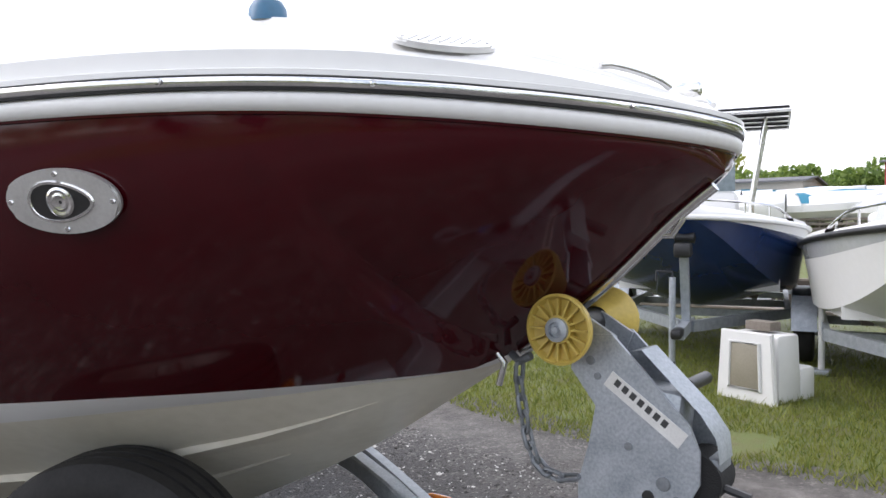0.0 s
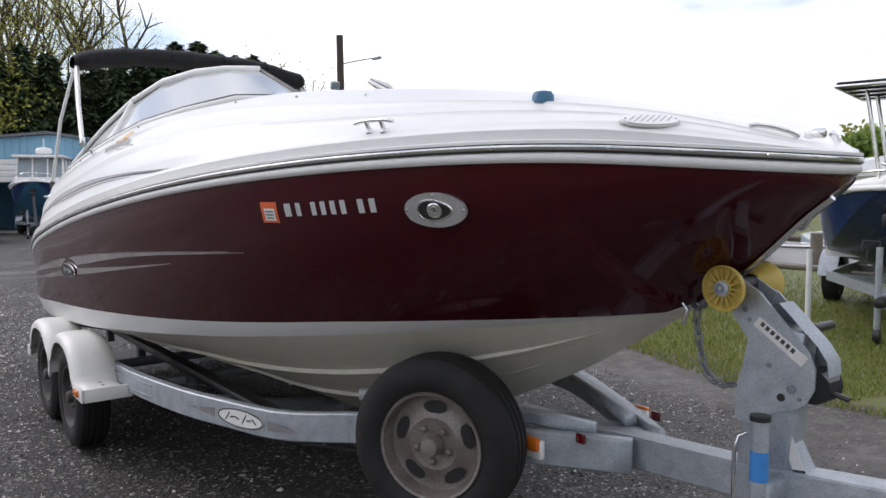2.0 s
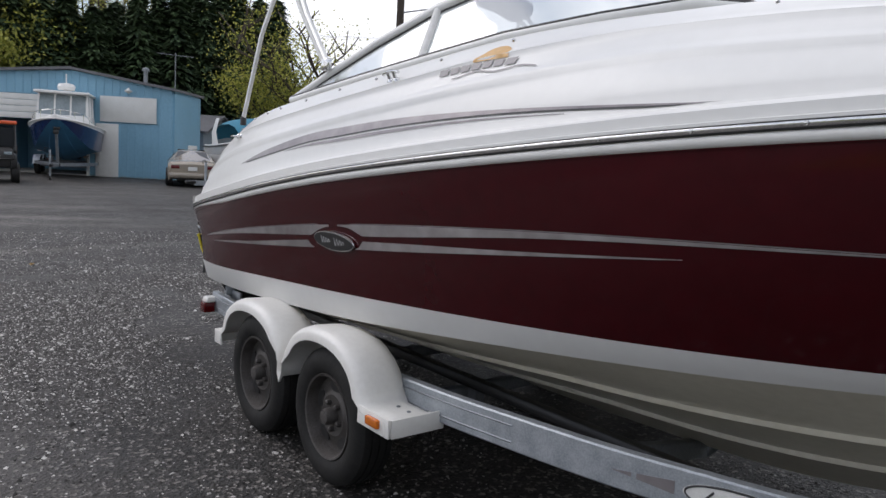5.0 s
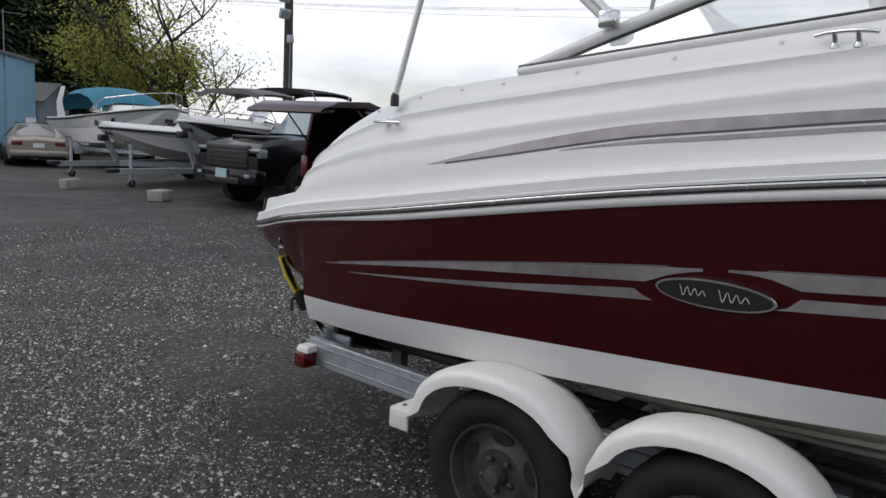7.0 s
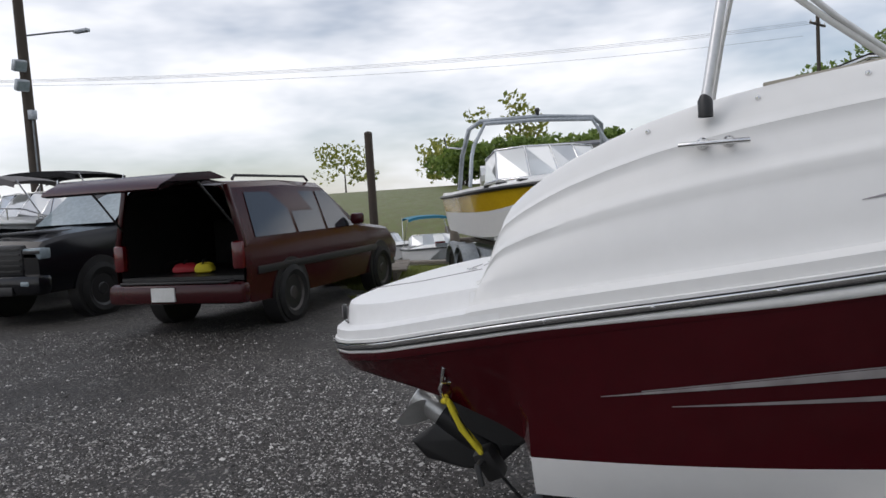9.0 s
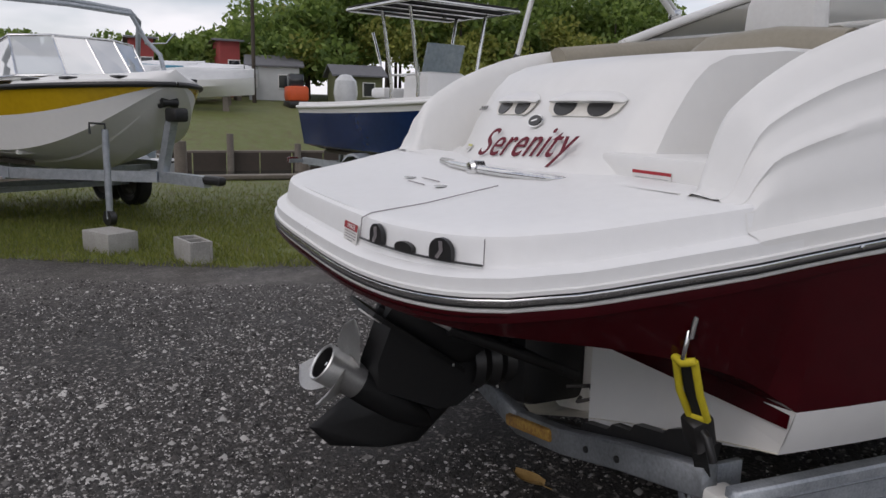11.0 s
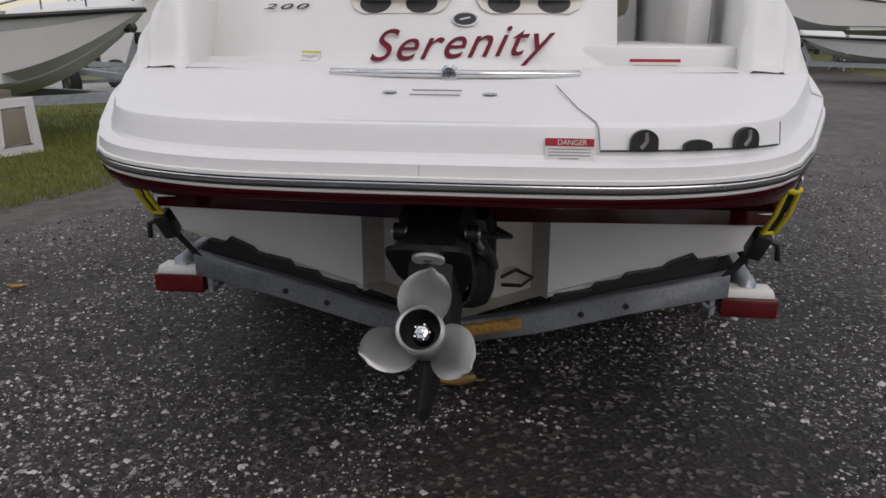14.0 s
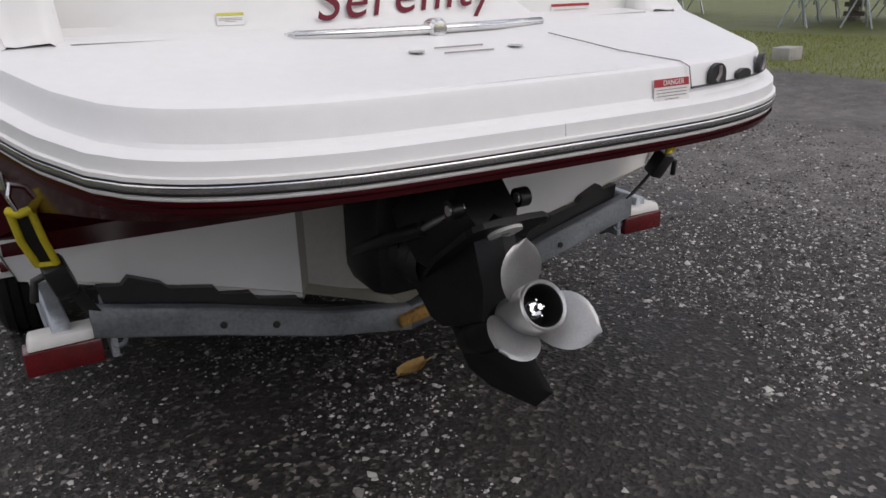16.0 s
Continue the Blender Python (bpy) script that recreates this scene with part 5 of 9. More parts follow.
def beam(name, path, w, h, mat, parent, label=""):
    """A box section swept along points, upright."""
    rows = []
    for i, p in enumerate(path):
        a, b = Vector(path[max(0, i - 1)]), Vector(path[min(len(path) - 1, i + 1)])
        d = b - a
        d.z = 0
        d.normalize()
        o = Vector((d.y, -d.x, 0))
        q = Vector(p)
        e = 0.006
        rows.append([tuple(q + o * u + Vector((0, 0, v))) for u, v in ((w / 2, -h / 2 + e), (w / 2, h / 2 - e), (w / 2 - e, h / 2), (-w / 2 + e, h / 2), (-w / 2, h / 2 - e), (-w / 2, -h / 2 + e), (-w / 2 + e, -h / 2), (w / 2 - e, -h / 2))])
    me = grid_mesh(name, rows, mat, close=True, sharp=35)
    bm = bmesh.new()
    bm.from_mesh(me)
    bmesh.ops.holes_fill(bm, edges=[e for e in bm.edges if e.is_boundary])
    bm.to_mesh(me)
    bm.free()
    return part(name, me, parent, label)


rail_px = curve((0.08, 1.0), (0.6, 1.03), (1.2, 1.06), (2.4, 1.06), (2.9, 1.045), (3.3, 1.0), (3.63, 0.915), (4.02, 0.80), (4.42, 0.60), (4.9, 0.33), (5.3, 0.08))
rail_pz = curve((0.08, 0.42), (1.2, 0.43), (2.4, 0.462), (3.18, 0.497), (3.63, 0.503), (4.02, 0.515), (4.42, 0.563), (4.9, 0.575), (5.3, 0.58))
for side in (1, -1):
    beam("side_rail", [(side * rail_px(y), y, rail_pz(y)) for y in list(np.linspace(0.08, 2.6, 12)) + list(np.linspace(2.75, 5.3, 26))], 0.045, 0.125, GALV, trailer, "galvanised side rail")
    for dz in (-0.03, 0.03):
        part("rail_groove", tube("rail_groove", [(side * (rail_px(y) + 0.0235), y, rail_pz(y) + dz) for y in np.linspace(0.1, 3.0, 12)], 0.004, GALV_DARK, 5), trailer)
    # decal on the rail: oval plate between two darts
    y0 = 3.77
    t = Vector((rail_px(y0 + 0.05) - rail_px(y0 - 0.05), 0.1, rail_pz(y0 + 0.05) - rail_pz(y0 - 0.05))).normalized()
    nrm = Vector((t.y, -t.x, 0)).normalized()
    m = seat_on(Vector((side * (rail_px(y0) + nrm.x * 0.024), y0 + nrm.y * 0.024, rail_pz(y0))), Vector((side * nrm.x, nrm.y, 0)))
    m = m @ pose(0, 0, 0, 0, 0, side * math.degrees(math.asin(t.z)))
    oval = [(0.165 * math.cos(a), 0.043 * math.sin(a)) for a in np.linspace(0, 2 * math.pi, 36, endpoint=False)]
    dec = part("rail_decal", plate("rail_decal", oval, 0.002, PAPER), trailer, "white oval decal with a black outline", m)
    part("decal_ring", tube("decal_ring", [(x * 0.96, y * 0.92, 0.002) for x, y in oval], 0.0035, DARK_INK, 5, True), dec)
    for i, (x, w, a) in enumerate(((-0.09, 0.05, 50), (-0.055, 0.035, 10), (-0.02, 0.03, -20), (0.03, 0.055, 55), (0.065, 0.03, 10), (0.1, 0.035, -35))):
        part("decal_bar", box("decal_bar", w, 0.007, 0.001, DARK_INK, (0, 0, 0), turn=pose(0, 0, 0, 0, 0, a)), dec, m=pose(x, 0.0, 0.0028))
    for sx in (-1, 1):
        part("decal_dart", plate("decal_dart", [(sx * 0.19, 0.02), (sx * 0.19, -0.022), (sx * 0.40, 0.0)], 0.0012, GREY_FILM), dec)

# V-shaped rear cross member and bunks
for side in (1, -1):
    beam("rear_cross_member", [(side * 0.93, 0.075, 0.468), (side * 0.6, 0.08, 0.385), (side * 0.3, 0.085, 0.297), (side * 0.0, 0.09, 0.240)], 0.05, 0.085, GALV_DARK, trailer, "galvanised V cross member")
    beam("front_cross_member", [(side * 1.0, 3.1, 0.46), (side * 0.4, 3.1, 0.32), (0.0, 3.1, 0.26)], 0.05, 0.08, GALV_DARK, trailer)
    part("bunk", box("bunk", 0.14, 3.6, 0.045, BLACK, (side * 0.62, 2.0, 0.415), 0.01, turn=pose(0, 0, 0, 0, -side * 17, 0)), trailer, "black carpeted bunk")
    for y in (0.3, 1.2, 2.3, 3.3):
        part("bunk_bracket", box("bunk_bracket", 0.05, 0.06, 0.14, GALV_DARK, (side * 0.62, y, 0.35)), trailer)
    pad = [(0.90, 0.545), (0.84, 0.535), (0.82, 0.555), (0.74, 0.52), (0.72, 0.50), (0.60, 0.475), (0.585, 0.45), (0.50, 0.435), (0.48, 0.41), (0.36, 0.385), (0.345, 0.36), (0.15, 0.31), (0.15, 0.24), (0.5, 0.33), (0.88, 0.44)]
    part("hull_pad", plate("hull_pad", [(side * x, z) for x, z in pad], 0.03, BLACK, Matrix(((1, 0, 0, 0), (0, 0, -1, 0.136), (0, 1, 0, 0), (0, 0, 0, 1)))), trailer, "notched black rubber hull pad")
    for x in (0.45, 0.6):
        part("cross_bolt", lathe("cross_bolt", [(0.0, 0.011), (-0.006, 0.010), (-0.008, 0.0001)], BLACK_LINE, 8, "y", (side * x, 0.055, 0.341 + 0.25 * (x - 0.45))), trailer)
part("worn_bunk_end", box("worn_bunk_end", 0.30, 0.03, 0.045, RUST_WOOD, (0.10, 0.062, 0.268), 0.012, turn=pose(0, 0, 0, 0, -11, 0)), trailer, "worn yellow and rust bunk end")
for y in (1.35, 2.08):
    beam("axle", [(-1.1, y, 0.30), (1.1, y, 0.30)], 0.06, 0.06, GALV_DARK, trailer)
for y in (2.9, 4.2):
    part("brake_line", tube("brake_line", [(0.95, y - 1, 0.42), (0.8, y - 0.4, 0.40), (0.5, y, 0.38)], 0.006, BLACK, 5), trailer)


def make_wheel(parent, m, r=0.302, w=0.19, name="wheel", rim_mat=RIM):
    """A tyre with grooves and a five-slot steel rim; its axis is x, its face looks along +x."""
    tyre = part(name, lathe("tyre", [(-w / 2, r * 0.62), (-w / 2, r * 0.80), (-w * 0.44, r * 0.93), (-w * 0.36, r * 0.985), (-w * 0.22, r), (-w * 0.215, r * 0.972), (-w * 0.17, r * 0.972), (-w * 0.165, r), (-w * 0.03, r), (-w * 0.025, r * 0.972), (w * 0.025, r * 0.972), (w * 0.03, r), (w * 0.165, r), (w * 0.17, r * 0.972), (w * 0.215, r * 0.972), (w * 0.22, r), (w * 0.36, r * 0.985), (w * 0.44, r * 0.93), (w * 0.49, r * 0.86), (w * 0.5, r * 0.78), (w * 0.48, r * 0.68), (w * 0.40, r * 0.615)], RUBBER, 56, "x"), parent, "worn black trailer tyre", m)
    part("rim", lathe("rim", [(w * 0.40, r * 0.625), (w * 0.455, r * 0.615), (w * 0.44, r * 0.585), (w * 0.30, r * 0.56), (w * 0.18, r * 0.545), (w * 0.16, r * 0.48), (w * 0.20, r * 0.38), (w * 0.26, r * 0.30), (w * 0.23, r * 0.20), (w * 0.22, r * 0.001)], rim_mat, 48, "x"), tyre, "dirty grey steel rim")
    for k in range(5):
        a = 2 * math.pi * k / 5 + 0.3
        out = [(r * 0.075 * math.cos(t) * 1.9, r * 0.075 * math.sin(t)) for t in np.linspace(0, 2 * math.pi, 14, endpoint=False)]
        mm = Matrix.Translation((w * 0.19, r * 0.42 * math.cos(a), r * 0.42 * math.sin(a))) @ Matrix(((0, 0, 1, 0), (-math.sin(a), math.cos(a), 0, 0), (math.cos(a), math.sin(a), 0, 0), (0, 0, 0, 1)))
        # black oval paints the dark of an open slot on the closed rim
        part("rim_slot", plate("rim_slot", out, 0.006, BLACK), tyre, m=mm)
        a += 0.6
        part("lug_nut", lathe("lug_nut", [(w * 0.22, r * 0.045), (w * 0.33, r * 0.04), (w * 0.36, r * 0.02), (w * 0.36, 0.0001)], rim_mat, 6, "x", (0, r * 0.20 * math.cos(a), r * 0.20 * math.sin(a))), tyre)
    part("hub_cap", lathe("hub_cap", [(w * 0.2, r * 0.125), (w * 0.42, r * 0.12), (w * 0.5, r * 0.10), (w * 0.52, 0.0001)], rim_mat, 20, "x"), tyre, "dull metal hub cap")
    return tyre


for side in (1, -1):
    for y in (1.35, 2.08):
        make_wheel(trailer, pose(1.20 if side == 1 else -1.10, y, 0.302, 0, 0, 0 if side == 1 else 180))

SPARE = thing("spare_wheel", "worn spare tyre on a steel rim beside the trailer arm", "wheel", pose(0.555, 4.80, 0.607, 0, 0, 29))
make_wheel(SPARE, Matrix.Identity(4), 0.318, 0.20, "tyre", SPARE_RIM)
part("spare_bracket", box("spare_bracket", 0.22, 0.06, 0.06, GALV, (-0.14, 0, -0.02)), SPARE)

# tandem fenders


def fender(side):
    """A smooth double arch over both wheels with a small step plate at each end."""
    arch = lambda c, half, low, high: [(c - half * math.copysign(abs(math.cos(a)) ** 0.92, math.cos(a)), low + (high - low) * math.sin(a) ** 0.92) for a in np.linspace(0.0, math.pi, 17)]
    arc = [(0.882, 0.365), (0.884, 0.430), (0.894, 0.440), (0.955, 0.442)] + arch(1.325, 0.355, 0.43, 0.676)[1:-1] + [(1.672, 0.44), (1.692, 0.40), (1.712, 0.44)] + arch(2.06, 0.35, 0.44, 0.690)[1:-1] + [(2.42, 0.462), (2.595, 0.462), (2.610, 0.454), (2.612, 0.39)]
    shift = 0.0 if side == 1 else -0.14
    sx = lambda x: side * (x + shift * min(1.0, max(0.25, (x - 1.05) / 0.2)))
    rows = []
    n = len(arc)
    for i, (y, z) in enumerate(arc):
        a, b = arc[max(0, i - 1)], arc[min(n - 1, i + 1)]
        dy, dz = b[0] - a[0], b[1] - a[1]
        k = math.hypot(dy, dz)
        ny, nz = dz / k, -dy / k
        if abs(y - 1.692) < 0.04:
            ny, nz = 0, -1
        lip = 0.030 if i < 4 or i > n - 5 else 0.045 if abs(y - 1.692) < 0.04 else 0.062
        rows.append([(sx(u), y + ny * d, z + nz * d) for u, d in ((1.075, 0.05), (1.10, 0.022), (1.16, 0.004), (1.265, 0.0), (1.295, 0.005), (1.315, 0.018), (1.322, 0.032), (1.322, lip), (1.314, lip), (1.30, 0.02), (1.16, 0.02), (1.085, 0.055))])
    f = part("tandem_fender", grid_mesh("tandem_fender", rows, FENDER, sharp=70), trailer, "white plastic tandem fender")
    for y0, z0 in ((2.607, 0.42), (0.887, 0.40)):
        part("step_face", box("step_face", 0.25, 0.012, 0.075, FENDER, (sx(1.18), y0, z0), 0.004), f)
    part("step_side", box("step_side", 0.012, 0.22, 0.075, FENDER, (sx(1.315), 2.50, 0.422), 0.004), f)
    part("step_side", box("step_side", 0.012, 0.09, 0.075, FENDER, (sx(1.315), 0.935, 0.402), 0.004), f)
    part("amber_marker", box("amber_marker", 0.02, 0.085, 0.036, AMBER, (sx(1.327), 2.51, 0.425), 0.006), f, "amber side marker lamp")
    part("rear_marker", box("rear_marker", 0.06, 0.02, 0.036, RED_LENS, (sx(1.25), 0.876, 0.405), 0.006), f, "small red rear marker lamp")
    for x, y, z in ((1.2, 2.50, 0.461), (1.2, 2.57, 0.461), (1.18, 0.92, 0.441), (1.27, 0.92, 0.441)):
        part("fender_bolt", lathe("fender_bolt", [(0.0, 0.009), (0.004, 0.007), (0.005, 0.0001)], GALV_DARK, 8, "z", (sx(x), y, z)), f)


for side in (1, -1):
    fender(side)
    # tail lamps on end brackets
    lampb = part("tail_lamp", box("tail_lamp", 0.186, 0.075, 0.070, RED_LENS, (side * 1.005, 0.095, 0.388), 0.008), trailer, "red rectangular tail lamp")
    part("lamp_cap", box("lamp_cap", 0.178, 0.085, 0.032, FENDER, (side * 0.998, 0.10, 0.438), 0.008, taper=0.9), lampb, "white lamp guard")
    part("lamp_bracket", box("lamp_bracket", 0.02, 0.16, 0.13, GALV, (side * 0.885, 0.14, 0.42), 0.006), lampb)
    part("lamp_grommet", lathe("lamp_grommet", [(0.0, 0.022), (0.012, 0.022), (0.012, 0.012)], GALV_DARK, 14, "y", (side * 0.872, 0.055, 0.405)), lampb)
    part("lamp_wire", tube("lamp_wire", [(side * 0.9, 0.12, 0.36), (side * 0.92, 0.2, 0.32), (side * 0.98, 0.26, 0.34), (side * 0.98, 0.3, 0.40)], 0.004, BLACK, 5), lampb)

# tongue, winch stand, jack
beam("tongue", [(0, 4.75, 0.50), (0, 5.2, 0.575), (0, 5.7, 0.605), (0, 6.1, 0.65), (0, 6.75, 0.68)], 0.10, 0.115, GALV, trailer, "galvanised trailer tongue")
part("coupler", box("coupler", 0.12, 0.24, 0.10, GALV_DARK, (0, 6.82, 0.69), 0.025), trailer, "coupler")
beam("tongue_gusset", [(0, 4.55, 0.56), (0, 5.25, 0.615)], 0.26, 0.012, GALV, trailer)
for side in (1, -1):
    beam("bow_strut", [(side * 0.55, 4.25, 0.66), (side * 0.2, 4.95, 0.66), (side * 0.1, 5.15, 0.64)], 0.05, 0.05, GALV, trailer)
    m1 = part("tongue_marker", box("tongue_marker", 0.03, 0.085, 0.05, AMBER, (side * 0.315, 5.03, 0.605), 0.01), trailer, "amber clearance lamp")
    part("marker_base", box("marker_base", 0.028, 0.095, 0.07, FENDER, (side * 0.30, 5.03, 0.585), 0.008), m1)
    part("reflector", box("reflector", 0.012, 0.04, 0.035, RED_LENS, (side * 0.215, 5.18, 0.64), 0.004), trailer, "small red reflector")
stand = part("winch_post", box("winch_post", 0.09, 0.16, 0.62, GALV, (0, 5.77, 0.80), 0.008, turn=pose(0, 0, 0, -6, 0, 0)), trailer, "galvanised winch post")
side_shape = [(5.655, 1.13), (5.675, 1.20), (5.745, 1.205), (5.795, 1.155), (5.90, 1.045), (5.918, 1.0), (5.918, 0.94), (5.895, 0.895), (5.858, 0.868), (5.80, 0.85), (5.75, 0.80), (5.672, 0.80), (5.672, 0.90), (5.695, 0.98), (5.71, 1.06)]
for side in (1, -1):
    m = Matrix(((0, 0, side, 0.045 * side), (1, 0, 0, 0), (0, 1, 0, 0), (0, 0, 0, 1)))
    cheek = part("winch_cheek", plate("winch_cheek", side_shape, 0.008, GALV, m), stand, "galvanised winch cheek plate")
    for y, z, r, mat in ((5.82, 0.90, 0.013, BLACK), (5.85, 0.93, 0.015, GALV_DARK), (5.78, 0.99, 0.009, GALV_DARK), (5.70, 1.15, 0.010, GALV_DARK), (5.715, 1.12, 0.008, GALV_DARK), (5.875, 0.905, 0.007, GALV_DARK)):
        part("winch_bolt", lathe("winch_bolt", [(side * 0.050, r), (side * 0.0565, r * 0.9), (side * 0.058, 0.0001)], mat, 14, "x", (0, y, z)), cheek)
    a, b = Vector((5.735, 1.115)), Vector((5.885, 1.012))
    d = (b - a).normalized()
    nrm = Vector((-d.y, d.x))
    out = [(a + nrm * 0.022), (a - nrm * 0.012), (b - nrm * 0.012), (b + nrm * 0.022)]
    mm = Matrix(((0, 0, side, 0.0535 * side), (1, 0, 0, 0), (0, 1, 0, 0), (0, 0, 0, 1)))
    lab = part("winch_label", plate("winch_label", [tuple(p) for p in out], 0.0012, PAPER, mm), cheek, "white maker's label with plain bars")
    for k in range(7):
        c = a.lerp(b, 0.12 + 0.105 * k) + nrm * 0.008
        q = [c + d * 0.006 + nrm * 0.008, c - d * 0.006 + nrm * 0.008, c - d * 0.006 - nrm * 0.006, c + d * 0.006 - nrm * 0.006]
        part("label_bar", plate("label_bar", [tuple(p) for p in q], 0.0006, DARK_INK, Matrix.Translation((side * 0.0013, 0, 0)) @ mm), lab)
cover = [(5.775, 1.172), (5.80, 1.178), (5.915, 1.068), (5.945, 1.025), (5.95, 0.98)]
part("winch_cover", grid_mesh("winch_cover", [[(x, y, z) for x in (-0.040, -0.036, 0.036, 0.040)] for y, z in cover], GALV), stand)
part("winch_cover_end", box("winch_cover_end", 0.078, 0.03, 0.05, GALV_DARK, (0, 5.935, 0.965), 0.01), stand)
part("winch_drum", lathe("winch_drum", [(-0.042, 0.0001), (-0.042, 0.05), (0.042, 0.05), (0.042, 0.0001)], BLACK_STRAP, 20, "x", (0, 5.905, 0.945)), stand, "drum with black strap")
part("winch_crank", tube("winch_crank", [(-0.05, 5.86, 1.10), (-0.16, 5.86, 1.10)], 0.014, BLACK, 10), stand, "black crank handle")
part("winch_pawl", tube("winch_pawl", [(0.02, 5.95, 0.935), (0.02, 6.0, 0.925)], 0.008, BLACK, 6), stand)
brace = plate("post_brace", [(5.70, 0.60), (5.70, 0.86), (5.78, 0.88), (5.90, 0.66)], 0.07, GALV, Matrix(((0, 0, 1, -0.035), (1, 0, 0, 0), (0, 1, 0, 0), (0, 0, 0, 1))))
part("post_brace", brace, stand)
strip_a, strip_b = Vector((5.80, 0.85)), Vector((5.885, 0.655))
for s0, s1, mat in ((0.0, 0.14, GREEN_INK), (0.14, 0.84, PAPER), (0.84, 1.0, DARK_INK)):
    p, q = strip_a.lerp(strip_b, s0), strip_a.lerp(strip_b, s1)
    out = [(p.x - 0.018, p.y), (p.x + 0.018, p.y + 0.006), (q.x + 0.018, q.y + 0.006), (q.x - 0.018, q.y)]
    part("capacity_label", plate("capacity_label", out, 0.0012, mat, Matrix(((0, 0, 1, 0.0365), (1, 0, 0, 0), (0, 1, 0, 0), (0, 0, 0, 1)))), stand, "white capacity label strip")
# bow rollers: yellow ribbed cones either side of a dark spool
spool = part("bow_roller_axle", tube("bow_roller_axle", [(-0.098, 5.66, 1.215), (0.098, 5.66, 1.215)], 0.03, BLACK, 16), stand, "black roller spool")
for side in (1, -1):
    cone = part("bow_roller", lathe("bow_roller", [(side * 0.045, 0.034), (side * 0.075, 0.052), (side * 0.105, 0.070), (side * 0.118, 0.071), (side * 0.120, 0.066), (side * 0.108, 0.060), (side * 0.102, 0.030), (side * 0.118, 0.028), (side * 0.118, 0.022)], YELLOW, 36, "x", (0, 5.66, 1.215)), spool, "yellow polyurethane bow roller")
    for k in range(16):
        t = 2 * math.pi * k / 16
        part("roller_rib", box("roller_rib", 0.012, 0.034, 0.004, YELLOW, (0, 0, 0)), cone, m=Matrix.Translation((side * 0.113, 5.66 + 0.046 * math.cos(t), 1.215 + 0.046 * math.sin(t))) @ pose(0, 0, 0, math.degrees(t), 0, 0))
    part("roller_bushing", lathe("roller_bushing", [(side * 0.11, 0.024), (side * 0.126, 0.024), (side * 0.128, 0.016), (side * 0.122, 0.015), (side * 0.124, 0.008), (side * 0.134, 0.007), (side * 0.135, 0.0001)], GALV, 20, "x", (0, 5.66, 1.215)), cone, "steel roller bushing")
    part("roller_arm", plate("roller_arm", [(5.63, 1.19), (5.68, 1.24), (5.75, 1.2), (5.72, 1.12), (5.66, 1.12)], 0.008, GALV, Matrix(((0, 0, side, 0.036 * side), (1, 0, 0, 0), (0, 1, 0, 0), (0, 0, 0, 1)))), stand)
# safety chain: links from the bow pin to the post
chain = part("safety_chain", tube("safety_chain", [(0.03, 5.50, 1.14), (0.05, 5.53, 1.13), (0.05, 5.56, 1.145)], 0.009, GALV_DARK, 8), stand, "rusty safety chain with a shackle")
part("shackle_pin", tube("shackle_pin", [(0.06, 5.47, 1.155), (0.06, 5.50, 1.125), (0.06, 5.485, 1.075)], 0.008, CHROME, 8), chain, "bright shackle pin")
link = tube("chain_link", [(0.010 * math.cos(t), 0, 0.010 * math.sin(t) + (0.013 if math.sin(t) > 0 else -0.013)) for t in np.linspace(0, 2 * math.pi, 14, endpoint=False)], 0.0048, GALV_DARK, 6, True)
hang = [Vector((0.055, y, z)) for y, z in ((5.535, 1.125), (5.532, 1.09), (5.537, 1.055), (5.545, 1.02), (5.55, 0.985), (5.56, 0.955), (5.575, 0.925), (5.60, 0.905), (5.635, 0.90), (5.67, 0.908))]
for i in range(len(hang) - 1):
    a, b = hang[i], hang[i + 1]
    q = (b - a).to_track_quat("Z", "Y").to_matrix().to_4x4()
    part("chain_link", link, chain, m=Matrix.Translation((a + b) / 2) @ q @ pose(0, 0, 0, 0, 0, 90 * (i % 2) + 20))
jack = part("tongue_jack", tube("tongue_jack", [(0.13, 5.80, 0.32), (0.13, 5.80, 0.845)], 0.026, GALV, 18), trailer, "galvanised tongue jack with a blue label")
part("jack_foot_tube", tube("jack_foot_tube", [(0.13, 5.80, 0.03), (0.13, 5.80, 0.34)], 0.02, GALV_DARK, 14), jack)
part("jack_foot", lathe("jack_foot", [(0.0, 0.08), (0.02, 0.08), (0.035, 0.03)], GALV_DARK, 20, "z", (0.13, 5.80, 0.004)), jack)
part("jack_cap", lathe("jack_cap", [(0.84, 0.03), (0.855, 0.03), (0.858, 0.0001)], BLACK, 18, "z", (0.13, 5.80, 0)), jack)
part("jack_label", lathe("jack_label", [(0.66, 0.0268), (0.75, 0.0268)], BLUE_LABEL, 20, "z", (0.13, 5.80, 0)), jack, "blue jack label")
part("jack_handle", tube("jack_handle", [(0.15, 5.77, 0.80), (0.165, 5.755, 0.79), (0.165, 5.74, 0.74), (0.165, 5.74, 0.60), (0.165, 5.75, 0.58)], 0.006, CHROME, 8), jack, "bright jack crank")
part("jack_clamp", box("jack_clamp", 0.10, 0.08, 0.07, GALV, (0.085, 5.80, 0.62), 0.01), jack)

# transom tie-down straps


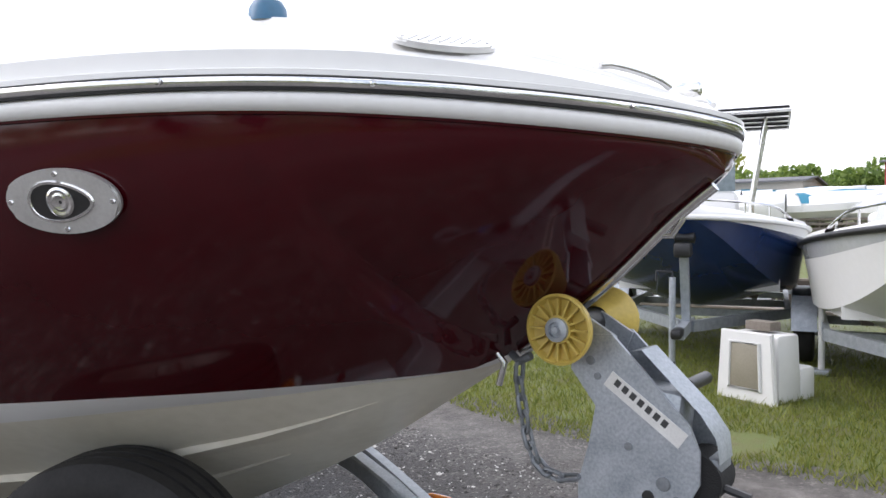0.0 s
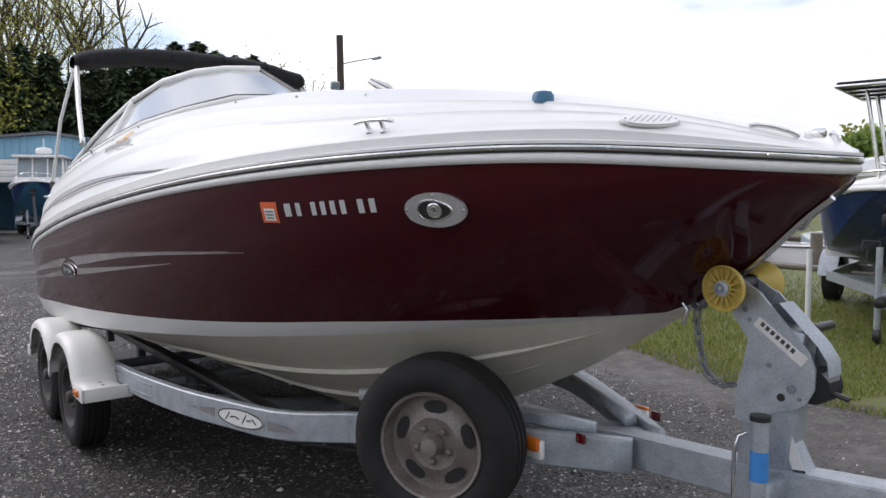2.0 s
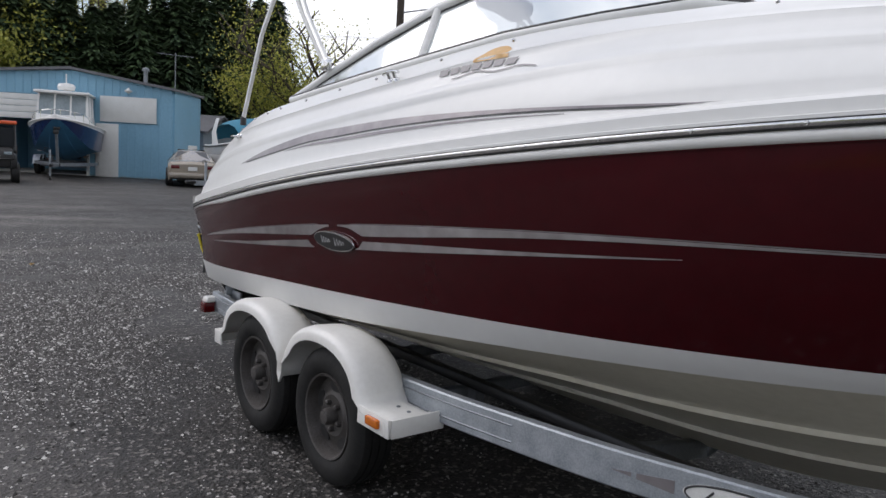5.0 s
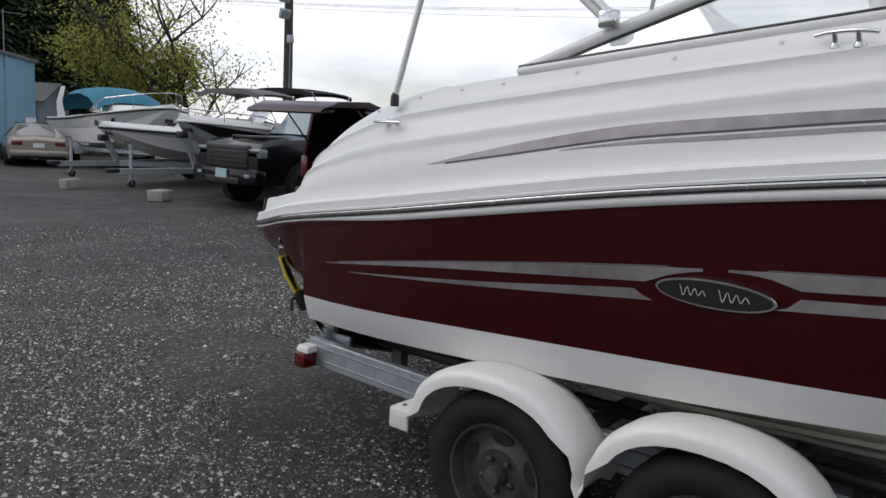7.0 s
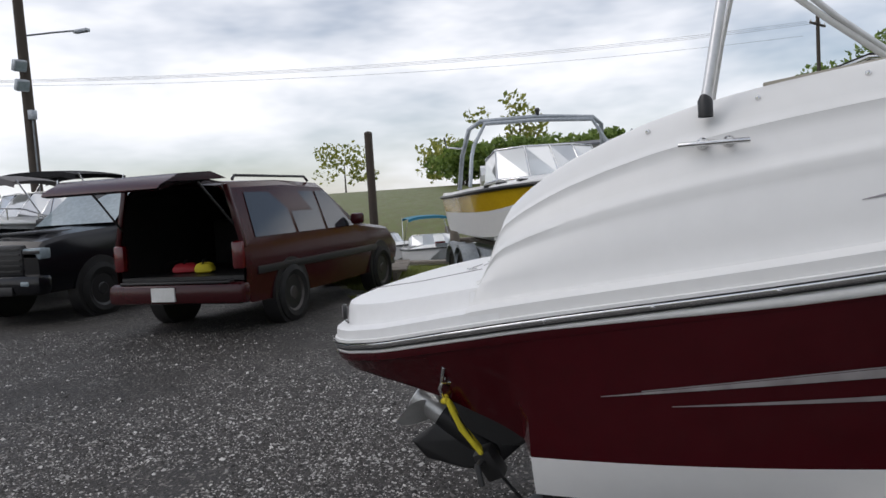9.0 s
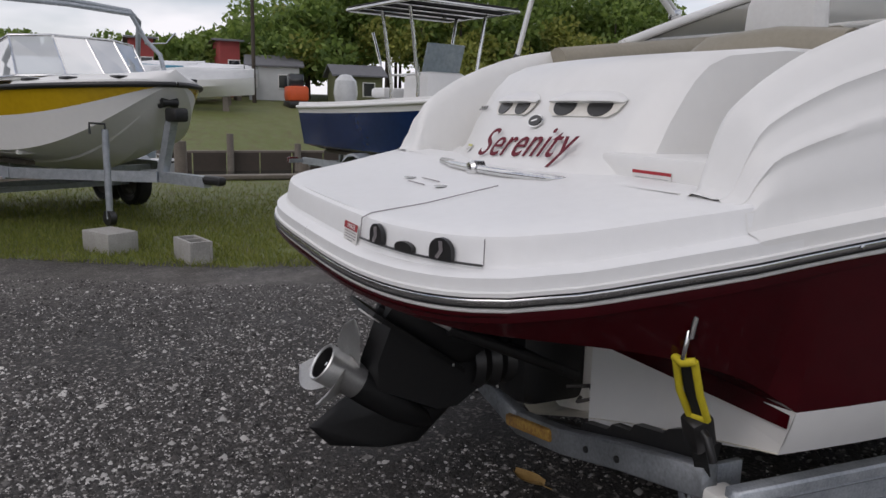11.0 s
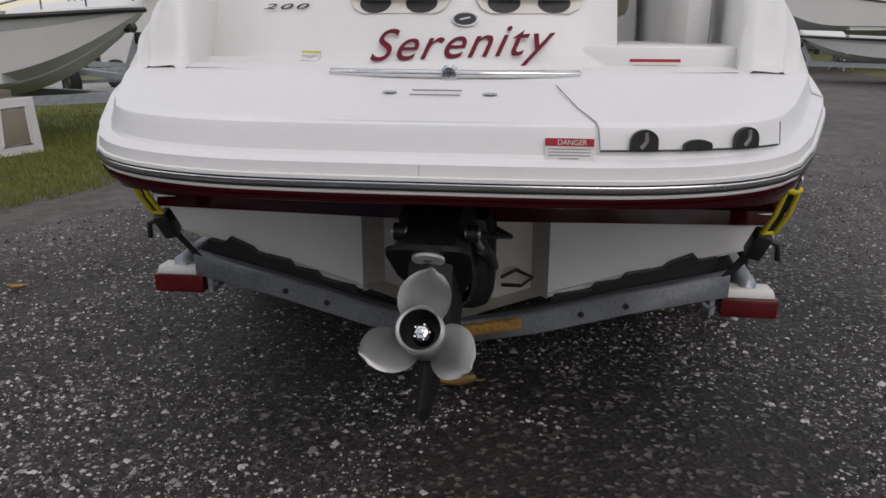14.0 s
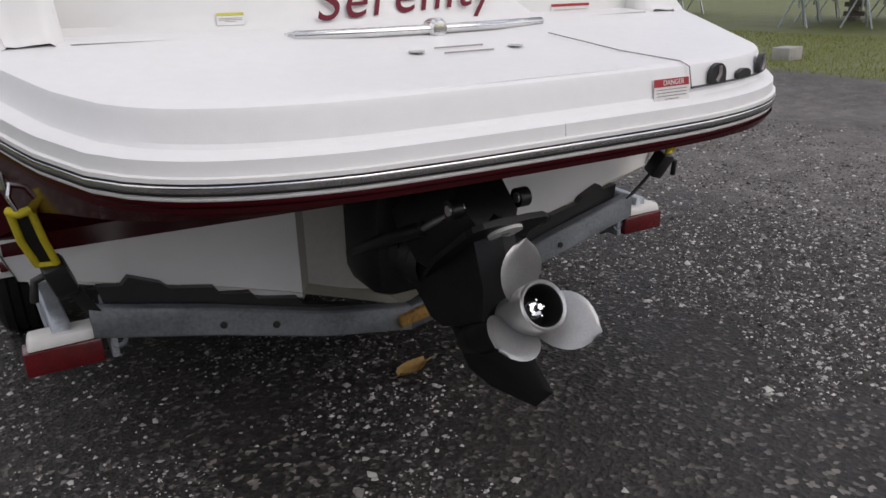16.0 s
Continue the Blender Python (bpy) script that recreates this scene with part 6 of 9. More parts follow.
def strap(side):
    t = thing("tie_down_strap", "yellow and black ratchet strap from the stern eye to the trailer", "strap", group="transom straps")
    eye = (side * 1.02, -0.11, 0.885)
    part("stern_eye", tube("stern_eye", [(side * 1.03, -0.09, 0.93), (side * 1.05, -0.125, 0.93), (side * 1.05, -0.13, 0.89), (side * 1.03, -0.10, 0.885)], 0.007, CHROME, 8), t, "steel stern eye")
    part("strap_hook", tube("strap_hook", [(side * 1.035, -0.125, 0.90), (side * 1.045, -0.14, 0.87), (side * 1.035, -0.135, 0.835), (side * 1.01, -0.125, 0.83)], 0.006, CHROME, 8), t)
    a, b = Vector((side * 1.03, -0.125, 0.835)), Vector((side * 1.0, -0.045, 0.68))
    d = (b - a).normalized()
    w = Vector((d.y, -d.x, 0)).normalized() * 0.024
    n = d.cross(w).normalized()
    for k, mat in ((-1, YELLOW_STRAP), (1, YELLOW_STRAP)):
        part("strap_edge", tube("strap_edge", [a + w * k * 0.9, a.lerp(b, 0.5) + w * k + n * 0.01, b + w * k * 0.9], 0.0085, mat, 8), t, "yellow strap webbing")
    part("strap_top", tube("strap_top", [a - w, a + n * 0.012, a + w], 0.010, YELLOW_STRAP, 8), t)
    part("strap_bottom", tube("strap_bottom", [b - w, b + w], 0.008, YELLOW_STRAP, 8), t)
    part("strap_core", mesh_of("strap_core", [a - w * 0.8, a + w * 0.8, b + w * 0.8, b - w * 0.8], [(0, 1, 2, 3)], BLACK_STRAP, False), t)
    c = Vector((side * 0.945, 0.02, 0.56))
    part("ratchet", box("ratchet", 0.055, 0.06, 0.10, BLACK, tuple(b.lerp(c, 0.35)), 0.012, turn=pose(0, 0, 0, 25, side * 15, 0)), t, "black ratchet buckle")
    part("ratchet_lever", tube("ratchet_lever", [b.lerp(c, 0.2), b.lerp(c, 0.3) + Vector((side * 0.05, -0.02, 0.0)), b.lerp(c, 0.5) + Vector((side * 0.07, -0.02, -0.03))], 0.010, BLACK, 8), t)
    end = Vector((side * 0.90, 0.09, 0.45))
    part("strap_tail", grid_mesh("strap_tail", [[tuple(p - w * 0.8 + n * 0.002), tuple(p + w * 0.8 + n * 0.002), tuple(p + w * 0.8 - n * 0.002), tuple(p - w * 0.8 - n * 0.002)] for p in (b, c, end)], BLACK_STRAP, close=True), t, "black strap tail")


for side in (1, -1):
    strap(side)

# ---- the yard round about: builders ----
rng = random.Random(11)
nrng = np.random.default_rng(5)


def heading(stern, bow):
    """The matrix that lays local y from stern to bow, and the length."""
    dx, dy = bow[0] - stern[0], bow[1] - stern[1]
    return pose(stern[0], stern[1], 0, 0, 0, math.degrees(math.atan2(dy, dx)) - 90), math.hypot(dx, dy)


def bar(name, a, b, w, h, mat):
    """A square beam between two points."""
    a, b = Vector(a), Vector(b)
    d = (b - a).normalized()
    s = d.cross(Vector((0, 0, 1)))
    s = s.normalized() if s.length > 1e-3 else Vector((1, 0, 0))
    u = s.cross(d)
    ring = [s * w / 2 + u * h / 2, -s * w / 2 + u * h / 2, -s * w / 2 - u * h / 2, s * w / 2 - u * h / 2]
    verts = [a + r for r in ring] + [b + r for r in ring]
    return mesh_of(name, verts, [(0, 1, 2, 3), (7, 6, 5, 4), (0, 4, 5, 1), (1, 5, 6, 2), (2, 6, 7, 3), (3, 7, 4, 0)], mat, False)


def soup(name, polys, mat):
    """Many loose pieces in one mesh: polys is an array (pieces, corners, 3)."""
    polys = np.asarray(polys, dtype=np.float32)
    n, k = polys.shape[0], polys.shape[1]
    me = bpy.data.meshes.new(name)
    me.vertices.add(n * k)
    me.vertices.foreach_set("co", polys.reshape(-1))
    me.loops.add(n * k)
    me.loops.foreach_set("vertex_index", np.arange(n * k, dtype=np.int32))
    me.polygons.add(n)
    me.polygons.foreach_set("loop_start", np.arange(0, n * k, k, dtype=np.int32))
    me.materials.append(mat)
    me.update()
    me.validate()
    return me


def leaf_cards(centres, size, flat=0.0):
    """Small four-cornered leaf clumps, each turned at random about its centre."""
    c = np.asarray(centres)
    n = len(c)
    a = nrng.normal(size=(n, 3))
    a[:, 2] *= 1 - flat
    a /= np.linalg.norm(a, axis=1)[:, None]
    b = np.cross(a, nrng.normal(size=(n, 3)))
    b /= np.linalg.norm(b, axis=1)[:, None]
    s = size * nrng.uniform(0.55, 1.3, (n, 1))
    return np.stack([c - a * s, c - b * s * 0.55 + a * s * 0.1, c + a * s, c + b * s * 0.55 + a * s * 0.2], axis=1)


class FarBoat:
    """A neighbouring boat: hull, deck and cockpit are lofted from length, beam and heights."""

    def __init__(self, name, label, stern, bow, beam, rail, keel, bow_up, top_mat, low_mat, stripe=None, cockpit=(0.05, 0.62), chine_f=0.36, category="motorboat", deck_mat=None, split=0.74, group=""):
        self.m, self.L = heading(stern, bow)
        self.B, self.rail, self.keel, self.up = beam, rail, keel, bow_up
        self.cf = chine_f
        self.root = thing(name, label, category, self.m, group)
        deck_mat = deck_mat or WHITE
        ss = list(np.linspace(0, 0.5, 5)) + list(1 - (1 - np.linspace(0, 1, 17)[1:]) ** 1.7 * 0.5)
        both = lambda pts: [(x, y, z) for x, y, z in pts] + [(-x, y, z) for x, y, z in pts[::-1]]
        low, top, band, deck, rub = [], [], [], [], []
        for s in ss:
            b, zr, zk = self.beam(s), self.rz(s), self.kz(s)
            y = s * self.L
            zc = lerp(zk, zr, self.cf * (1 - 0.25 * s))
            bc = b * (0.9 - 0.35 * max(0, s - 0.5) ** 1.2)
            zs = lerp(zc, zr, split)
            bs = lerp(bc, b, split ** 1.3)
            low.append([(-bc, y, zc), (-bc * 0.52, y, lerp(zk, zc, 0.55)), (-bc * 0.5, y, lerp(zk, zc, 0.46)), (0, y, zk), (bc * 0.5, y, lerp(zk, zc, 0.46)), (bc * 0.52, y, lerp(zk, zc, 0.55)), (bc, y, zc)])
            for side in (0, 1):
                g = 1 if side else -1
                if len(top) < 2:
                    top.append([])
                    band.append([])
                    rub.append([])
                top[side].append([(g * bc, y, zc), (g * lerp(bc, bs, 0.45), y, lerp(zc, zs, 0.5)), (g * bs, y, zs)])
                band[side].append([(g * bs, y, zs), (g * b, y, zr)])
                rub[side].append((g * (b + 0.01), y, zr))
            if s >= cockpit[1] - 1e-6 or s <= cockpit[0] + 1e-6:
                crown = 0.10 + 0.06 * (1 - s)
                deck.append([(-b + 0.012, y, zr + 0.01)] + [(b * q * 0.96, y, zr + 0.05 + crown * (1 - q * q)) for q in (-1, -0.6, 0, 0.6, 1)] + [(b - 0.012, y, zr + 0.01)])
        r = self.root
        part("hull_bottom", grid_mesh("hull_bottom", low, low_mat, sharp=25), r)
        part("transom", mesh_of("transom", [(-self.beam(0), 0, self.rail), (self.beam(0), 0, self.rail), (self.beam(0) * 0.9, 0, lerp(self.keel, self.rail, self.cf)), (0, 0, self.keel), (-self.beam(0) * 0.9, 0, lerp(self.keel, self.rail, self.cf))], [(0, 1, 2, 3, 4)], top_mat, False), r)
        for side in (0, 1):
            part("topside", grid_mesh("topside", top[side], top_mat), r)
            part("sheer_band", grid_mesh("sheer_band", band[side], stripe or top_mat), r)
            part("rub_rail", tube("rub_rail", rub[side], 0.028, BLACK if top_mat in (WHITE, GREY_GEL) else WHITE, 8), r)
        fore = [d for d in deck if d[0][1] >= cockpit[1] * self.L - 1e-3]
        part("foredeck", grid_mesh("foredeck", fore, deck_mat), r, "white foredeck")
        a, z = cockpit
        cy = [a * self.L + (z - a) * self.L * i / 8 for i in range(9)]
        floor = max(self.keel + 0.25, self.rail - 0.75)
        for g in (1, -1):
            part("coaming", grid_mesh("coaming", [[(g * (self.beam(y / self.L) - 0.012), y, self.rz(y / self.L) + 0.01), (g * (self.beam(y / self.L) - 0.03), y, self.rz(y / self.L) + 0.07), (g * (self.beam(y / self.L) - 0.17), y, self.rz(y / self.L) + 0.08), (g * (self.beam(y / self.L) - 0.20), y, floor)] for y in cy], deck_mat), r, "white moulded coaming")
        part("cockpit_floor", mesh_of("cockpit_floor", [(-self.beam(a) + 0.2, cy[0], floor), (self.beam(a) - 0.2, cy[0], floor), (self.beam(z) - 0.2, cy[-1], floor), (-self.beam(z) + 0.2, cy[-1], floor)], [(0, 1, 2, 3)], NONSKID, False), r)
        part("stern_deck", box("stern_deck", 2 * self.beam(0) - 0.03, a * self.L + 0.1, 0.1, deck_mat, (0, a * self.L / 2 + 0.03, self.rail + 0.03), 0.03), r)
        part("bulkhead", box("bulkhead", 2 * self.beam(z) - 0.3, 0.05, self.rz(z) - floor + 0.08, deck_mat, (0, z * self.L - 0.02, (floor + self.rz(z) + 0.08) / 2)), r)
        self.floor = floor

    def beam(self, s):
        q = max(0.0, (s - 0.42) / 0.58)
        return self.B / 2 * max(0.0, 1 - q ** 2.5) ** 0.62 * (0.93 + 0.07 * min(1, s / 0.4))

    def rz(self, s):
        return self.rail + self.up * s ** 1.8

    def kz(self, s):
        q = max(0.0, (s - 0.55) / 0.45)
        return lerp(self.keel, self.rz(s), q ** 2.4)

    def windscreen(self, s, h, w=0.8, rake=0.5, frame=CHROME):
        y, b, z = s * self.L, self.beam(s) * w, self.rz(s) + 0.12
        ws = part("windscreen", tube("windscreen", [(-b, y - 0.9, z - 0.03 + h * 0.75), (-b * 0.92, y - 0.35 - rake * 0.4, z + h * 0.95), (-b * 0.45, y - rake * 0.7, z + h), (0, y - rake * 0.62, z + h), (b * 0.45, y - rake * 0.7, z + h), (b * 0.92, y - 0.35 - rake * 0.4, z + h * 0.95), (b, y - 0.9, z - 0.03 + h * 0.75)], 0.018, frame, 8), self.root, "framed boat windscreen")
        foot = [(-b * 1.04, y - 0.9, z - 0.03), (-b, y - 0.3, z), (-b * 0.5, y - 0.02, z + 0.02), (0, y + 0.06, z + 0.03), (b * 0.5, y - 0.02, z + 0.02), (b, y - 0.3, z), (b * 1.04, y - 0.9, z - 0.03)]
        head = [(-b, y - 0.9, z - 0.03 + h * 0.75), (-b * 0.92, y - 0.35 - rake * 0.4, z + h * 0.95), (-b * 0.45, y - rake * 0.7, z + h), (0, y - rake * 0.62, z + h), (b * 0.45, y - rake * 0.7, z + h), (b * 0.92, y - 0.35 - rake * 0.4, z + h * 0.95), (b, y - 0.9, z - 0.03 + h * 0.75)]
        for i in range(6):
            part("pane", mesh_of("pane", [foot[i], foot[i + 1], head[i + 1], head[i]], [(0, 1, 2, 3)], SCREEN, False), ws)
            part("mullion", tube("mullion", [foot[i], head[i]], 0.013, frame, 6), ws)
        part("sill", tube("sill", foot, 0.02, frame, 8), ws)

    def outboard(self, n=1, mat=BLACK):
        for i in range(n):
            x = (i - (n - 1) / 2) * 0.7
            ob = part("outboard_motor", lathe("outboard_motor", [(-0.3, 0.02), (-0.28, 0.17), (0, 0.22), (0.22, 0.19), (0.32, 0.1), (0.34, 0.01)], mat, 16, "z", (x, -0.32, self.rail + 0.25)), self.root, "outboard motor cowl")
            part("motor_leg", box("motor_leg", 0.14, 0.3, 0.95, mat, (x, -0.3, self.rail - 0.5), 0.04), ob)
            part("motor_bracket", box("motor_bracket", 0.24, 0.25, 0.3, BLACK, (x, -0.12, self.rail - 0.12), 0.03), ob)
            part("motor_torpedo", lathe("motor_torpedo", [(-0.25, 0.01), (-0.15, 0.06), (0.15, 0.06), (0.3, 0.01)], mat, 12, "y", (x, -0.35, self.rail - 1.0)), ob)

    def ttop(self, s, z, w, length, canvas=CANVAS, frame=CHROME, lean=0.25):
        y, f = s * self.L, self.floor
        top = part("t_top", box("t_top", w, length, 0.05, canvas, (0, y, z), 0.02), self.root, "hard top on a pipe frame")
        ring = [(w / 2, y - length / 2, z - 0.03), (w / 2, y + length / 2, z - 0.03), (-w / 2, y + length / 2, z - 0.03), (-w / 2, y - length / 2, z - 0.03)]
        part("top_rim", tube("top_rim", ring, 0.025, frame, 8, True), top)
        for i in range(1, 4):
            q = y - length / 2 + length * i / 4
            part("top_batten", tube("top_batten", [(-w / 2, q, z - 0.04), (w / 2, q, z - 0.04)], 0.018, frame, 6), top)
        for g in (1, -1):
            for a, b in ((-0.35, -0.30), (0.35, 0.42)):
                part("top_leg", tube("top_leg", [(g * 0.55, y + a + lean * 0.4, f), (g * 0.52, y + a + lean * 0.2, f + 1.0), (g * w * 0.36, y + b, z - 0.05)], 0.026, frame, 8), top)
            part("top_stay", tube("top_stay", [(g * 0.53, y - 0.25, f + 1.1), (g * 0.53, y + 0.45, f + 1.1)], 0.018, frame, 6), top)
        return top

    def console(self, s, w=0.85, h=1.15):
        y, f = s * self.L, self.floor
        c = part("helm_console", box("helm_console", w, 0.75, h, WHITE, (0, y, f + h / 2), 0.08, taper=0.85), self.root, "white helm console")
        part("console_screen", box("console_screen", w * 0.8, 0.02, 0.42, SOFT_GLASS, (0, y + 0.2, f + h + 0.2), 0.005, turn=pose(0, 0, 0, -18)), c)
        part("wheel", lathe("wheel", [(-0.012, 0.17), (0, 0.185), (0.012, 0.17), (0, 0.155), (-0.012, 0.17)], BLACK, 20, "y", (0, y - 0.38, f + h * 0.8)), c)
        seat = part("leaning_post", box("leaning_post", w, 0.4, 0.16, NONSKID, (0, y - 0.95, f + 0.85), 0.05), self.root, "white leaning post seat")
        for g in (1, -1):
            part("seat_leg", tube("seat_leg", [(g * w * 0.4, y - 0.95, f), (g * w * 0.4, y - 0.95, f + 0.8)], 0.022, CHROME, 8), seat)

    def bow_rail(self, s0, h=0.35, gap=0.08):
        ss = [s0 + (0.985 - s0) * i / 7 for i in range(8)]
        line = [(max(0.0, self.beam(s) - gap), s * self.L, self.rz(s) + h * min(1, (s - s0) / 0.12 + 0.25) + 0.05) for s in ss]
        pts = line + [(-x, y, z) for x, y, z in line[::-1]]
        r = part("bow_rail", tube("bow_rail", pts, 0.014, CHROME, 6), self.root, "polished bow rail")
        for x, y, z in line[1::2]:
            for g in (1, -1):
                part("stanchion", tube("stanchion", [(g * x, y, self.rz(y / self.L) + 0.03), (g * x, y, z)], 0.011, CHROME, 6), r)

    def bimini(self, s0, s1, z, w, canvas, arch=0.1):
        y0, y1 = s0 * self.L, s1 * self.L
        c = part("bimini_top", grid_mesh("bimini_top", [[(w / 2 * q, lerp(y0, y1, u), z + arch * (1 - abs(q) ** 3) - 0.25 * arch * (2 * u - 1) ** 2 - e) for q in np.linspace(-1, 1, 9)] for u, e in ((0, 0.1), (0, 0), (0.33, 0), (0.66, 0), (1, 0), (1, 0.1))], canvas), self.root, "canvas bimini top")
        for g in (1, -1):
            for u in (0.05, 0.95):
                ym = lerp(y0, y1, 0.5)
                part("bimini_pole", tube("bimini_pole", [(g * (self.beam(0.3) - 0.1), ym, self.rail + 0.08), (g * w / 2, lerp(y0, y1, u), z)], 0.013, CHROME, 6), c)

    def trailer(self, wheels=(0.28,), tandem=0.82, rail_z=0.5, tongue=1.0, jack=True, mat=GALV, fender=GALV, block=None, label="galvanised boat trailer under a stored boat", jack_at=None):
        t = thing("trailer", label, "trailer", self.m)
        L, w = self.L, self.B * 0.40
        ty = L + tongue
        for g in (1, -1):
            part("side_rail", bar("side_rail", (g * w, -0.1, rail_z), (g * w, 0.62 * L, rail_z), 0.06, 0.11, mat), t)
            part("side_rail", bar("side_rail", (g * w, 0.62 * L, rail_z), (g * 0.05, 0.93 * L, rail_z), 0.06, 0.11, mat), t)
            part("bunk", bar("bunk", (g * w * 0.6, 0.02, self.keel + 0.12), (g * w * 0.6, 0.55 * L, self.keel + 0.12), 0.1, 0.05, DOCK_WOOD), t, "carpeted timber bunk")
            for q in (0.1, 0.45):
                part("bunk_post", bar("bunk_post", (g * w * 0.6, q * L, rail_z), (g * w * 0.6, q * L, self.keel + 0.1), 0.06, 0.06, mat), t)
            lamp = part("tail_lamp", box("tail_lamp", 0.18, 0.05, 0.09, RED_LENS, (g * (w + 0.2), -0.13, rail_z + 0.02), 0.01), t, "red tail lamp")
            part("lamp_arm", bar("lamp_arm", (g * w, -0.08, rail_z), (g * (w + 0.28), -0.08, rail_z), 0.04, 0.06, mat), lamp)
        part("tongue", bar("tongue", (0, 0.86 * L, rail_z), (0, ty, rail_z), 0.09, 0.11, mat), t)
        part("coupler", box("coupler", 0.1, 0.28, 0.09, BLACK, (0, ty + 0.1, rail_z + 0.02), 0.03), t)
        for q in (0.02, 0.3, 0.58):
            part("cross_member", bar("cross_member", (-w, q * L, rail_z - 0.04), (w, q * L, rail_z - 0.04), 0.07, 0.09, mat), t)
        post = part("winch_post", bar("winch_post", (0, 0.93 * L, rail_z), (0, 0.985 * L, self.kz(0.94) + 0.05), 0.08, 0.1, mat), t)
        part("winch", box("winch", 0.16, 0.2, 0.14, BLACK, (0, 0.985 * L + 0.05, self.kz(0.94)), 0.03), post)
        part("bow_stop", lathe("bow_stop", [(-0.1, 0.02), (-0.09, 0.06), (0, 0.04), (0.09, 0.06), (0.1, 0.02)], BLACK, 12, "x", (0, 0.965 * L, self.kz(0.94) + 0.12)), post)
        for q in wheels:
            wy = q * L
            part("axle", bar("axle", (-w - 0.1, wy, 0.32), (w + 0.1, wy, 0.32), 0.06, 0.06, mat), t)
            for g in (1, -1):
                part("spring_hanger", bar("spring_hanger", (g * w, wy, 0.3), (g * w, wy, rail_z), 0.05, 0.12, mat), t)
                wheel(t, (g * (w + 0.18), wy, 0.32), 0.32, 0.2)
                arc = [(math.cos(a), math.sin(a)) for a in np.linspace(0.12, math.pi - 0.12, 9)]
                part("fender", grid_mesh("fender", [[(g * (w + 0.18) - 0.12, wy + 0.40 * c, 0.33 + 0.38 * s2), (g * (w + 0.18) + 0.12, wy + 0.40 * c, 0.33 + 0.38 * s2), (g * (w + 0.18) + g * 0.125, wy + 0.38 * c, 0.33 + 0.34 * s2)] for c, s2 in arc], fender), t)
        if jack:
            foot = 0.2 if block else 0.02
            jx, jy = jack_at or (0.1, ty - 0.35)
            j = part("tongue_jack", tube("tongue_jack", [(jx, jy, foot + 0.05), (jx, jy, rail_z + 0.5)], 0.032, GALV, 10), t, "galvanised tongue jack")
            part("jack_crank", tube("jack_crank", [(jx, jy, rail_z + 0.5), (jx, jy, rail_z + 0.55), (jx + 0.15, jy, rail_z + 0.56), (jx + 0.15, jy, rail_z + 0.46)], 0.012, BLACK, 6), j)
            part("jack_wheel", lathe("jack_wheel", [(-0.03, 0.02), (-0.03, 0.075), (0.03, 0.075), (0.03, 0.02)], BLACK, 14, "x", (jx, jy, foot + 0.06)), j)
        return t


def wheel(owner, at, radius, width, rim_mat=None, name="wheel"):
    h = width / 2
    w = part(name, lathe("tyre", [(-h * 0.8, radius * 0.62), (-h, radius * 0.8), (-h * 0.8, radius * 0.97), (-h * 0.4, radius), (h * 0.4, radius), (h * 0.8, radius * 0.97), (h, radius * 0.8), (h * 0.8, radius * 0.62)], RUBBER, 24, "x", at), owner)
    part("rim", lathe("rim", [(-h * 0.7, 0.001), (-h * 0.72, radius * 0.2), (-h * 0.45, radius * 0.3), (-h * 0.5, radius * 0.5), (-h * 0.82, radius * 0.63), (h * 0.82, radius * 0.63), (h * 0.5, radius * 0.5), (h * 0.45, radius * 0.3), (h * 0.72, radius * 0.2), (h * 0.7, 0.001)], rim_mat or RIM, 20, "x", at), w)
    for k in range(5):
        a = 2 * math.pi * k / 5
        # black disc paints the dark of an open hole
        part("rim_hole", lathe("rim_hole", [(-h * 0.56, 0.001), (-h * 0.56, radius * 0.07), (h * 0.56, radius * 0.07), (h * 0.56, 0.001)], BLACK, 8, "x", (at[0], at[1] + radius * 0.4 * math.cos(a), at[2] + radius * 0.4 * math.sin(a))), w)
    return w


def car_ring(y, w, wt, zl, zb, zt):
    """One cross section of a car body."""
    if zt <= zb + 0.08:
        return [(-w * 0.96, y, zl), (-w, y, lerp(zl, zt, 0.35)), (-w, y, lerp(zl, zt, 0.7)), (-w * 0.97, y, zt - 0.05), (-w * 0.9, y, zt), (0, y, zt + 0.035), (w * 0.9, y, zt), (w * 0.97, y, zt - 0.05), (w, y, lerp(zl, zt, 0.7)), (w, y, lerp(zl, zt, 0.35)), (w * 0.96, y, zl)]
    return [(-w * 0.96, y, zl), (-w, y, lerp(zl, zb, 0.45)), (-w, y, zb), (-wt, y, zt - 0.07), (-wt + 0.09, y, zt), (0, y, zt + 0.03), (wt - 0.09, y, zt), (wt, y, zt - 0.07), (w, y, zb), (w, y, lerp(zl, zb, 0.45)), (w * 0.96, y, zl)]


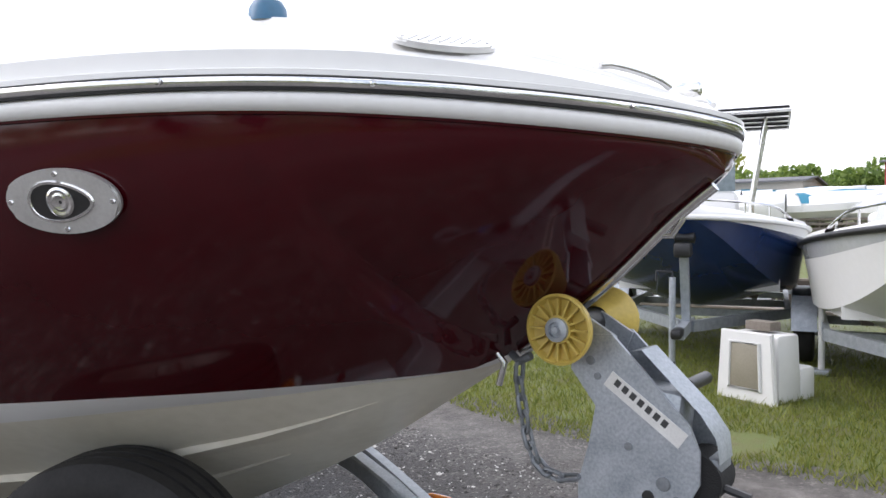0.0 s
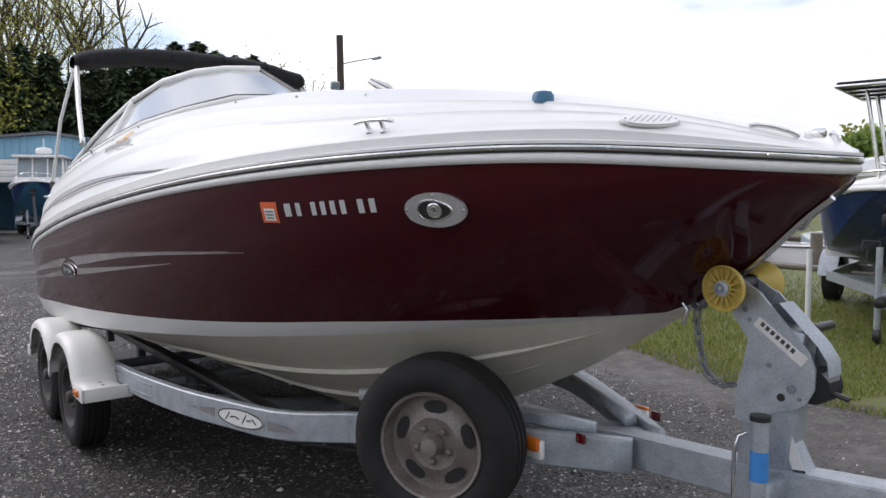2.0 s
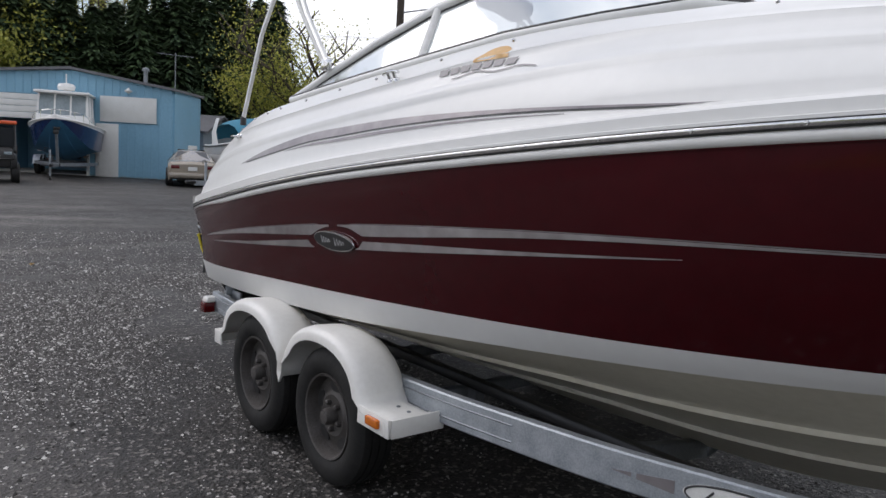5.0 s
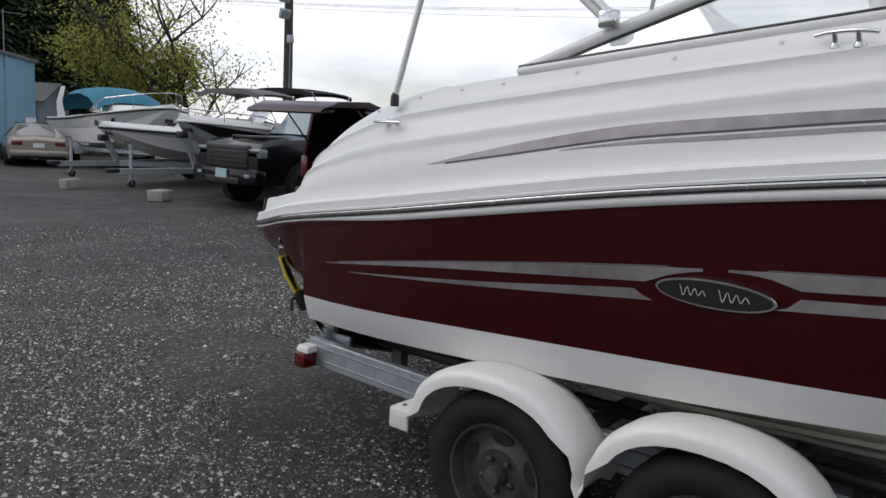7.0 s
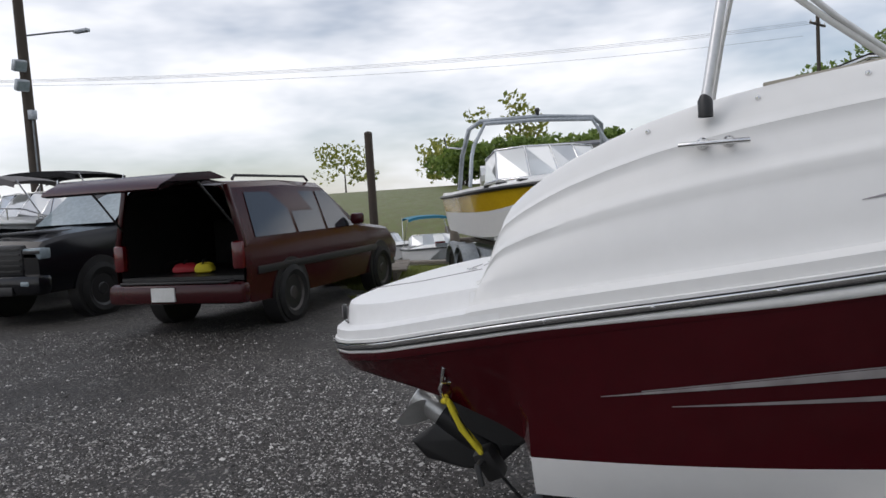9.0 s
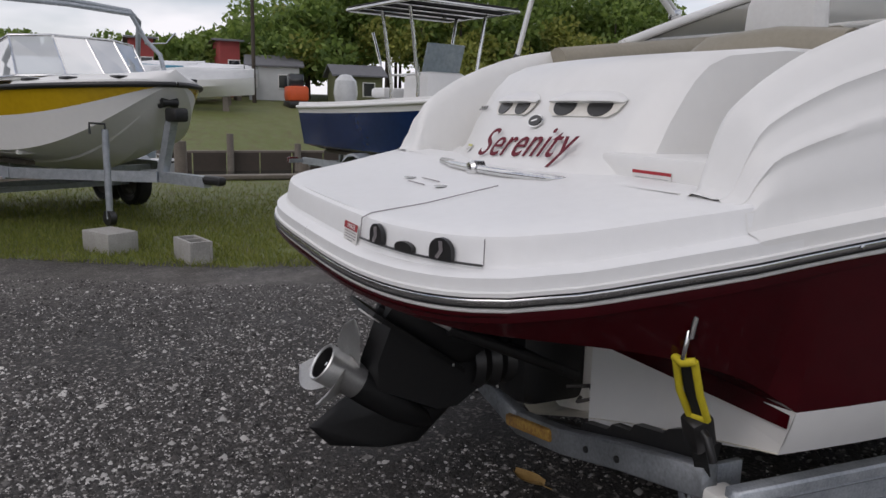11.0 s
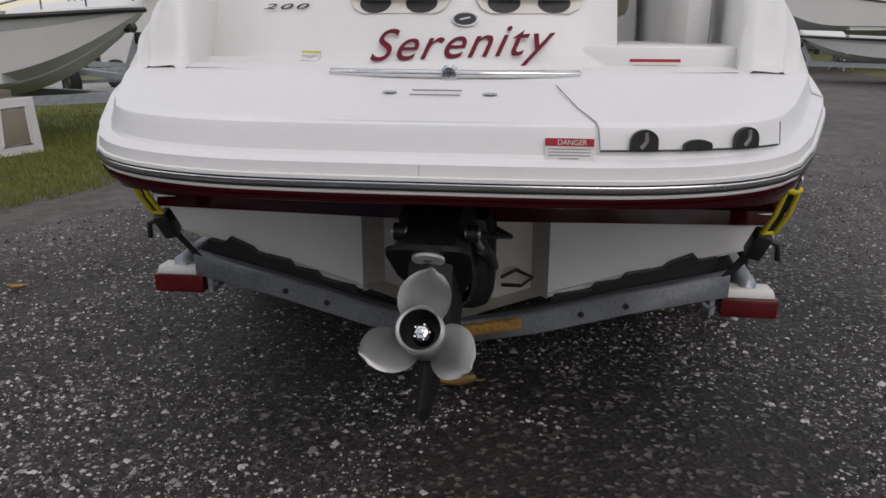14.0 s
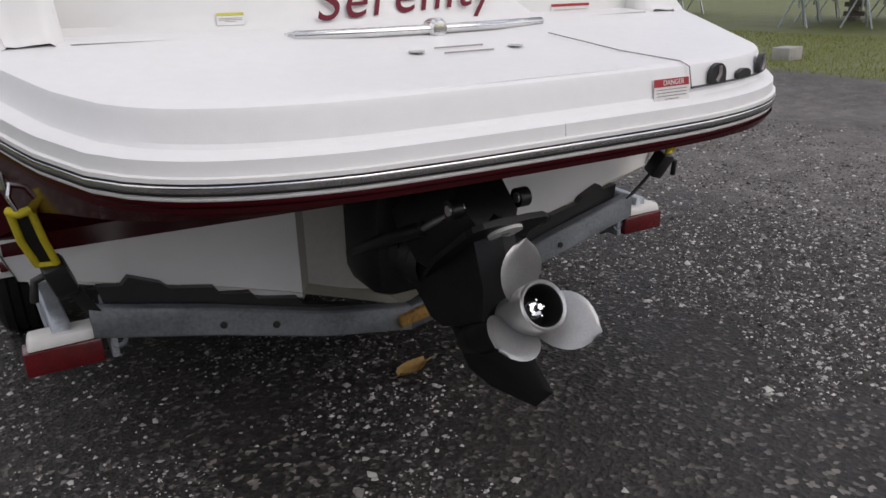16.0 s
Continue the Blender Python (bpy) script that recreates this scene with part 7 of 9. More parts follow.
def car(name, label, m, paint, stations, wheels, radius, open_rear=False, category="car"):
    """A car whose body is lofted through stations (y, half width, half roof width, sill, belt, top)."""
    c = thing(name, label, category, m)
    rows = [car_ring(*s) for s in stations]
    body = part("body", grid_mesh("body", rows, paint, sharp=28), c)
    for end, i in (("front_panel", -1), ("rear_panel", 0)):
        if i == 0 and open_rear:
            continue
        part(end, mesh_of(end, rows[i], [tuple(range(11))], paint, False), c)
    part("underbody", box("underbody", 2 * stations[0][1] * 0.9, stations[-1][0] - stations[0][0] - 0.2, 0.12, BLACK, (0, (stations[-1][0] + stations[0][0]) / 2, stations[0][3] + 0.0), 0.02), c)
    w = stations[len(stations) // 2][1]
    for y in wheels:
        for g in (1, -1):
            part("wheel_arch", lathe("wheel_arch", [(-0.1, 0.01), (-0.1, radius * 1.17), (0.1, radius * 1.17), (0.1, 0.01)], BLACK, 28, "x", (g * (w - 0.095), y, radius + 0.03)), c)
            wheel(c, (g * (w - 0.07), y, radius), radius, 0.24, BLACK if paint is TRUCK_BLACK else RIM)
    return c, body


def side_window(c, w, wt, zb, zt, a, b, name="window"):
    """Side glass between two places along the car, lying on the leaning cabin wall."""
    out = []
    for g in (1, -1):
        pts = []
        for y, u in ((a[0], 0.08), (b[0], 0.08), (b[1], 0.9), (a[1], 0.9)):
            pts.append((g * (lerp(w, wt, u) + 0.008), y, lerp(zb, zt - 0.07, u)))
        out.append(part(name, mesh_of(name, pts, [(0, 1, 2, 3)], DARK_GLASS, False), c))
    return out


def grow(p, d, length, r, depth, segs, tips, spread=0.65, r_end=0.6):
    """Branches of a tree: short bent pieces that fork."""
    pts = [p]
    q, dd = p.copy(), d.copy()
    for k in range(3):
        dd = (dd + Vector((rng.uniform(-1, 1), rng.uniform(-1, 1), rng.uniform(-0.3, 0.7))) * 0.16).normalized()
        q = q + dd * length / 3
        pts.append(q.copy())
        if depth < 3 and k < 2 and rng.random() < 0.75:
            side = Vector((rng.uniform(-1, 1), rng.uniform(-1, 1), rng.uniform(0.0, 0.6))).normalized()
            grow(q.copy(), (dd * (1 - spread) + side * spread).normalized(), length * rng.uniform(0.45, 0.65), r * 0.45, depth + 1, segs, tips, spread)
    segs.append((pts, r, r * r_end))
    if depth >= 3:
        tips.append((pts[-1], depth))
        tips.append((pts[1], depth))
        return
    for k in range(3 if depth else 4):
        side = Vector((rng.uniform(-1, 1), rng.uniform(-1, 1), rng.uniform(-0.1, 0.5))).normalized()
        grow(q.copy(), (dd * (1 - spread) + side * spread + Vector((0, 0, 0.12))).normalized(), length * rng.uniform(0.55, 0.8), r * 0.58, depth + 1, segs, tips, spread)


def tree(label, at, height, leaf_mat, leaves=26, clump=0.55, card=0.16, lean=0.0, spread=0.65, trunk_part=0.36, group="yard trees", girth=0.019):
    root = thing("tree", label, "tree", pose(at[0], at[1], ground_height(at[0], at[1]) - 0.1), group)
    segs, tips = [], []
    grow(Vector((0, 0, 0)), Vector((lean, 0, 1)).normalized(), height * trunk_part, height * girth, 0, segs, tips, spread)
    verts, faces = [], []
    for pts, r0, r1 in segs:
        me = tube("limb", pts, r0, None, 6, ends=r1)
        k = len(verts)
        verts += [v.co.copy() for v in me.vertices]
        faces += [tuple(k + i for i in p.vertices) for p in me.polygons]
        bpy.data.meshes.remove(me)
    top = max(v[2] for v in verts)
    f = height / top
    part("trunk", mesh_of("trunk", [(v[0] * f, v[1] * f, v[2] * f) for v in verts], faces, BARK), root, "grey-brown trunk and limbs")
    if leaves:
        cs = []
        for p, dp in tips:
            n = int(leaves * rng.uniform(0.2, 1.5))
            cs.append(np.array([p.x, p.y, p.z]) * f + nrng.normal(size=(n, 3)) * clump * np.array([1, 1, 0.7]))
        part("crown", soup("crown", leaf_cards(np.concatenate(cs), card), leaf_mat), root)
    return root


def conifer(height, width):
    """A dense dark evergreen: whorls of drooping sprays round a straight trunk."""
    root = thing("conifer", "tall dark green conifer with drooping sprays", "tree", None, "conifers behind the building")
    part("trunk", tube("trunk", [(0, 0, 0), (0.05, 0, height * 0.5), (0, 0, height)], height * 0.018, BARK, 7, ends=0.02), root)
    polys = []
    for i in range(4600):
        u = rng.random() ** 0.85
        z = height * (0.04 + 0.96 * u)
        rmax = width / 2 * (min(1.0, (1 - u) * 1.35) ** 0.85) * (0.82 + 0.18 * math.sin(z * 4.2 + 2)) + 0.08
        a = rng.uniform(0, 6.283)
        r = rmax * rng.uniform(0.35, 1.0)
        d = Vector((math.cos(a), math.sin(a), -0.35 + rng.uniform(-0.3, 0.35)))
        s = Vector((-math.sin(a), math.cos(a), rng.uniform(-0.4, 0.4)))
        p = Vector((r * math.cos(a), r * math.sin(a), z))
        q = rng.uniform(0.25, 0.62)
        polys.append([p - d * q * 0.5, p + s * q * 0.28, p + d * q, p - s * q * 0.28])
    part("crown", soup("crown", polys, CONIFER), root)
    return root


def woods(name, label, spots, mat, cards=320, card=0.4):
    """Far trees in one mesh: lumpy crowns of leaf clumps over thin trunks."""
    cs, trunks = [], []
    for x, y, h, w in spots:
        z0 = ground_height(x, y)
        n = int(cards * rng.uniform(0.7, 1.2))
        lumps = [np.array([x + rng.gauss(0, w * 0.24), y + rng.gauss(0, w * 0.24), z0 + h * rng.uniform(0.35, 0.9)]) for k in range(9)]
        for k, c in enumerate(lumps):
            v = nrng.normal(size=(n // 9, 3))
            v /= np.linalg.norm(v, axis=1)[:, None]
            cs.append(c + v * (w * 0.24) * nrng.uniform(0.6, 1.1, (n // 9, 1)) * np.array([1, 1, 0.8]))
        r = 0.16
        trunks.append([(x - r, y, z0 - 0.3), (x + r, y, z0 - 0.3), (x + r * 0.4, y, z0 + h * 0.7), (x - r * 0.4, y, z0 + h * 0.7)])
        trunks.append([(x, y - r, z0 - 0.3), (x, y + r, z0 - 0.3), (x, y + r * 0.4, z0 + h * 0.7), (x, y - r * 0.4, z0 + h * 0.7)])
    root = tagged(new(name, soup(name, leaf_cards(np.concatenate(cs), card), mat)), label, "woods", kind="stuff")
    part("trunks", soup("trunks", trunks, BARK), root)
    return root


def concrete_block(at, turn=0.0, size=(0.4, 0.2, 0.2), holes=True):
    b = thing("concrete_block", "grey hollow concrete block on the ground", "concrete block", pose(at[0], at[1], 0, 0, 0, turn), "concrete blocks")
    sx, sy, sz = size
    if not holes:
        part("block", box("block", sx, sy, sz, CONCRETE, (0, 0, sz / 2), 0.012), b)
        return b
    for y in (-sy / 2 + 0.015, sy / 2 - 0.015):
        part("face_shell", box("face_shell", sx, 0.03, sz, CONCRETE, (0, y, sz / 2), 0.004), b)
    for x in (-sx / 2 + 0.016, 0, sx / 2 - 0.016):
        part("web", box("web", 0.03, sy - 0.06, sz, CONCRETE, (x, 0, sz / 2)), b)
    return b


# ---- south side: the workshop and its neighbours ----


def workshop():
    a, b = Vector((-0.88, -28.3, 0)), Vector((-6.6, -24.0, 0))
    m, width = heading((a.x, a.y), (b.x, b.y))
    w = thing("workshop", "pale blue metal workshop with an open garage door", "building", m)
    # local y runs along the front, local x < 0 goes back
    h0, h1, h2, depth, th = 3.68, 3.9, 3.35, 3.2, 0.12
    peak = 0.48 * width
    d0, d1, dz = 0.55, 4.0, 2.95
    x = 0.0
    side = -1.0

    def front(name, pts):
        n = len(pts)
        v = [(0.0, y, z) for y, z in pts] + [(side * -th, y, z) for y, z in pts]
        return mesh_of(name, v, [tuple(range(n)), tuple(range(2 * n - 1, n - 1, -1))] + [(i, (i + 1) % n, n + (i + 1) % n, n + i) for i in range(n)], BLUE_METAL, False)

    part("wall", front("wall", [(0, 0), (d0, 0), (d0, lerp(h0, h1, d0 / peak)), (0, h0)]), w)
    part("wall", front("wall", [(d0, dz), (d1, dz), (d1, lerp(h1, h2, (d1 - peak) / (width - peak))), (peak, h1), (d0, lerp(h0, h1, d0 / peak))]), w)
    part("wall", front("wall", [(d1, 0), (width, 0), (width, h2), (d1, lerp(h1, h2, (d1 - peak) / (width - peak)))]), w)
    for y, h in ((0, h0), (width, h2)):
        part("wall", box("wall", depth, 0.12, h, BLUE_METAL, (depth / 2 + th, y, h / 2)), w)
    part("wall", box("wall", 0.12, width, 3.3, BLUE_METAL, (depth + 0.1, width / 2, 1.65)), w)
    part("shop_floor", box("shop_floor", depth, width, 0.04, CONCRETE, (depth / 2, width / 2, 0.02)), w)
    for y0, z0, y1, z1 in ((-0.15, h0 - 0.02, peak, h1 + 0.02), (peak, h1 + 0.02, width + 0.15, h2 - 0.02)):
        part("roof", mesh_of("roof", [(-0.2, y0, z0), (-0.2, y1, z1), (depth + 0.3, y1, z1), (depth + 0.3, y0, z0), (-0.2, y0, z0 + 0.1), (-0.2, y1, z1 + 0.1), (depth + 0.3, y1, z1 + 0.1), (depth + 0.3, y0, z0 + 0.1)], [(0, 1, 2, 3), (7, 6, 5, 4), (0, 4, 5, 1), (1, 5, 6, 2), (2, 6, 7, 3), (3, 7, 4, 0)], ROOF_GREY, False), w)
    for i in range(int(width / 0.3)):
        y = 0.1 + i * 0.3
        z0 = dz if d0 < y < d1 else 0
        z1 = (lerp(h0, h1, y / peak) if y < peak else lerp(h1, h2, (y - peak) / (width - peak))) - 0.03
        part("siding_rib", box("siding_rib", 0.025, 0.045, z1 - z0, BLUE_METAL, (-0.012, y, (z0 + z1) / 2)), w)
    door = part("garage_door", box("garage_door", 0.05, d1 - d0, 0.22, WHITE_PAINT, (0.03, (d0 + d1) / 2, 2.83), 0.01), w, "white sectional garage door, mostly raised")
    for k in range(3):
        part("door_panel", box("door_panel", 0.05, d1 - d0, 0.22, WHITE_PAINT, (0.03, (d0 + d1) / 2, 2.60 - 0.23 * k), 0.012), door)
    for y in (d0 - 0.04, d1 + 0.04):
        part("door_trim", box("door_trim", 0.06, 0.1, dz, WHITE_PAINT, (-0.025, y, dz / 2)), w)
    part("sign_board", box("sign_board", 0.04, 2.1, 0.95, WHITE_PAINT, (-0.06, 5.55, 2.55), 0.01), w, "blank white sign board")
    lamp = part("wall_lamp", lathe("wall_lamp", [(0, 0.02), (0.06, 0.13), (0.1, 0.14), (0.14, 0.06), (0.2, 0.03)], WHITE_PAINT, 14, "z", (-0.2, 5.6, 3.15)), w, "white barn lamp")
    part("lamp_arm", tube("lamp_arm", [(-0.02, 5.6, 3.2), (-0.12, 5.6, 3.36), (-0.2, 5.6, 3.3)], 0.015, WHITE_PAINT, 6), lamp)
    part("side_door", box("side_door", 0.05, 0.85, 2.0, WHITE_PAINT, (-0.04, 4.75, 1.0), 0.01), w, "white side door")
    part("vent_stack", lathe("vent_stack", [(3.4, 0.08), (4.15, 0.08), (4.15, 0.14), (4.25, 0.14), (4.3, 0.02)], GALV_DARK, 10, "z", (1.5, 5.6, 0)), w)
    ant = part("antenna", tube("antenna", [(1.2, width - 0.3, 3.3), (1.2, width - 0.3, 4.9)], 0.02, GALV_DARK, 6), w, "rooftop television antenna")
    part("antenna_boom", tube("antenna_boom", [(1.2, width - 1.0, 4.85), (1.2, width + 0.4, 4.75)], 0.012, GALV_DARK, 6), ant)
    for k in range(6):
        part("antenna_rod", tube("antenna_rod", [(0.9 + 0.03 * k, width - 0.95 + k * 0.24, 4.85 - k * 0.015), (1.5 - 0.03 * k, width - 0.95 + k * 0.24, 4.85 - k * 0.015)], 0.008, GALV_DARK, 5), ant)
    for ob in bpy.data.objects:
        if ob.type == "MESH" and (ob.parent is w or (ob.parent and ob.parent.parent is w)):
            for v in ob.data.vertices:
                v.co.x = -v.co.x
            ob.data.flip_normals()


workshop()


def shed(name, label, m, sx, sy, h, gable, wall, roof, windows=()):
    """A small building with a pitched roof; the ridge runs along local x."""
    s = thing(name, label, "building", m)
    part("wall", box("wall", sx, sy, h, wall, (0, 0, h / 2)), s)
    for g in (1, -1):
        part("gable", mesh_of("gable", [(g * sx / 2, -sy / 2, h), (g * sx / 2, sy / 2, h), (g * sx / 2, 0, h + gable), (g * (sx / 2 - 0.1), -sy / 2, h), (g * (sx / 2 - 0.1), sy / 2, h), (g * (sx / 2 - 0.1), 0, h + gable)], [(0, 1, 2), (5, 4, 3), (0, 2, 5, 3), (1, 4, 5, 2), (0, 3, 4, 1)], wall, False), s)
        e = 0.3
        part("roof", mesh_of("roof", [(-sx / 2 - e, g * (sy / 2 + e), h - e * gable / sy * 2), (sx / 2 + e, g * (sy / 2 + e), h - e * gable / sy * 2), (sx / 2 + e, 0, h + gable), (-sx / 2 - e, 0, h + gable), (-sx / 2 - e, g * (sy / 2 + e), h + 0.1 - e * gable / sy * 2), (sx / 2 + e, g * (sy / 2 + e), h + 0.1 - e * gable / sy * 2), (sx / 2 + e, 0, h + gable + 0.1), (-sx / 2 - e, 0, h + gable + 0.1)], [(0, 1, 2, 3), (7, 6, 5, 4), (0, 4, 5, 1), (1, 5, 6, 2), (3, 2, 6, 7), (0, 3, 7, 4)], roof, False), s)
    for x, y, z, ww, wh, face in windows:
        fr = part("window", box("window", ww + 0.12 if face != "x" else 0.06, 0.06 if face != "x" else ww + 0.12, wh + 0.12, WHITE_PAINT, (x, y, z), 0.01), s)
        part("pane", box("pane", ww if face != "x" else 0.07, 0.07 if face != "x" else ww, wh, DARK_GLASS, (x, y, z)), fr)
    return s


shed("shed", "small blue-grey shed with a low roof", pose(-9.3, -31, 0, 0, 0, -38), 3.6, 4.5, 2.0, 0.7, material("blue_grey_siding", (0.26, 0.31, 0.36), 0.7), ROOF_GREY, [(1.85, 0.3, 1.1, 1.1, 1.3, "x")])
shed("house", "pale house behind the boat row", pose(0.3, -38.5, 0, 0, 0, 88), 2.6, 1.5, 2.7, 0.9, material("cream_siding", (0.50, 0.47, 0.38), 0.7), ROOF_GREY)

for k, (x, y) in enumerate(((-7.0, -23.45), (-7.6, -23.0))):
    ac = thing("equipment_cabinet", "grey-fronted white equipment cabinet by the workshop", "cabinet", pose(x, y, 0, 0, 0, 143), "cabinets by the workshop")
    part("cabinet_case", box("cabinet_case", 0.12, 0.75, 1.35, WHITE_PAINT, (0.2, 0, 0.68), 0.02), ac)
    part("cabinet_panel", box("cabinet_panel", 0.14, 0.6, 1.15, GREY_GEL, (0.2, 0, 0.66), 0.01), ac)
    part("cabinet_base", box("cabinet_base", 0.5, 0.8, 0.08, CONCRETE, (0, 0, 0.04), 0.01), ac)

# boats along the south edge
b = FarBoat("center_console_boat", "grey-hulled center console with a white hard top", (3.3, -32.0), (2.95, -25.5), 2.6, 1.55, 0.55, 0.45, GREY_GEL, WHITE, cockpit=(0.05, 0.72))
b.console(0.5), b.ttop(0.47, 3.35, 1.7, 2.0, WHITE, WHITE), b.outboard(2), b.bow_rail(0.7, 0.2), b.trailer((0.2, 0.33), rail_z=0.45, tongue=0.8)
b = FarBoat("bowrider_boat", "dark-hulled bowrider with a blue canvas top", (-0.05, -31.4), (-0.1, -25.6), 2.5, 1.45, 0.55, 0.25, BLACK_GEL, GREY_GEL, WHITE, split=0.6)
b.windscreen(0.62, 0.42), b.bimini(0.3, 0.6, 2.55, 2.0, material("dark_blue_canvas", (0.012, 0.03, 0.09), 0.85), 0.15), b.trailer((0.25,), rail_z=0.45, tongue=0.7)
b = FarBoat("runabout_boat", "white runabout with a dark canvas cover", (6.1, -33.0), (5.3, -27.3), 2.3, 1.35, 0.55, 0.3, WHITE, BLACK_GEL, BLACK_GEL)
b.windscreen(0.6, 0.4), b.bimini(0.2, 0.6, 2.9, 2.0, CANVAS, 0.3), b.trailer((0.25,), rail_z=0.45, tongue=0.7)

pil = FarBoat("pilothouse_boat", "navy and white pilothouse fishing boat on a trailer", (-4.3, -28.4), (-2.35, -22.5), 2.4, 1.6, 0.6, 0.4, NAVY, BLUE_TARP, WHITE, cockpit=(0.05, 0.45), split=0.86)
hy, hz = 0.62 * pil.L, pil.rail + 0.1
house = part("pilothouse", box("pilothouse", 1.7, 2.0, 0.5, WHITE, (0, hy - 0.2, hz + 0.22), 0.08), pil.root, "white pilothouse")
for g in (1, -1):
    for y in (-1.1, -0.2, 0.65):
        part("house_post", bar("house_post", (g * 0.78, hy + y, hz + 0.4), (g * 0.74, hy + y - 0.12, hz + 1.2), 0.07, 0.07, WHITE), house)
    part("side_glass", mesh_of("side_glass", [(g * 0.77, hy - 1.1, hz + 0.45), (g * 0.77, hy + 0.65, hz + 0.45), (g * 0.74, hy + 0.53, hz + 1.2), (g * 0.74, hy - 1.2, hz + 1.2)], [(0, 1, 2, 3)], SOFT_GLASS, False), house)
for i in range(3):
    x0, x1 = -0.74 + i * 0.5, -0.74 + i * 0.5 + 0.48
    part("front_glass", mesh_of("front_glass", [(x0, hy + 0.74, hz + 0.45), (x1, hy + 0.74, hz + 0.45), (x1, hy + 0.56, hz + 1.15), (x0, hy + 0.56, hz + 1.15)], [(0, 1, 2, 3)], SOFT_GLASS, False), house)
    part("front_mullion", bar("front_mullion", (x0 - 0.01, hy + 0.76, hz + 0.4), (x0 - 0.01, hy + 0.56, hz + 1.2), 0.05, 0.05, WHITE), house)
part("house_roof", box("house_roof", 1.75, 2.35, 0.09, WHITE, (0, hy - 0.2, hz + 1.23), 0.04), house)
part("radar_dome", lathe("radar_dome", [(0, 0.1), (0.02, 0.27), (0.14, 0.3), (0.24, 0.24), (0.28, 0.02)], WHITE, 18, "z", (0, hy - 0.3, hz + 1.35)), house, "white radar dome")
part("mast", tube("mast", [(0, hy - 0.3, hz + 1.6), (0, hy - 0.3, hz + 1.95)], 0.025, WHITE, 6), house)
pil.bow_rail(0.75, 0.25), pil.outboard(1), pil.trailer((0.22, 0.35), rail_z=0.48, tongue=0.9, mat=GALV_DARK)


def utility_vehicle(m):
    u = thing("utility_vehicle", "muddy four-wheel utility vehicle with an orange roof", "utility vehicle", m)
    part("body_tub", box("body_tub", 1.35, 2.6, 0.45, BLACK, (0, 0, 0.72), 0.06), u)
    part("nose", box("nose", 1.3, 0.7, 0.4, BLACK, (0, 1.05, 0.95), 0.1, taper=0.85), u)
    part("cargo_bed", box("cargo_bed", 1.4, 0.95, 0.35, BLACK, (0, -0.95, 1.05), 0.04), u)
    part("seat_bench", box("seat_bench", 1.2, 0.5, 0.7, BLACK, (0, -0.25, 1.15), 0.08), u)
    part("roof_panel", box("roof_panel", 1.38, 1.5, 0.12, UTV_ORANGE, (0, -0.05, 1.98), 0.05), u, "orange plastic roof")
    part("windshield", box("windshield", 1.2, 0.02, 0.65, DARK_GLASS, (0, 0.72, 1.5), turn=pose(0, 0, 0, -14)), u)
    for g in (1, -1):
        part("roll_bar", tube("roll_bar", [(g * 0.64, 0.9, 1.05), (g * 0.62, 0.6, 1.92), (g * 0.62, -0.7, 1.92), (g * 0.64, -0.75, 0.95)], 0.03, BLACK, 8), u)
        part("headlamp", box("headlamp", 0.22, 0.05, 0.1, SOFT_GLASS, (g * 0.42, 1.4, 0.98), 0.02), u)
        for y in (0.95, -0.95):
            wheel(u, (g * 0.62, y, 0.32), 0.32, 0.26)
    part("front_bumper", tube("front_bumper", [(-0.5, 1.42, 0.55), (-0.5, 1.52, 0.8), (0.5, 1.52, 0.8), (0.5, 1.42, 0.55)], 0.03, BLACK, 8), u)
    part("number_plate_bar", box("number_plate_bar", 0.4, 0.02, 0.14, WHITE_PAINT, (0, 1.54, 0.85)), u)


utility_vehicle(pose(-0.4, -21.2, 0, 0, 0, -8) @ Matrix.Diagonal((0.92, 0.92, 0.88, 1)))

# champagne sedan, seen from behind
sedan, sb = car("sedan", "champagne four-door sedan parked by the workshop", pose(-5.85, -19.6, 0, 0, 0, 162) @ Matrix.Diagonal((0.9, 0.9, 0.87, 1)), SEDAN_TAN, [(0, 0.76, 0.6, 0.34, 0.86, 0.84), (0.12, 0.86, 0.62, 0.24, 0.9, 0.94), (0.85, 0.88, 0.62, 0.2, 0.92, 0.99), (1.45, 0.88, 0.58, 0.2, 0.92, 1.34), (2.4, 0.88, 0.58, 0.2, 0.92, 1.38), (3.2, 0.88, 0.62, 0.2, 0.92, 0.99), (4.2, 0.85, 0.62, 0.22, 0.86, 0.84), (4.6, 0.7, 0.5, 0.34, 0.7, 0.68)], (0.85, 3.65), 0.31)
part("rear_window", mesh_of("rear_window", [(-0.6, 0.92, 1.035), (0.6, 0.92, 1.035), (0.5, 1.4, 1.335), (-0.5, 1.4, 1.335)], [(0, 1, 2, 3)], DARK_GLASS, False), sedan)
part("windscreen", mesh_of("windscreen", [(-0.6, 3.15, 1.03), (0.6, 3.15, 1.03), (0.5, 2.45, 1.4), (-0.5, 2.45, 1.4)], [(0, 1, 2, 3)], DARK_GLASS, False), sedan)
side_window(sedan, 0.88, 0.58, 0.92, 1.36, (1.2, 1.5), (1.9, 1.9))
side_window(sedan, 0.88, 0.58, 0.92, 1.36, (1.96, 1.96), (2.75, 2.4))
for g in (1, -1):
    part("tail_lamp", box("tail_lamp", 0.3, 0.06, 0.14, RED_LENS, (g * 0.6, 0.02, 0.76), 0.02), sedan, "red tail lamp")
part("rear_bumper", box("rear_bumper", 1.66, 0.16, 0.2, SEDAN_TAN, (0, 0.0, 0.45), 0.06), sedan)
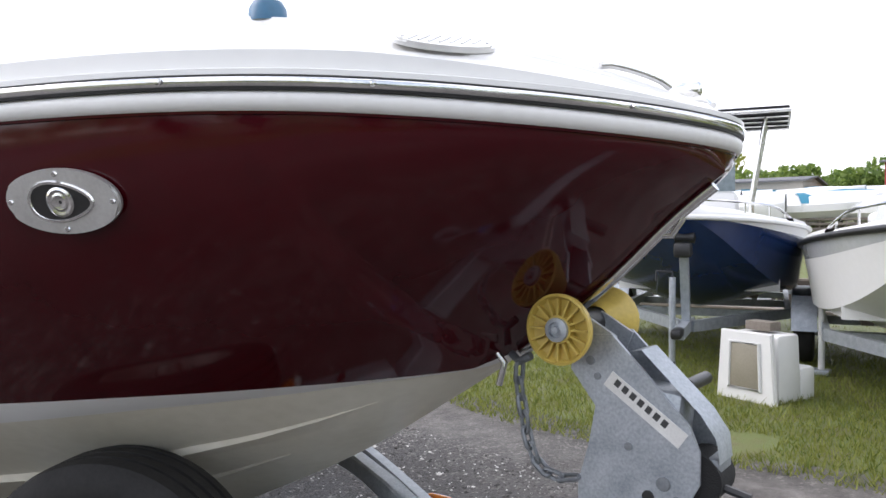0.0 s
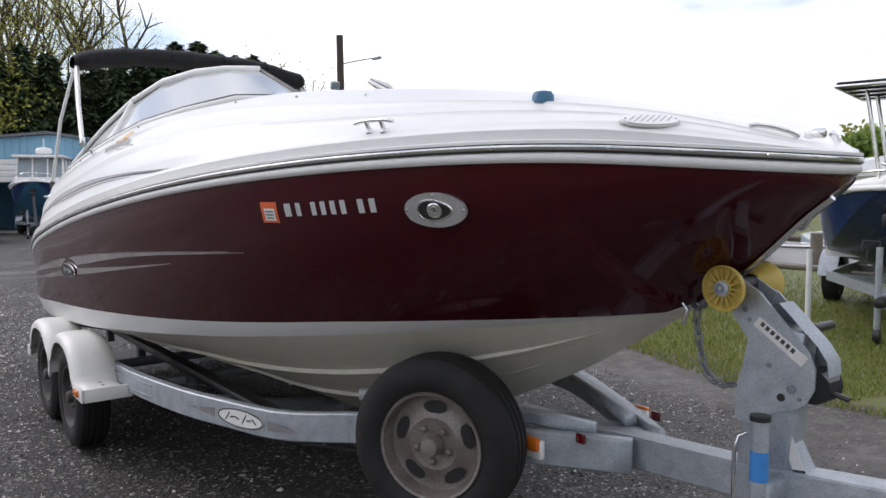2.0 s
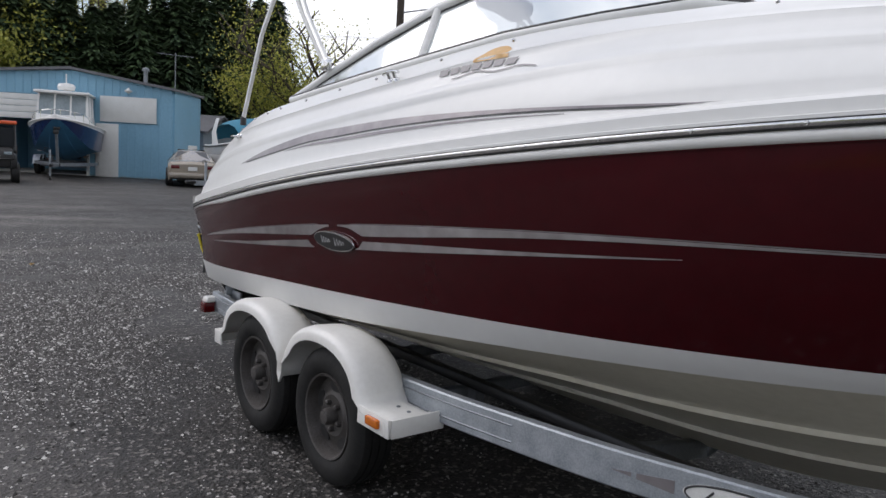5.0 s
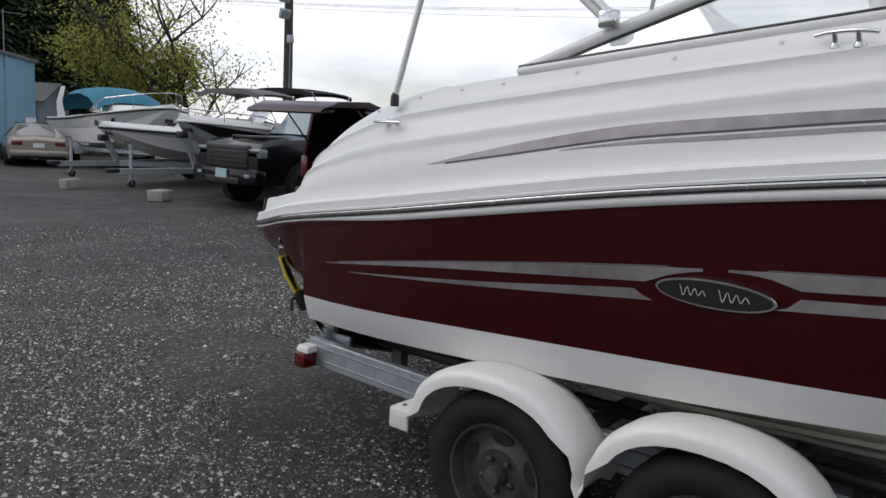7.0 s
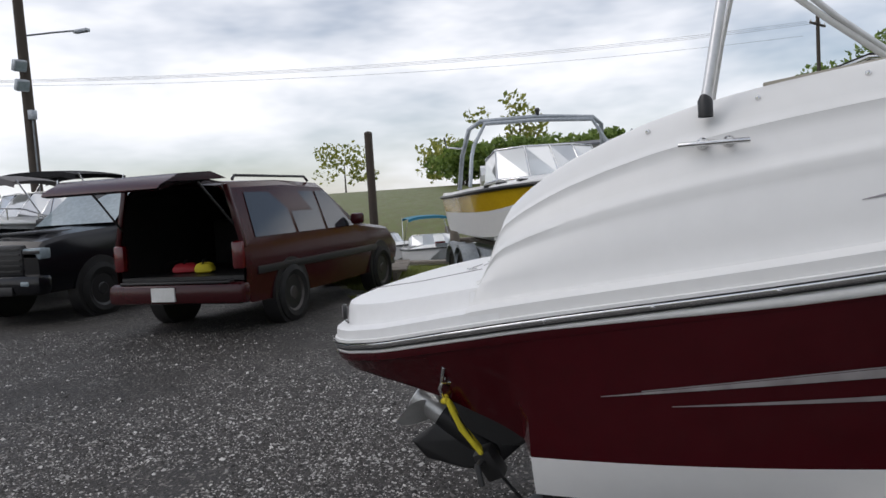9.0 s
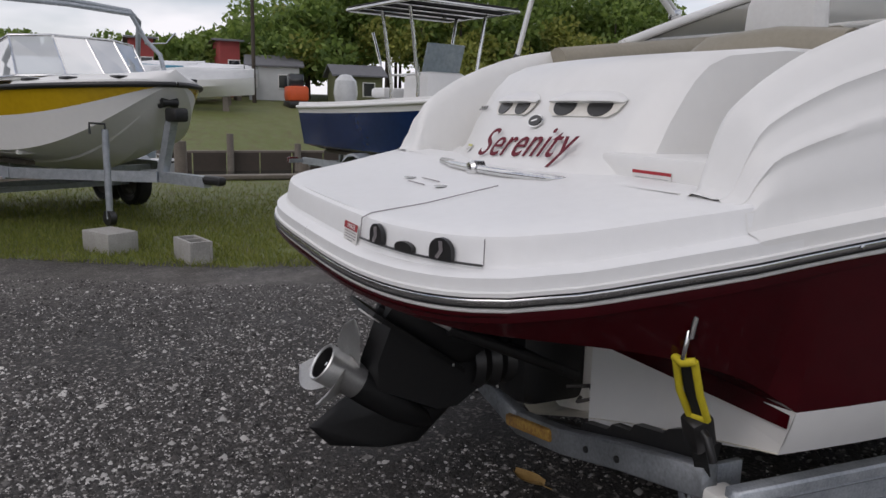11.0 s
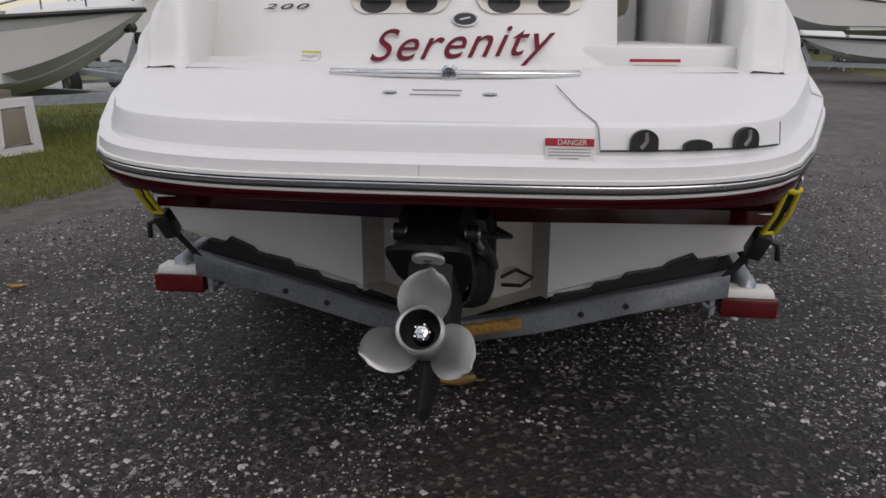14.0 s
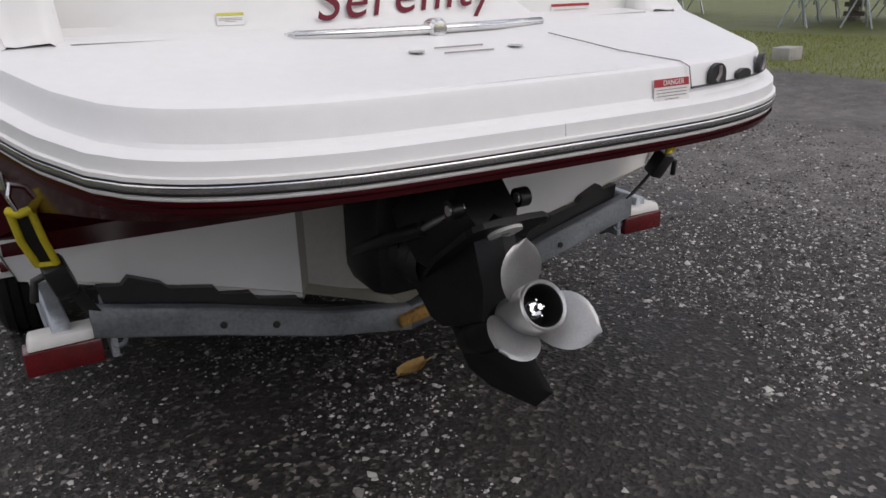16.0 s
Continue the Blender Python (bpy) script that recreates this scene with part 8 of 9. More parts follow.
part("number_plate_bar", box("number_plate_bar", 0.32, 0.02, 0.14, WHITE_PAINT, (0, -0.02, 0.7)), sedan)

# white cruiser
cr = FarBoat("cabin_cruiser", "white cabin cruiser with a teal canvas top", (-8.5, -22.6), (-8.2, -16.6), 2.5, 1.36, 0.4, 0.46, WHITE, WHITE, GREY_GEL, cockpit=(0.05, 0.5), split=0.55)
cr.windscreen(0.62, 0.5, 0.7, 0.9), cr.bow_rail(0.55, 0.4)
part("canvas_top", grid_mesh("canvas_top", [[(1.1 * q, y, z - 0.25 * abs(q) ** 3) for q in np.linspace(-1, 1, 9)] for y, z in ((0.75, 1.75), (0.9, 2.2), (1.6, 2.4), (2.5, 2.42), (3.1, 2.3), (3.45, 2.1), (3.6, 1.95))], BLUE_CANVAS), cr.root, "teal canvas enclosure")
for g in (1, -1):
    part("radar_arch", grid_mesh("radar_arch", [[(g * 1.15, 0.9, 1.4), (g * 1.15, 1.6, 1.4)], [(g * 1.13, 0.8, 1.9), (g * 1.13, 1.25, 1.9)], [(g * 0.95, 0.7, 2.4), (g * 0.95, 1.05, 2.4)], [(0, 0.7, 2.47), (0, 1.05, 2.47)]], WHITE), cr.root, "white radar arch")
part("trunk_cabin", box("trunk_cabin", 1.5, 2.2, 0.3, WHITE, (0, 0.66 * cr.L, cr.rz(0.66) + 0.15), 0.1, taper=0.85), cr.root)
for g in (1, -1):
    for q in (0.62, 0.75):
        part("portlight", lathe("portlight", [(-0.02, 0.001), (-0.02, 0.09), (0.02, 0.09), (0.02, 0.001)], DARK_GLASS, 14, "x", (g * (cr.beam(q) * 0.96), q * cr.L, cr.rz(q) - 0.22)), cr.root)
cr.trailer((0.25, 0.36), rail_z=0.55, tongue=0.5)

sp = FarBoat("speedboat", "low white speedboat on a galvanised trailer", (-10.4, -14.4), (-4.7, -13.6), 2.3, 1.12, 0.55, 0.14, WHITE, WHITE, GREY_GEL, cockpit=(0.05, 0.55))
sp.windscreen(0.6, 0.28, 0.8, 0.6), sp.trailer((0.3, 0.42), rail_z=0.48, tongue=1.0, block=True)
concrete_block((-3.7, -12.9), 20, holes=False)
bl = FarBoat("bowrider_boat", "black-hulled bowrider with a grey canvas top", (-10.9, -11.7), (-5.0, -10.95), 2.4, 1.3, 0.6, 0.2, BLACK_GEL, GREY_GEL, WHITE, split=0.8)
bl.windscreen(0.62, 0.48, 0.8, 0.7), bl.bimini(0.30, 0.55, 2.3, 1.9, CANVAS, 0.1), bl.bimini(0.62, 0.80, 2.15, 1.9, material("grey_canvas", (0.16, 0.15, 0.15), 0.85), 0.12), bl.bow_rail(0.68, 0.2), bl.trailer((0.28, 0.4), rail_z=0.5, tongue=1.4, block=True)
concrete_block((-4.1, -10.15), 32, (0.42, 0.3, 0.2), False)

# ---- pickup and estate car by the grass ----
truck, tb = car("pickup_truck", "black crew cab pickup truck parked nose out", pose(-10.4, -8.85, 0, 0, 0, -90), TRUCK_BLACK, [(0, 0.97, 0.8, 0.5, 1.3, 1.28), (1.55, 0.99, 0.8, 0.45, 1.3, 1.3), (1.6, 0.99, 0.74, 0.42, 1.27, 1.86), (2.0, 0.99, 0.76, 0.42, 1.27, 1.93), (3.2, 0.99, 0.76, 0.42, 1.27, 1.93), (3.55, 0.99, 0.77, 0.42, 1.27, 1.86), (4.2, 0.99, 0.85, 0.42, 1.26, 1.31), (5.3, 0.98, 0.85, 0.46, 1.2, 1.23), (5.62, 0.94, 0.8, 0.5, 1.15, 1.16), (5.75, 0.9, 0.78, 0.55, 1.02, 1.02)], (1.05, 4.75), 0.4, category="pickup truck")
# the sky's reflection is put into the pane's pale base colour
part("windscreen", mesh_of("windscreen", [(-0.8, 4.22, 1.36), (0.8, 4.22, 1.36), (0.68, 3.56, 1.87), (-0.68, 3.56, 1.87)], [(0, 1, 2, 3)], SOFT_GLASS, False), truck, "windscreen coloured pale for the mirrored sky")
side_window(truck, 0.99, 0.76, 1.27, 1.93, (1.75, 1.85), (2.6, 2.6))
side_window(truck, 0.99, 0.76, 1.27, 1.93, (2.68, 2.68), (3.75, 3.35))
gr = part("grille", box("grille", 1.25, 0.1, 0.42, BLACK, (0, 5.72, 0.92), 0.03), truck, "black slatted grille")
for k in range(5):
    part("grille_slat", box("grille_slat", 1.2, 0.03, 0.022, BLACK, (0, 5.775, 0.77 + 0.075 * k)), gr)
part("front_bumper", box("front_bumper", 1.95, 0.25, 0.28, TRUCK_BLACK, (0, 5.72, 0.58), 0.07), truck)
part("bumper_inlet", box("bumper_inlet", 1.0, 0.05, 0.12, BLACK, (0, 5.84, 0.5), 0.01), truck)
part("number_plate_bar", box("number_plate_bar", 0.32, 0.02, 0.16, material("pale_blue_plate", (0.45, 0.62, 0.68), 0.4), (0, 5.87, 0.62)), truck)
part("hood_scoop", box("hood_scoop", 0.9, 1.0, 0.06, TRUCK_BLACK, (0, 4.85, 1.27), 0.025), truck)
for g in (1, -1):
    hl = part("headlamp", box("headlamp", 0.34, 0.18, 0.16, SOFT_GLASS, (g * 0.78, 5.66, 1.0), 0.03), truck, "clear headlamp")
    part("lamp_mask", box("lamp_mask", 0.3, 0.19, 0.05, BLACK, (g * 0.78, 5.665, 1.02), 0.01), hl)
    part("fog_lamp", box("fog_lamp", 0.16, 0.05, 0.07, SOFT_GLASS, (g * 0.72, 5.83, 0.6), 0.02), truck)
    part("wing_mirror", box("wing_mirror", 0.26, 0.12, 0.22, BLACK, (g * 1.14, 3.75, 1.38), 0.05), truck)
    for y in (1.72, 2.64, 3.68):
        part("door_seam", box("door_seam", 0.006, 0.014, 0.75, BLACK, (g * 0.992, y, 0.88)), truck)
    for y in (1.85, 2.78):
        part("door_handle", box("door_handle", 0.03, 0.2, 0.035, BLACK_GEL, (g * 1.0, y, 1.15), 0.01), truck)
    part("side_step", box("side_step", 0.14, 2.1, 0.05, BLACK, (g * 0.98, 2.75, 0.38), 0.02), truck)

suv, sv = car("estate_car", "dark red utility wagon with its tailgate open", pose(-4.1, -5.2, 0, 0, 0, 91), SUV_RED, [(0, 0.90, 0.70, 0.42, 1.05, 1.70), (0.1, 0.915, 0.71, 0.36, 1.05, 1.75), (1.2, 0.92, 0.72, 0.34, 1.05, 1.78), (2.3, 0.92, 0.70, 0.34, 1.05, 1.74), (3.1, 0.92, 0.72, 0.34, 1.05, 1.13), (4.2, 0.9, 0.75, 0.36, 0.98, 1.02), (4.7, 0.8, 0.65, 0.45, 0.8, 0.8)], (0.95, 3.75), 0.36, True)
part("cargo_liner", grid_mesh("cargo_liner", [car_ring(y, 0.86, 0.66, 0.62, 1.05, 1.70) for y in (0.02, 2.0)], BLACK), suv)
part("cargo_floor", box("cargo_floor", 1.7, 2.0, 0.05, BLACK, (0, 1.02, 0.66)), suv)
part("seat_back", box("seat_back", 1.4, 0.18, 0.62, BLACK, (0, 1.75, 1.0), 0.05), suv)
part("rear_bumper", box("rear_bumper", 1.84, 0.22, 0.24, SUV_RED, (0, -0.05, 0.5), 0.06), suv)
part("bumper_step", box("bumper_step", 1.5, 0.14, 0.03, BLACK, (0, -0.07, 0.63), 0.01), suv)
part("number_plate_bar", box("number_plate_bar", 0.32, 0.02, 0.16, WHITE_PAINT, (-0.12, -0.17, 0.5)), suv)
gate = part("tailgate", grid_mesh("tailgate", [[(x * k, y, z) for x in (-0.76, -0.4, 0, 0.4, 0.76)] for y, z, k in ((0.05, 1.79, 0.92), (-0.3, 1.86, 0.98), (-0.85, 1.83, 1.0), (-1.12, 1.72, 0.98), (-1.16, 1.68, 0.96), (-1.1, 1.66, 0.94), (-0.8, 1.74, 0.9), (-0.3, 1.78, 0.9), (0.05, 1.74, 0.9))], SUV_RED), suv, "raised tailgate")
part("tailgate_window", mesh_of("tailgate_window", [(-0.6, -0.1, 1.752), (0.6, -0.1, 1.752), (0.6, -0.62, 1.766), (-0.6, -0.62, 1.766)], [(0, 1, 2, 3)], SOFT_GLASS, False), gate)
for g in (1, -1):
    part("gate_strut", tube("gate_strut", [(g * 0.78, 0.02, 1.25), (g * 0.72, -0.5, 1.74)], 0.012, BLACK, 6), gate)
    part("tail_lamp", box("tail_lamp", 0.15, 0.1, 0.32, RED_LENS, (g * 0.82, 0.0, 0.92), 0.03), suv, "red tail lamp")
    part("door_pillar", box("door_pillar", 0.07, 0.05, 0.75, SUV_RED, (g * 0.79, 0.02, 1.36), 0.015, turn=pose(0, 0, 0, 0, g * -14)), suv)
    part("roof_rail", tube("roof_rail", [(g * 0.6, 0.3, 1.78), (g * 0.6, 0.35, 1.83), (g * 0.6, 2.0, 1.83), (g * 0.6, 2.1, 1.77)], 0.018, BLACK, 6), suv)
    part("wing_mirror", box("wing_mirror", 0.2, 0.1, 0.16, SUV_RED, (g * 1.02, 2.75, 1.2), 0.04), suv)
    part("body_side_trim", box("body_side_trim", 0.02, 3.4, 0.09, BLACK, (g * 0.925, 1.9, 0.72), 0.005), suv)
side_window(suv, 0.92, 0.71, 1.05, 1.76, (0.22, 0.3), (1.15, 1.15))
side_window(suv, 0.92, 0.71, 1.05, 1.76, (1.22, 1.22), (1.95, 1.95))
side_window(suv, 0.92, 0.71, 1.05, 1.76, (2.02, 2.02), (2.85, 2.3))
for nm, lab, mt, at, s in (("tool_bag", "yellow tool bag in the car's cargo space", YELLOW_STRAP, (-4.5, -5.15), (0.22, 0.26, 0.13)), ("tool_bag", "red tool bag in the car's cargo space", RED_INK, (-4.6, -5.5), (0.28, 0.34, 0.12))):
    g = thing(nm, lab, "bag", pose(at[0], at[1], 0.69, 0, 0, 20), "gear in the cargo space")
    part("bag_body", box("bag_body", *s, mt, (0, 0, s[2] / 2), 0.06, taper=0.8), g)
    part("bag_handle", tube("bag_handle", [(-0.08, 0, s[2] - 0.01), (-0.05, 0, s[2] + 0.03), (0.05, 0, s[2] + 0.03), (0.08, 0, s[2] - 0.01)], 0.012, BLACK, 6), g)

# ---- poles and wires ----


def utility_pole(at, h, lights=False):
    z = ground_height(*at)
    p = thing("utility_pole", "weathered wooden utility pole with fittings", "utility pole", pose(at[0], at[1], z), "utility poles")
    part("pole_shaft", tube("pole_shaft", [(0, 0, -0.2), (0, 0, h * 0.5), (0.03, 0, h)], 0.13, POLE_WOOD, 12, ends=0.10), p)
    if lights:
        arm = part("lamp_arm", tube("lamp_arm", [(0.05, 0, 5.35), (-0.4, 0.5, 5.45), (-0.6, 0.8, 5.48)], 0.02, GALV_DARK, 6), p)
        part("street_lamp_head", box("street_lamp_head", 0.14, 0.38, 0.08, GALV, (-0.66, 0.95, 5.47), 0.03), arm, "grey street lamp head")
        for dx, z0 in ((0.32, 4.68), (0.3, 4.28)):
            fl = part("floodlight", box("floodlight", 0.27, 0.14, 0.24, GALV, (dx, 0.2, z0), 0.03, turn=pose(0, 0, 0, -20, 0, -15)), p, "grey floodlight")
            part("flood_glass", box("flood_glass", 0.21, 0.02, 0.18, SOFT_GLASS, (dx + 0.02, 0.275, z0 - 0.03), turn=pose(0, 0, 0, -20, 0, -15)), fl)
            part("flood_bracket", bar("flood_bracket", (0.1, 0, z0), (dx, 0.2, z0), 0.05, 0.05, GALV_DARK), fl)
        part("meter_box", box("meter_box", 0.15, 0.12, 0.2, GALV, (0.06, 0.14, 3.7), 0.02), p)
        part("conduit", tube("conduit", [(0.06, 0.135, 0.2), (0.06, 0.135, 3.6)], 0.018, GALV_DARK, 6), p)
    else:
        part("cross_arm", bar("cross_arm", (-0.9, 0.5, h - 0.5), (0.9, -0.5, h - 0.5), 0.09, 0.11, POLE_WOOD), p)
        for k in (-0.85, -0.3, 0.3, 0.85):
            part("insulator", lathe("insulator", [(0, 0.03), (0.06, 0.05), (0.12, 0.03), (0.16, 0.01)], WHITE_PAINT, 8, "z", (k, -k * 0.55, h - 0.45)), p)


utility_pole((-9.2, -12.87), 6.2, True)
utility_pole((-46, 7.0), 9.0)
utility_pole((-14.5, -56), 10.5)
for k in range(4):
    a, c = Vector((-14.5 + 0.5 * k - 0.7, -56, 10.2)), Vector((-46 + 0.5 * k - 0.7, 7.0 - 0.3 * k, ground_height(-46, 7) + 8.7 - (0.9 if k == 3 else 0)))
    line = [a.lerp(c, u) - Vector((0, 0, 1.6 * 4 * u * (1 - u))) for u in np.linspace(0, 1, 17)]
    tagged(new("power_line", tube("power_line", line, 0.007, BLACK, 4)), "thin black overhead power line between poles", "power line", "overhead power lines")

# ---- west side: boats on the grass ----
yb = FarBoat("wakeboard_boat", "white wakeboard boat with a gold stripe and tower", (-9.75, -2.85), (-5.85, -0.60), 2.2, 1.42, 0.55, 0.12, WHITE, WHITE, GOLD_GEL, split=0.56, cockpit=(0.06, 0.66))
yb.windscreen(0.70, 0.45, 0.78, 0.5)
for g in (1, -1):
    foot, aft = (g * 1.12, 0.60 * yb.L, yb.rail + 0.12), (g * 1.12, 0.44 * yb.L, yb.rail + 0.1)
    tw = part("tower_side", tube("tower_side", [aft, (g * 1.08, 0.47 * yb.L, 2.0), (g * 1.0, 0.51 * yb.L, 2.36), (g * 0.85, 0.525 * yb.L, 2.46), (0, 0.53 * yb.L, 2.5)], 0.033, GALV, 10), yb.root, "grey wakeboard tower pipe")
    part("tower_leg", tube("tower_leg", [foot, (g * 1.06, 0.585 * yb.L, 1.95), (g * 0.98, 0.55 * yb.L, 2.12), (g * 0.8, 0.545 * yb.L, 2.42), (0, 0.55 * yb.L, 2.44)], 0.028, GALV, 10), tw)
    part("tower_rack", tube("tower_rack", [(g * 1.1, 0.5 * yb.L, 2.1), (g * 1.35, 0.52 * yb.L, 2.12), (g * 1.4, 0.55 * yb.L, 2.25)], 0.015, CHROME, 6), tw)
    for q in (0.72, 0.82, 0.92):
        part("deck_fitting", box("deck_fitting", 0.12, 0.16, 0.035, BLACK, (g * (yb.beam(q) - 0.14), q * yb.L, yb.rz(q) + 0.075), 0.012), yb.root)
part("tow_knob", lathe("tow_knob", [(2.5, 0.03), (2.57, 0.03), (2.59, 0.045), (2.62, 0.02)], BLACK, 10, "z", (0, 0.53 * yb.L, 0)), yb.root)
part("helm_seat", box("helm_seat", 0.6, 0.5, 0.75, NONSKID, (-0.6, 0.42 * yb.L, 1.35), 0.1), yb.root, "white helm seat")
yb.trailer((0.28, 0.42), rail_z=0.60, tongue=0.45, block=True, jack_at=(0.72, yb.L - 0.1), label="galvanised tandem trailer under a gold-striped boat")
concrete_block((-5.2, -1.28), 32, (0.42, 0.3, 0.2), False)
concrete_block((-4.52, -0.62), 15)

nb = FarBoat("center_console_boat", "navy center console with a black pipe-frame top", (-10.6, 2.7), (-5.6, 3.88), 2.35, 1.36, 0.5, 0.18, NAVY, NAVY, WHITE, cockpit=(0.06, 0.74), split=0.84, chine_f=0.3)
nb.console(0.46), nb.ttop(0.44, 2.82, 1.9, 1.7), nb.outboard(1, GREY_GEL)
nb.bow_rail(0.72, 0.12)
part("cooler_seat", box("cooler_seat", 0.8, 0.45, 0.5, WHITE, (0, 0.58 * nb.L, nb.floor + 0.25), 0.05), nb.root)
part("fishing_rod_holder", tube("fishing_rod_holder", [(0.5, 0.32 * nb.L, 2.0), (0.52, 0.28 * nb.L, 2.5)], 0.02, CHROME, 6), nb.root)
nb.trailer((0.40,), rail_z=0.46, tongue=0.3, label="galvanised single-axle trailer under a navy boat")
for g, at in ((1, (-5.6, 3.1)), (-1, (-6.6, 4.9))):
    gp = thing("guide_post", "white plastic guide post beside a boat trailer", "guide post", pose(at[0], at[1], 0), "trailer guide posts")
    part("post_pipe", tube("post_pipe", [(0, 0, 0), (0, 0, 0.9)], 0.03, WHITE_PAINT, 10), gp)
    part("post_foot", box("post_foot", 0.16, 0.16, 0.05, GALV, (0, 0, 0.025), 0.01), gp)

wb = FarBoat("skiff_boat", "white open skiff on a galvanised trailer", (-9.4, 5.25), (-4.3, 6.3), 2.2, 1.2, 0.42, 0.26, WHITE, WHITE, GREY_GEL, cockpit=(0.06, 0.74))
wb.console(0.45), wb.bow_rail(0.72, 0.14), wb.outboard(1), wb.trailer((0.38,), rail_z=0.46, tongue=0.9, jack=True)
part("cabin_cover", box("cabin_cover", 1.0, 1.2, 0.75, material("white_boat_cover", (0.66, 0.68, 0.70), 0.7), (0, 0.5 * wb.L, 1.55), 0.2, taper=0.7), wb.root, "white canvas console cover")

# moulded step box with a recess
stp = thing("step_box", "white moulded boat step box on the grass", "step box", pose(-5.15, 4.72, 0, 0, 0, 68), "")
part("step_shell", plate("step_shell", [(-0.28, 0), (0.28, 0), (0.24, 0.58), (-0.24, 0.58)], 0.04, WHITE, pose(0, -0.19, 0, 90), 0.01), stp)
part("step_back", box("step_back", 0.5, 0.3, 0.56, WHITE, (0, 0.02, 0.28), 0.03, taper=0.92), stp)
part("lower_step", box("lower_step", 0.5, 0.2, 0.28, WHITE, (0, 0.25, 0.14), 0.03), stp)
# flat tan panel: the shade of the white recess is painted in
part("recess", box("recess", 0.28, 0.01, 0.36, TAN, (0, -0.234, 0.3), 0.004), stp, "tan panel painting a recess's shade")
part("recess_rim", tube("recess_rim", [(-0.15, -0.238, 0.11), (0.15, -0.238, 0.11), (0.135, -0.238, 0.49), (-0.135, -0.238, 0.49)], 0.014, WHITE, 8, True), stp)
wd = thing("timber_block", "weathered timber block on the step box", "timber block", pose(-5.15, 4.72, 0.575, 0, 0, 68), "")
part("block", box("block", 0.24, 0.14, 0.075, DOCK_WOOD, (0, 0, 0.04), 0.006), wd)

# ---- bulkhead, dock and creek ----
bh = thing("bulkhead_wall", "weathered timber bulkhead with posts along the creek", "bulkhead", None, "", "structure")
part("cap_board", box("cap_board", 0.35, 60, 0.07, DOCK_WOOD, (-12.0, -2, 0.06), 0.01), bh)
for k in range(4):
    part("wale", box("wale", 0.08, 60, 0.28, DOCK_WOOD, (-12.13, -2, -0.2 - 0.33 * k), 0.01), bh)
for k in range(26):
    y = -30 + 2.3 * k + rng.uniform(-0.2, 0.2)
    h = rng.choice((0.3, 0.45, 0.7, 1.0))
    part("piling", tube("piling", [(-12.32, y, -2.4), (-12.32, y, h)], 0.13, DOCK_WOOD, 10, ends=0.11), bh)
dock = thing("dock_platform", "low weathered plank dock at the grass edge", "dock", pose(-9.7, -5.5, 0, 0, 0, 20))
for k in range(14):
    part("plank", box("plank", 0.135, 1.6, 0.04, DOCK_WOOD, (-1.0 + 0.15 * k, 0, 0.2 + rng.uniform(-0.004, 0.004)), 0.006), dock)
for y in (-0.6, 0.6):
    part("joist", box("joist", 2.2, 0.08, 0.18, DOCK_WOOD, (0, y, 0.09)), dock)
for at, h in (((-9.0, -4.95), 2.6), ((-12.6, -8.3), 1.9), ((-12.7, -10.2), 1.6)):
    pl = thing("mooring_piling", "dark weathered mooring piling by the creek", "piling", pose(at[0], at[1], -2.2 if at[0] < -12 else 0), "mooring pilings")
    part("pile", tube("pile", [(0, 0, -0.1), (0, 0, h + (2.2 if at[0] < -12 else 0))], 0.08, POLE_WOOD, 12, ends=0.07), pl)
    part("pile_cap", lathe("pile_cap", [(0, 0.075), (0.04, 0.065), (0.06, 0.02)], POLE_WOOD, 12, "z", (0, 0, h + (2.2 if at[0] < -12 else 0))), pl)


def afloat(name, label, stern, bow, beam, mat, top=0.0, mat2=None):
    """A boat on the creek: the hull sinks a little into the water."""
    b = FarBoat(name, label, stern, bow, beam, -0.55, -1.55, 0.25, mat, mat2 or mat, None)
    return b


cb = afloat("skiff_boat", "small white center console skiff on the creek", (-24.5, -1.0), (-21.0, 0.3), 1.8, WHITE)
cb.console(0.5, 0.7, 0.9), cb.ttop(0.48, 0.95, 1.2, 1.2, WHITE, WHITE), cb.outboard(1)
afloat("rowing_boat", "pale blue dinghy on the creek", (-19.5, -1.9), (-16.6, -0.8), 1.5, material("pale_blue_hull", (0.16, 0.32, 0.50), 0.4))
for k, (x, y, a) in enumerate(((-24, -9.5, 30), (-26, -12.5, 60), (-23, -14.5, 100), (-27, -17, 20), (-25, -6.0, 75))):
    c, s = math.cos(radians(a)), math.sin(radians(a))
    w = afloat("moored_boat", "white motorboat moored on the creek", (x - 2.8 * c, y - 2.8 * s), (x + 2.8 * c, y + 2.8 * s), 2.2, WHITE)
    w.windscreen(0.62, 0.4)
    if k % 2:
        w.console(0.45), w.outboard(1)
    else:
        w.bimini(0.15, 0.5, 0.7, 1.7, (BLUE_CANVAS, CANVAS, WHITE_PAINT)[k % 3])

# ---- far bank ----
far_wall = thing("bulkhead_wall", "pale timber bulkhead on the far bank", "bulkhead", None, "", "structure")
part("cap_board", box("cap_board", 0.4, 110, 0.1, DOCK_WOOD, (-30.2, 0, -0.52), 0.01), far_wall)
for k in range(80):
    part("sheet_plank", box("sheet_plank", 0.08, 1.3, 1.3, POLE_WOOD, (-29.95 + rng.uniform(-0.02, 0.02), -52 + 1.36 * k, -1.2)), far_wall)
for k in range(36):
    part("piling", tube("piling", [(-29.7, -50 + 2.8 * k, -2.4), (-29.7, -50 + 2.8 * k, rng.uniform(-0.4, 0.3))], 0.14, DOCK_WOOD, 8), far_wall)
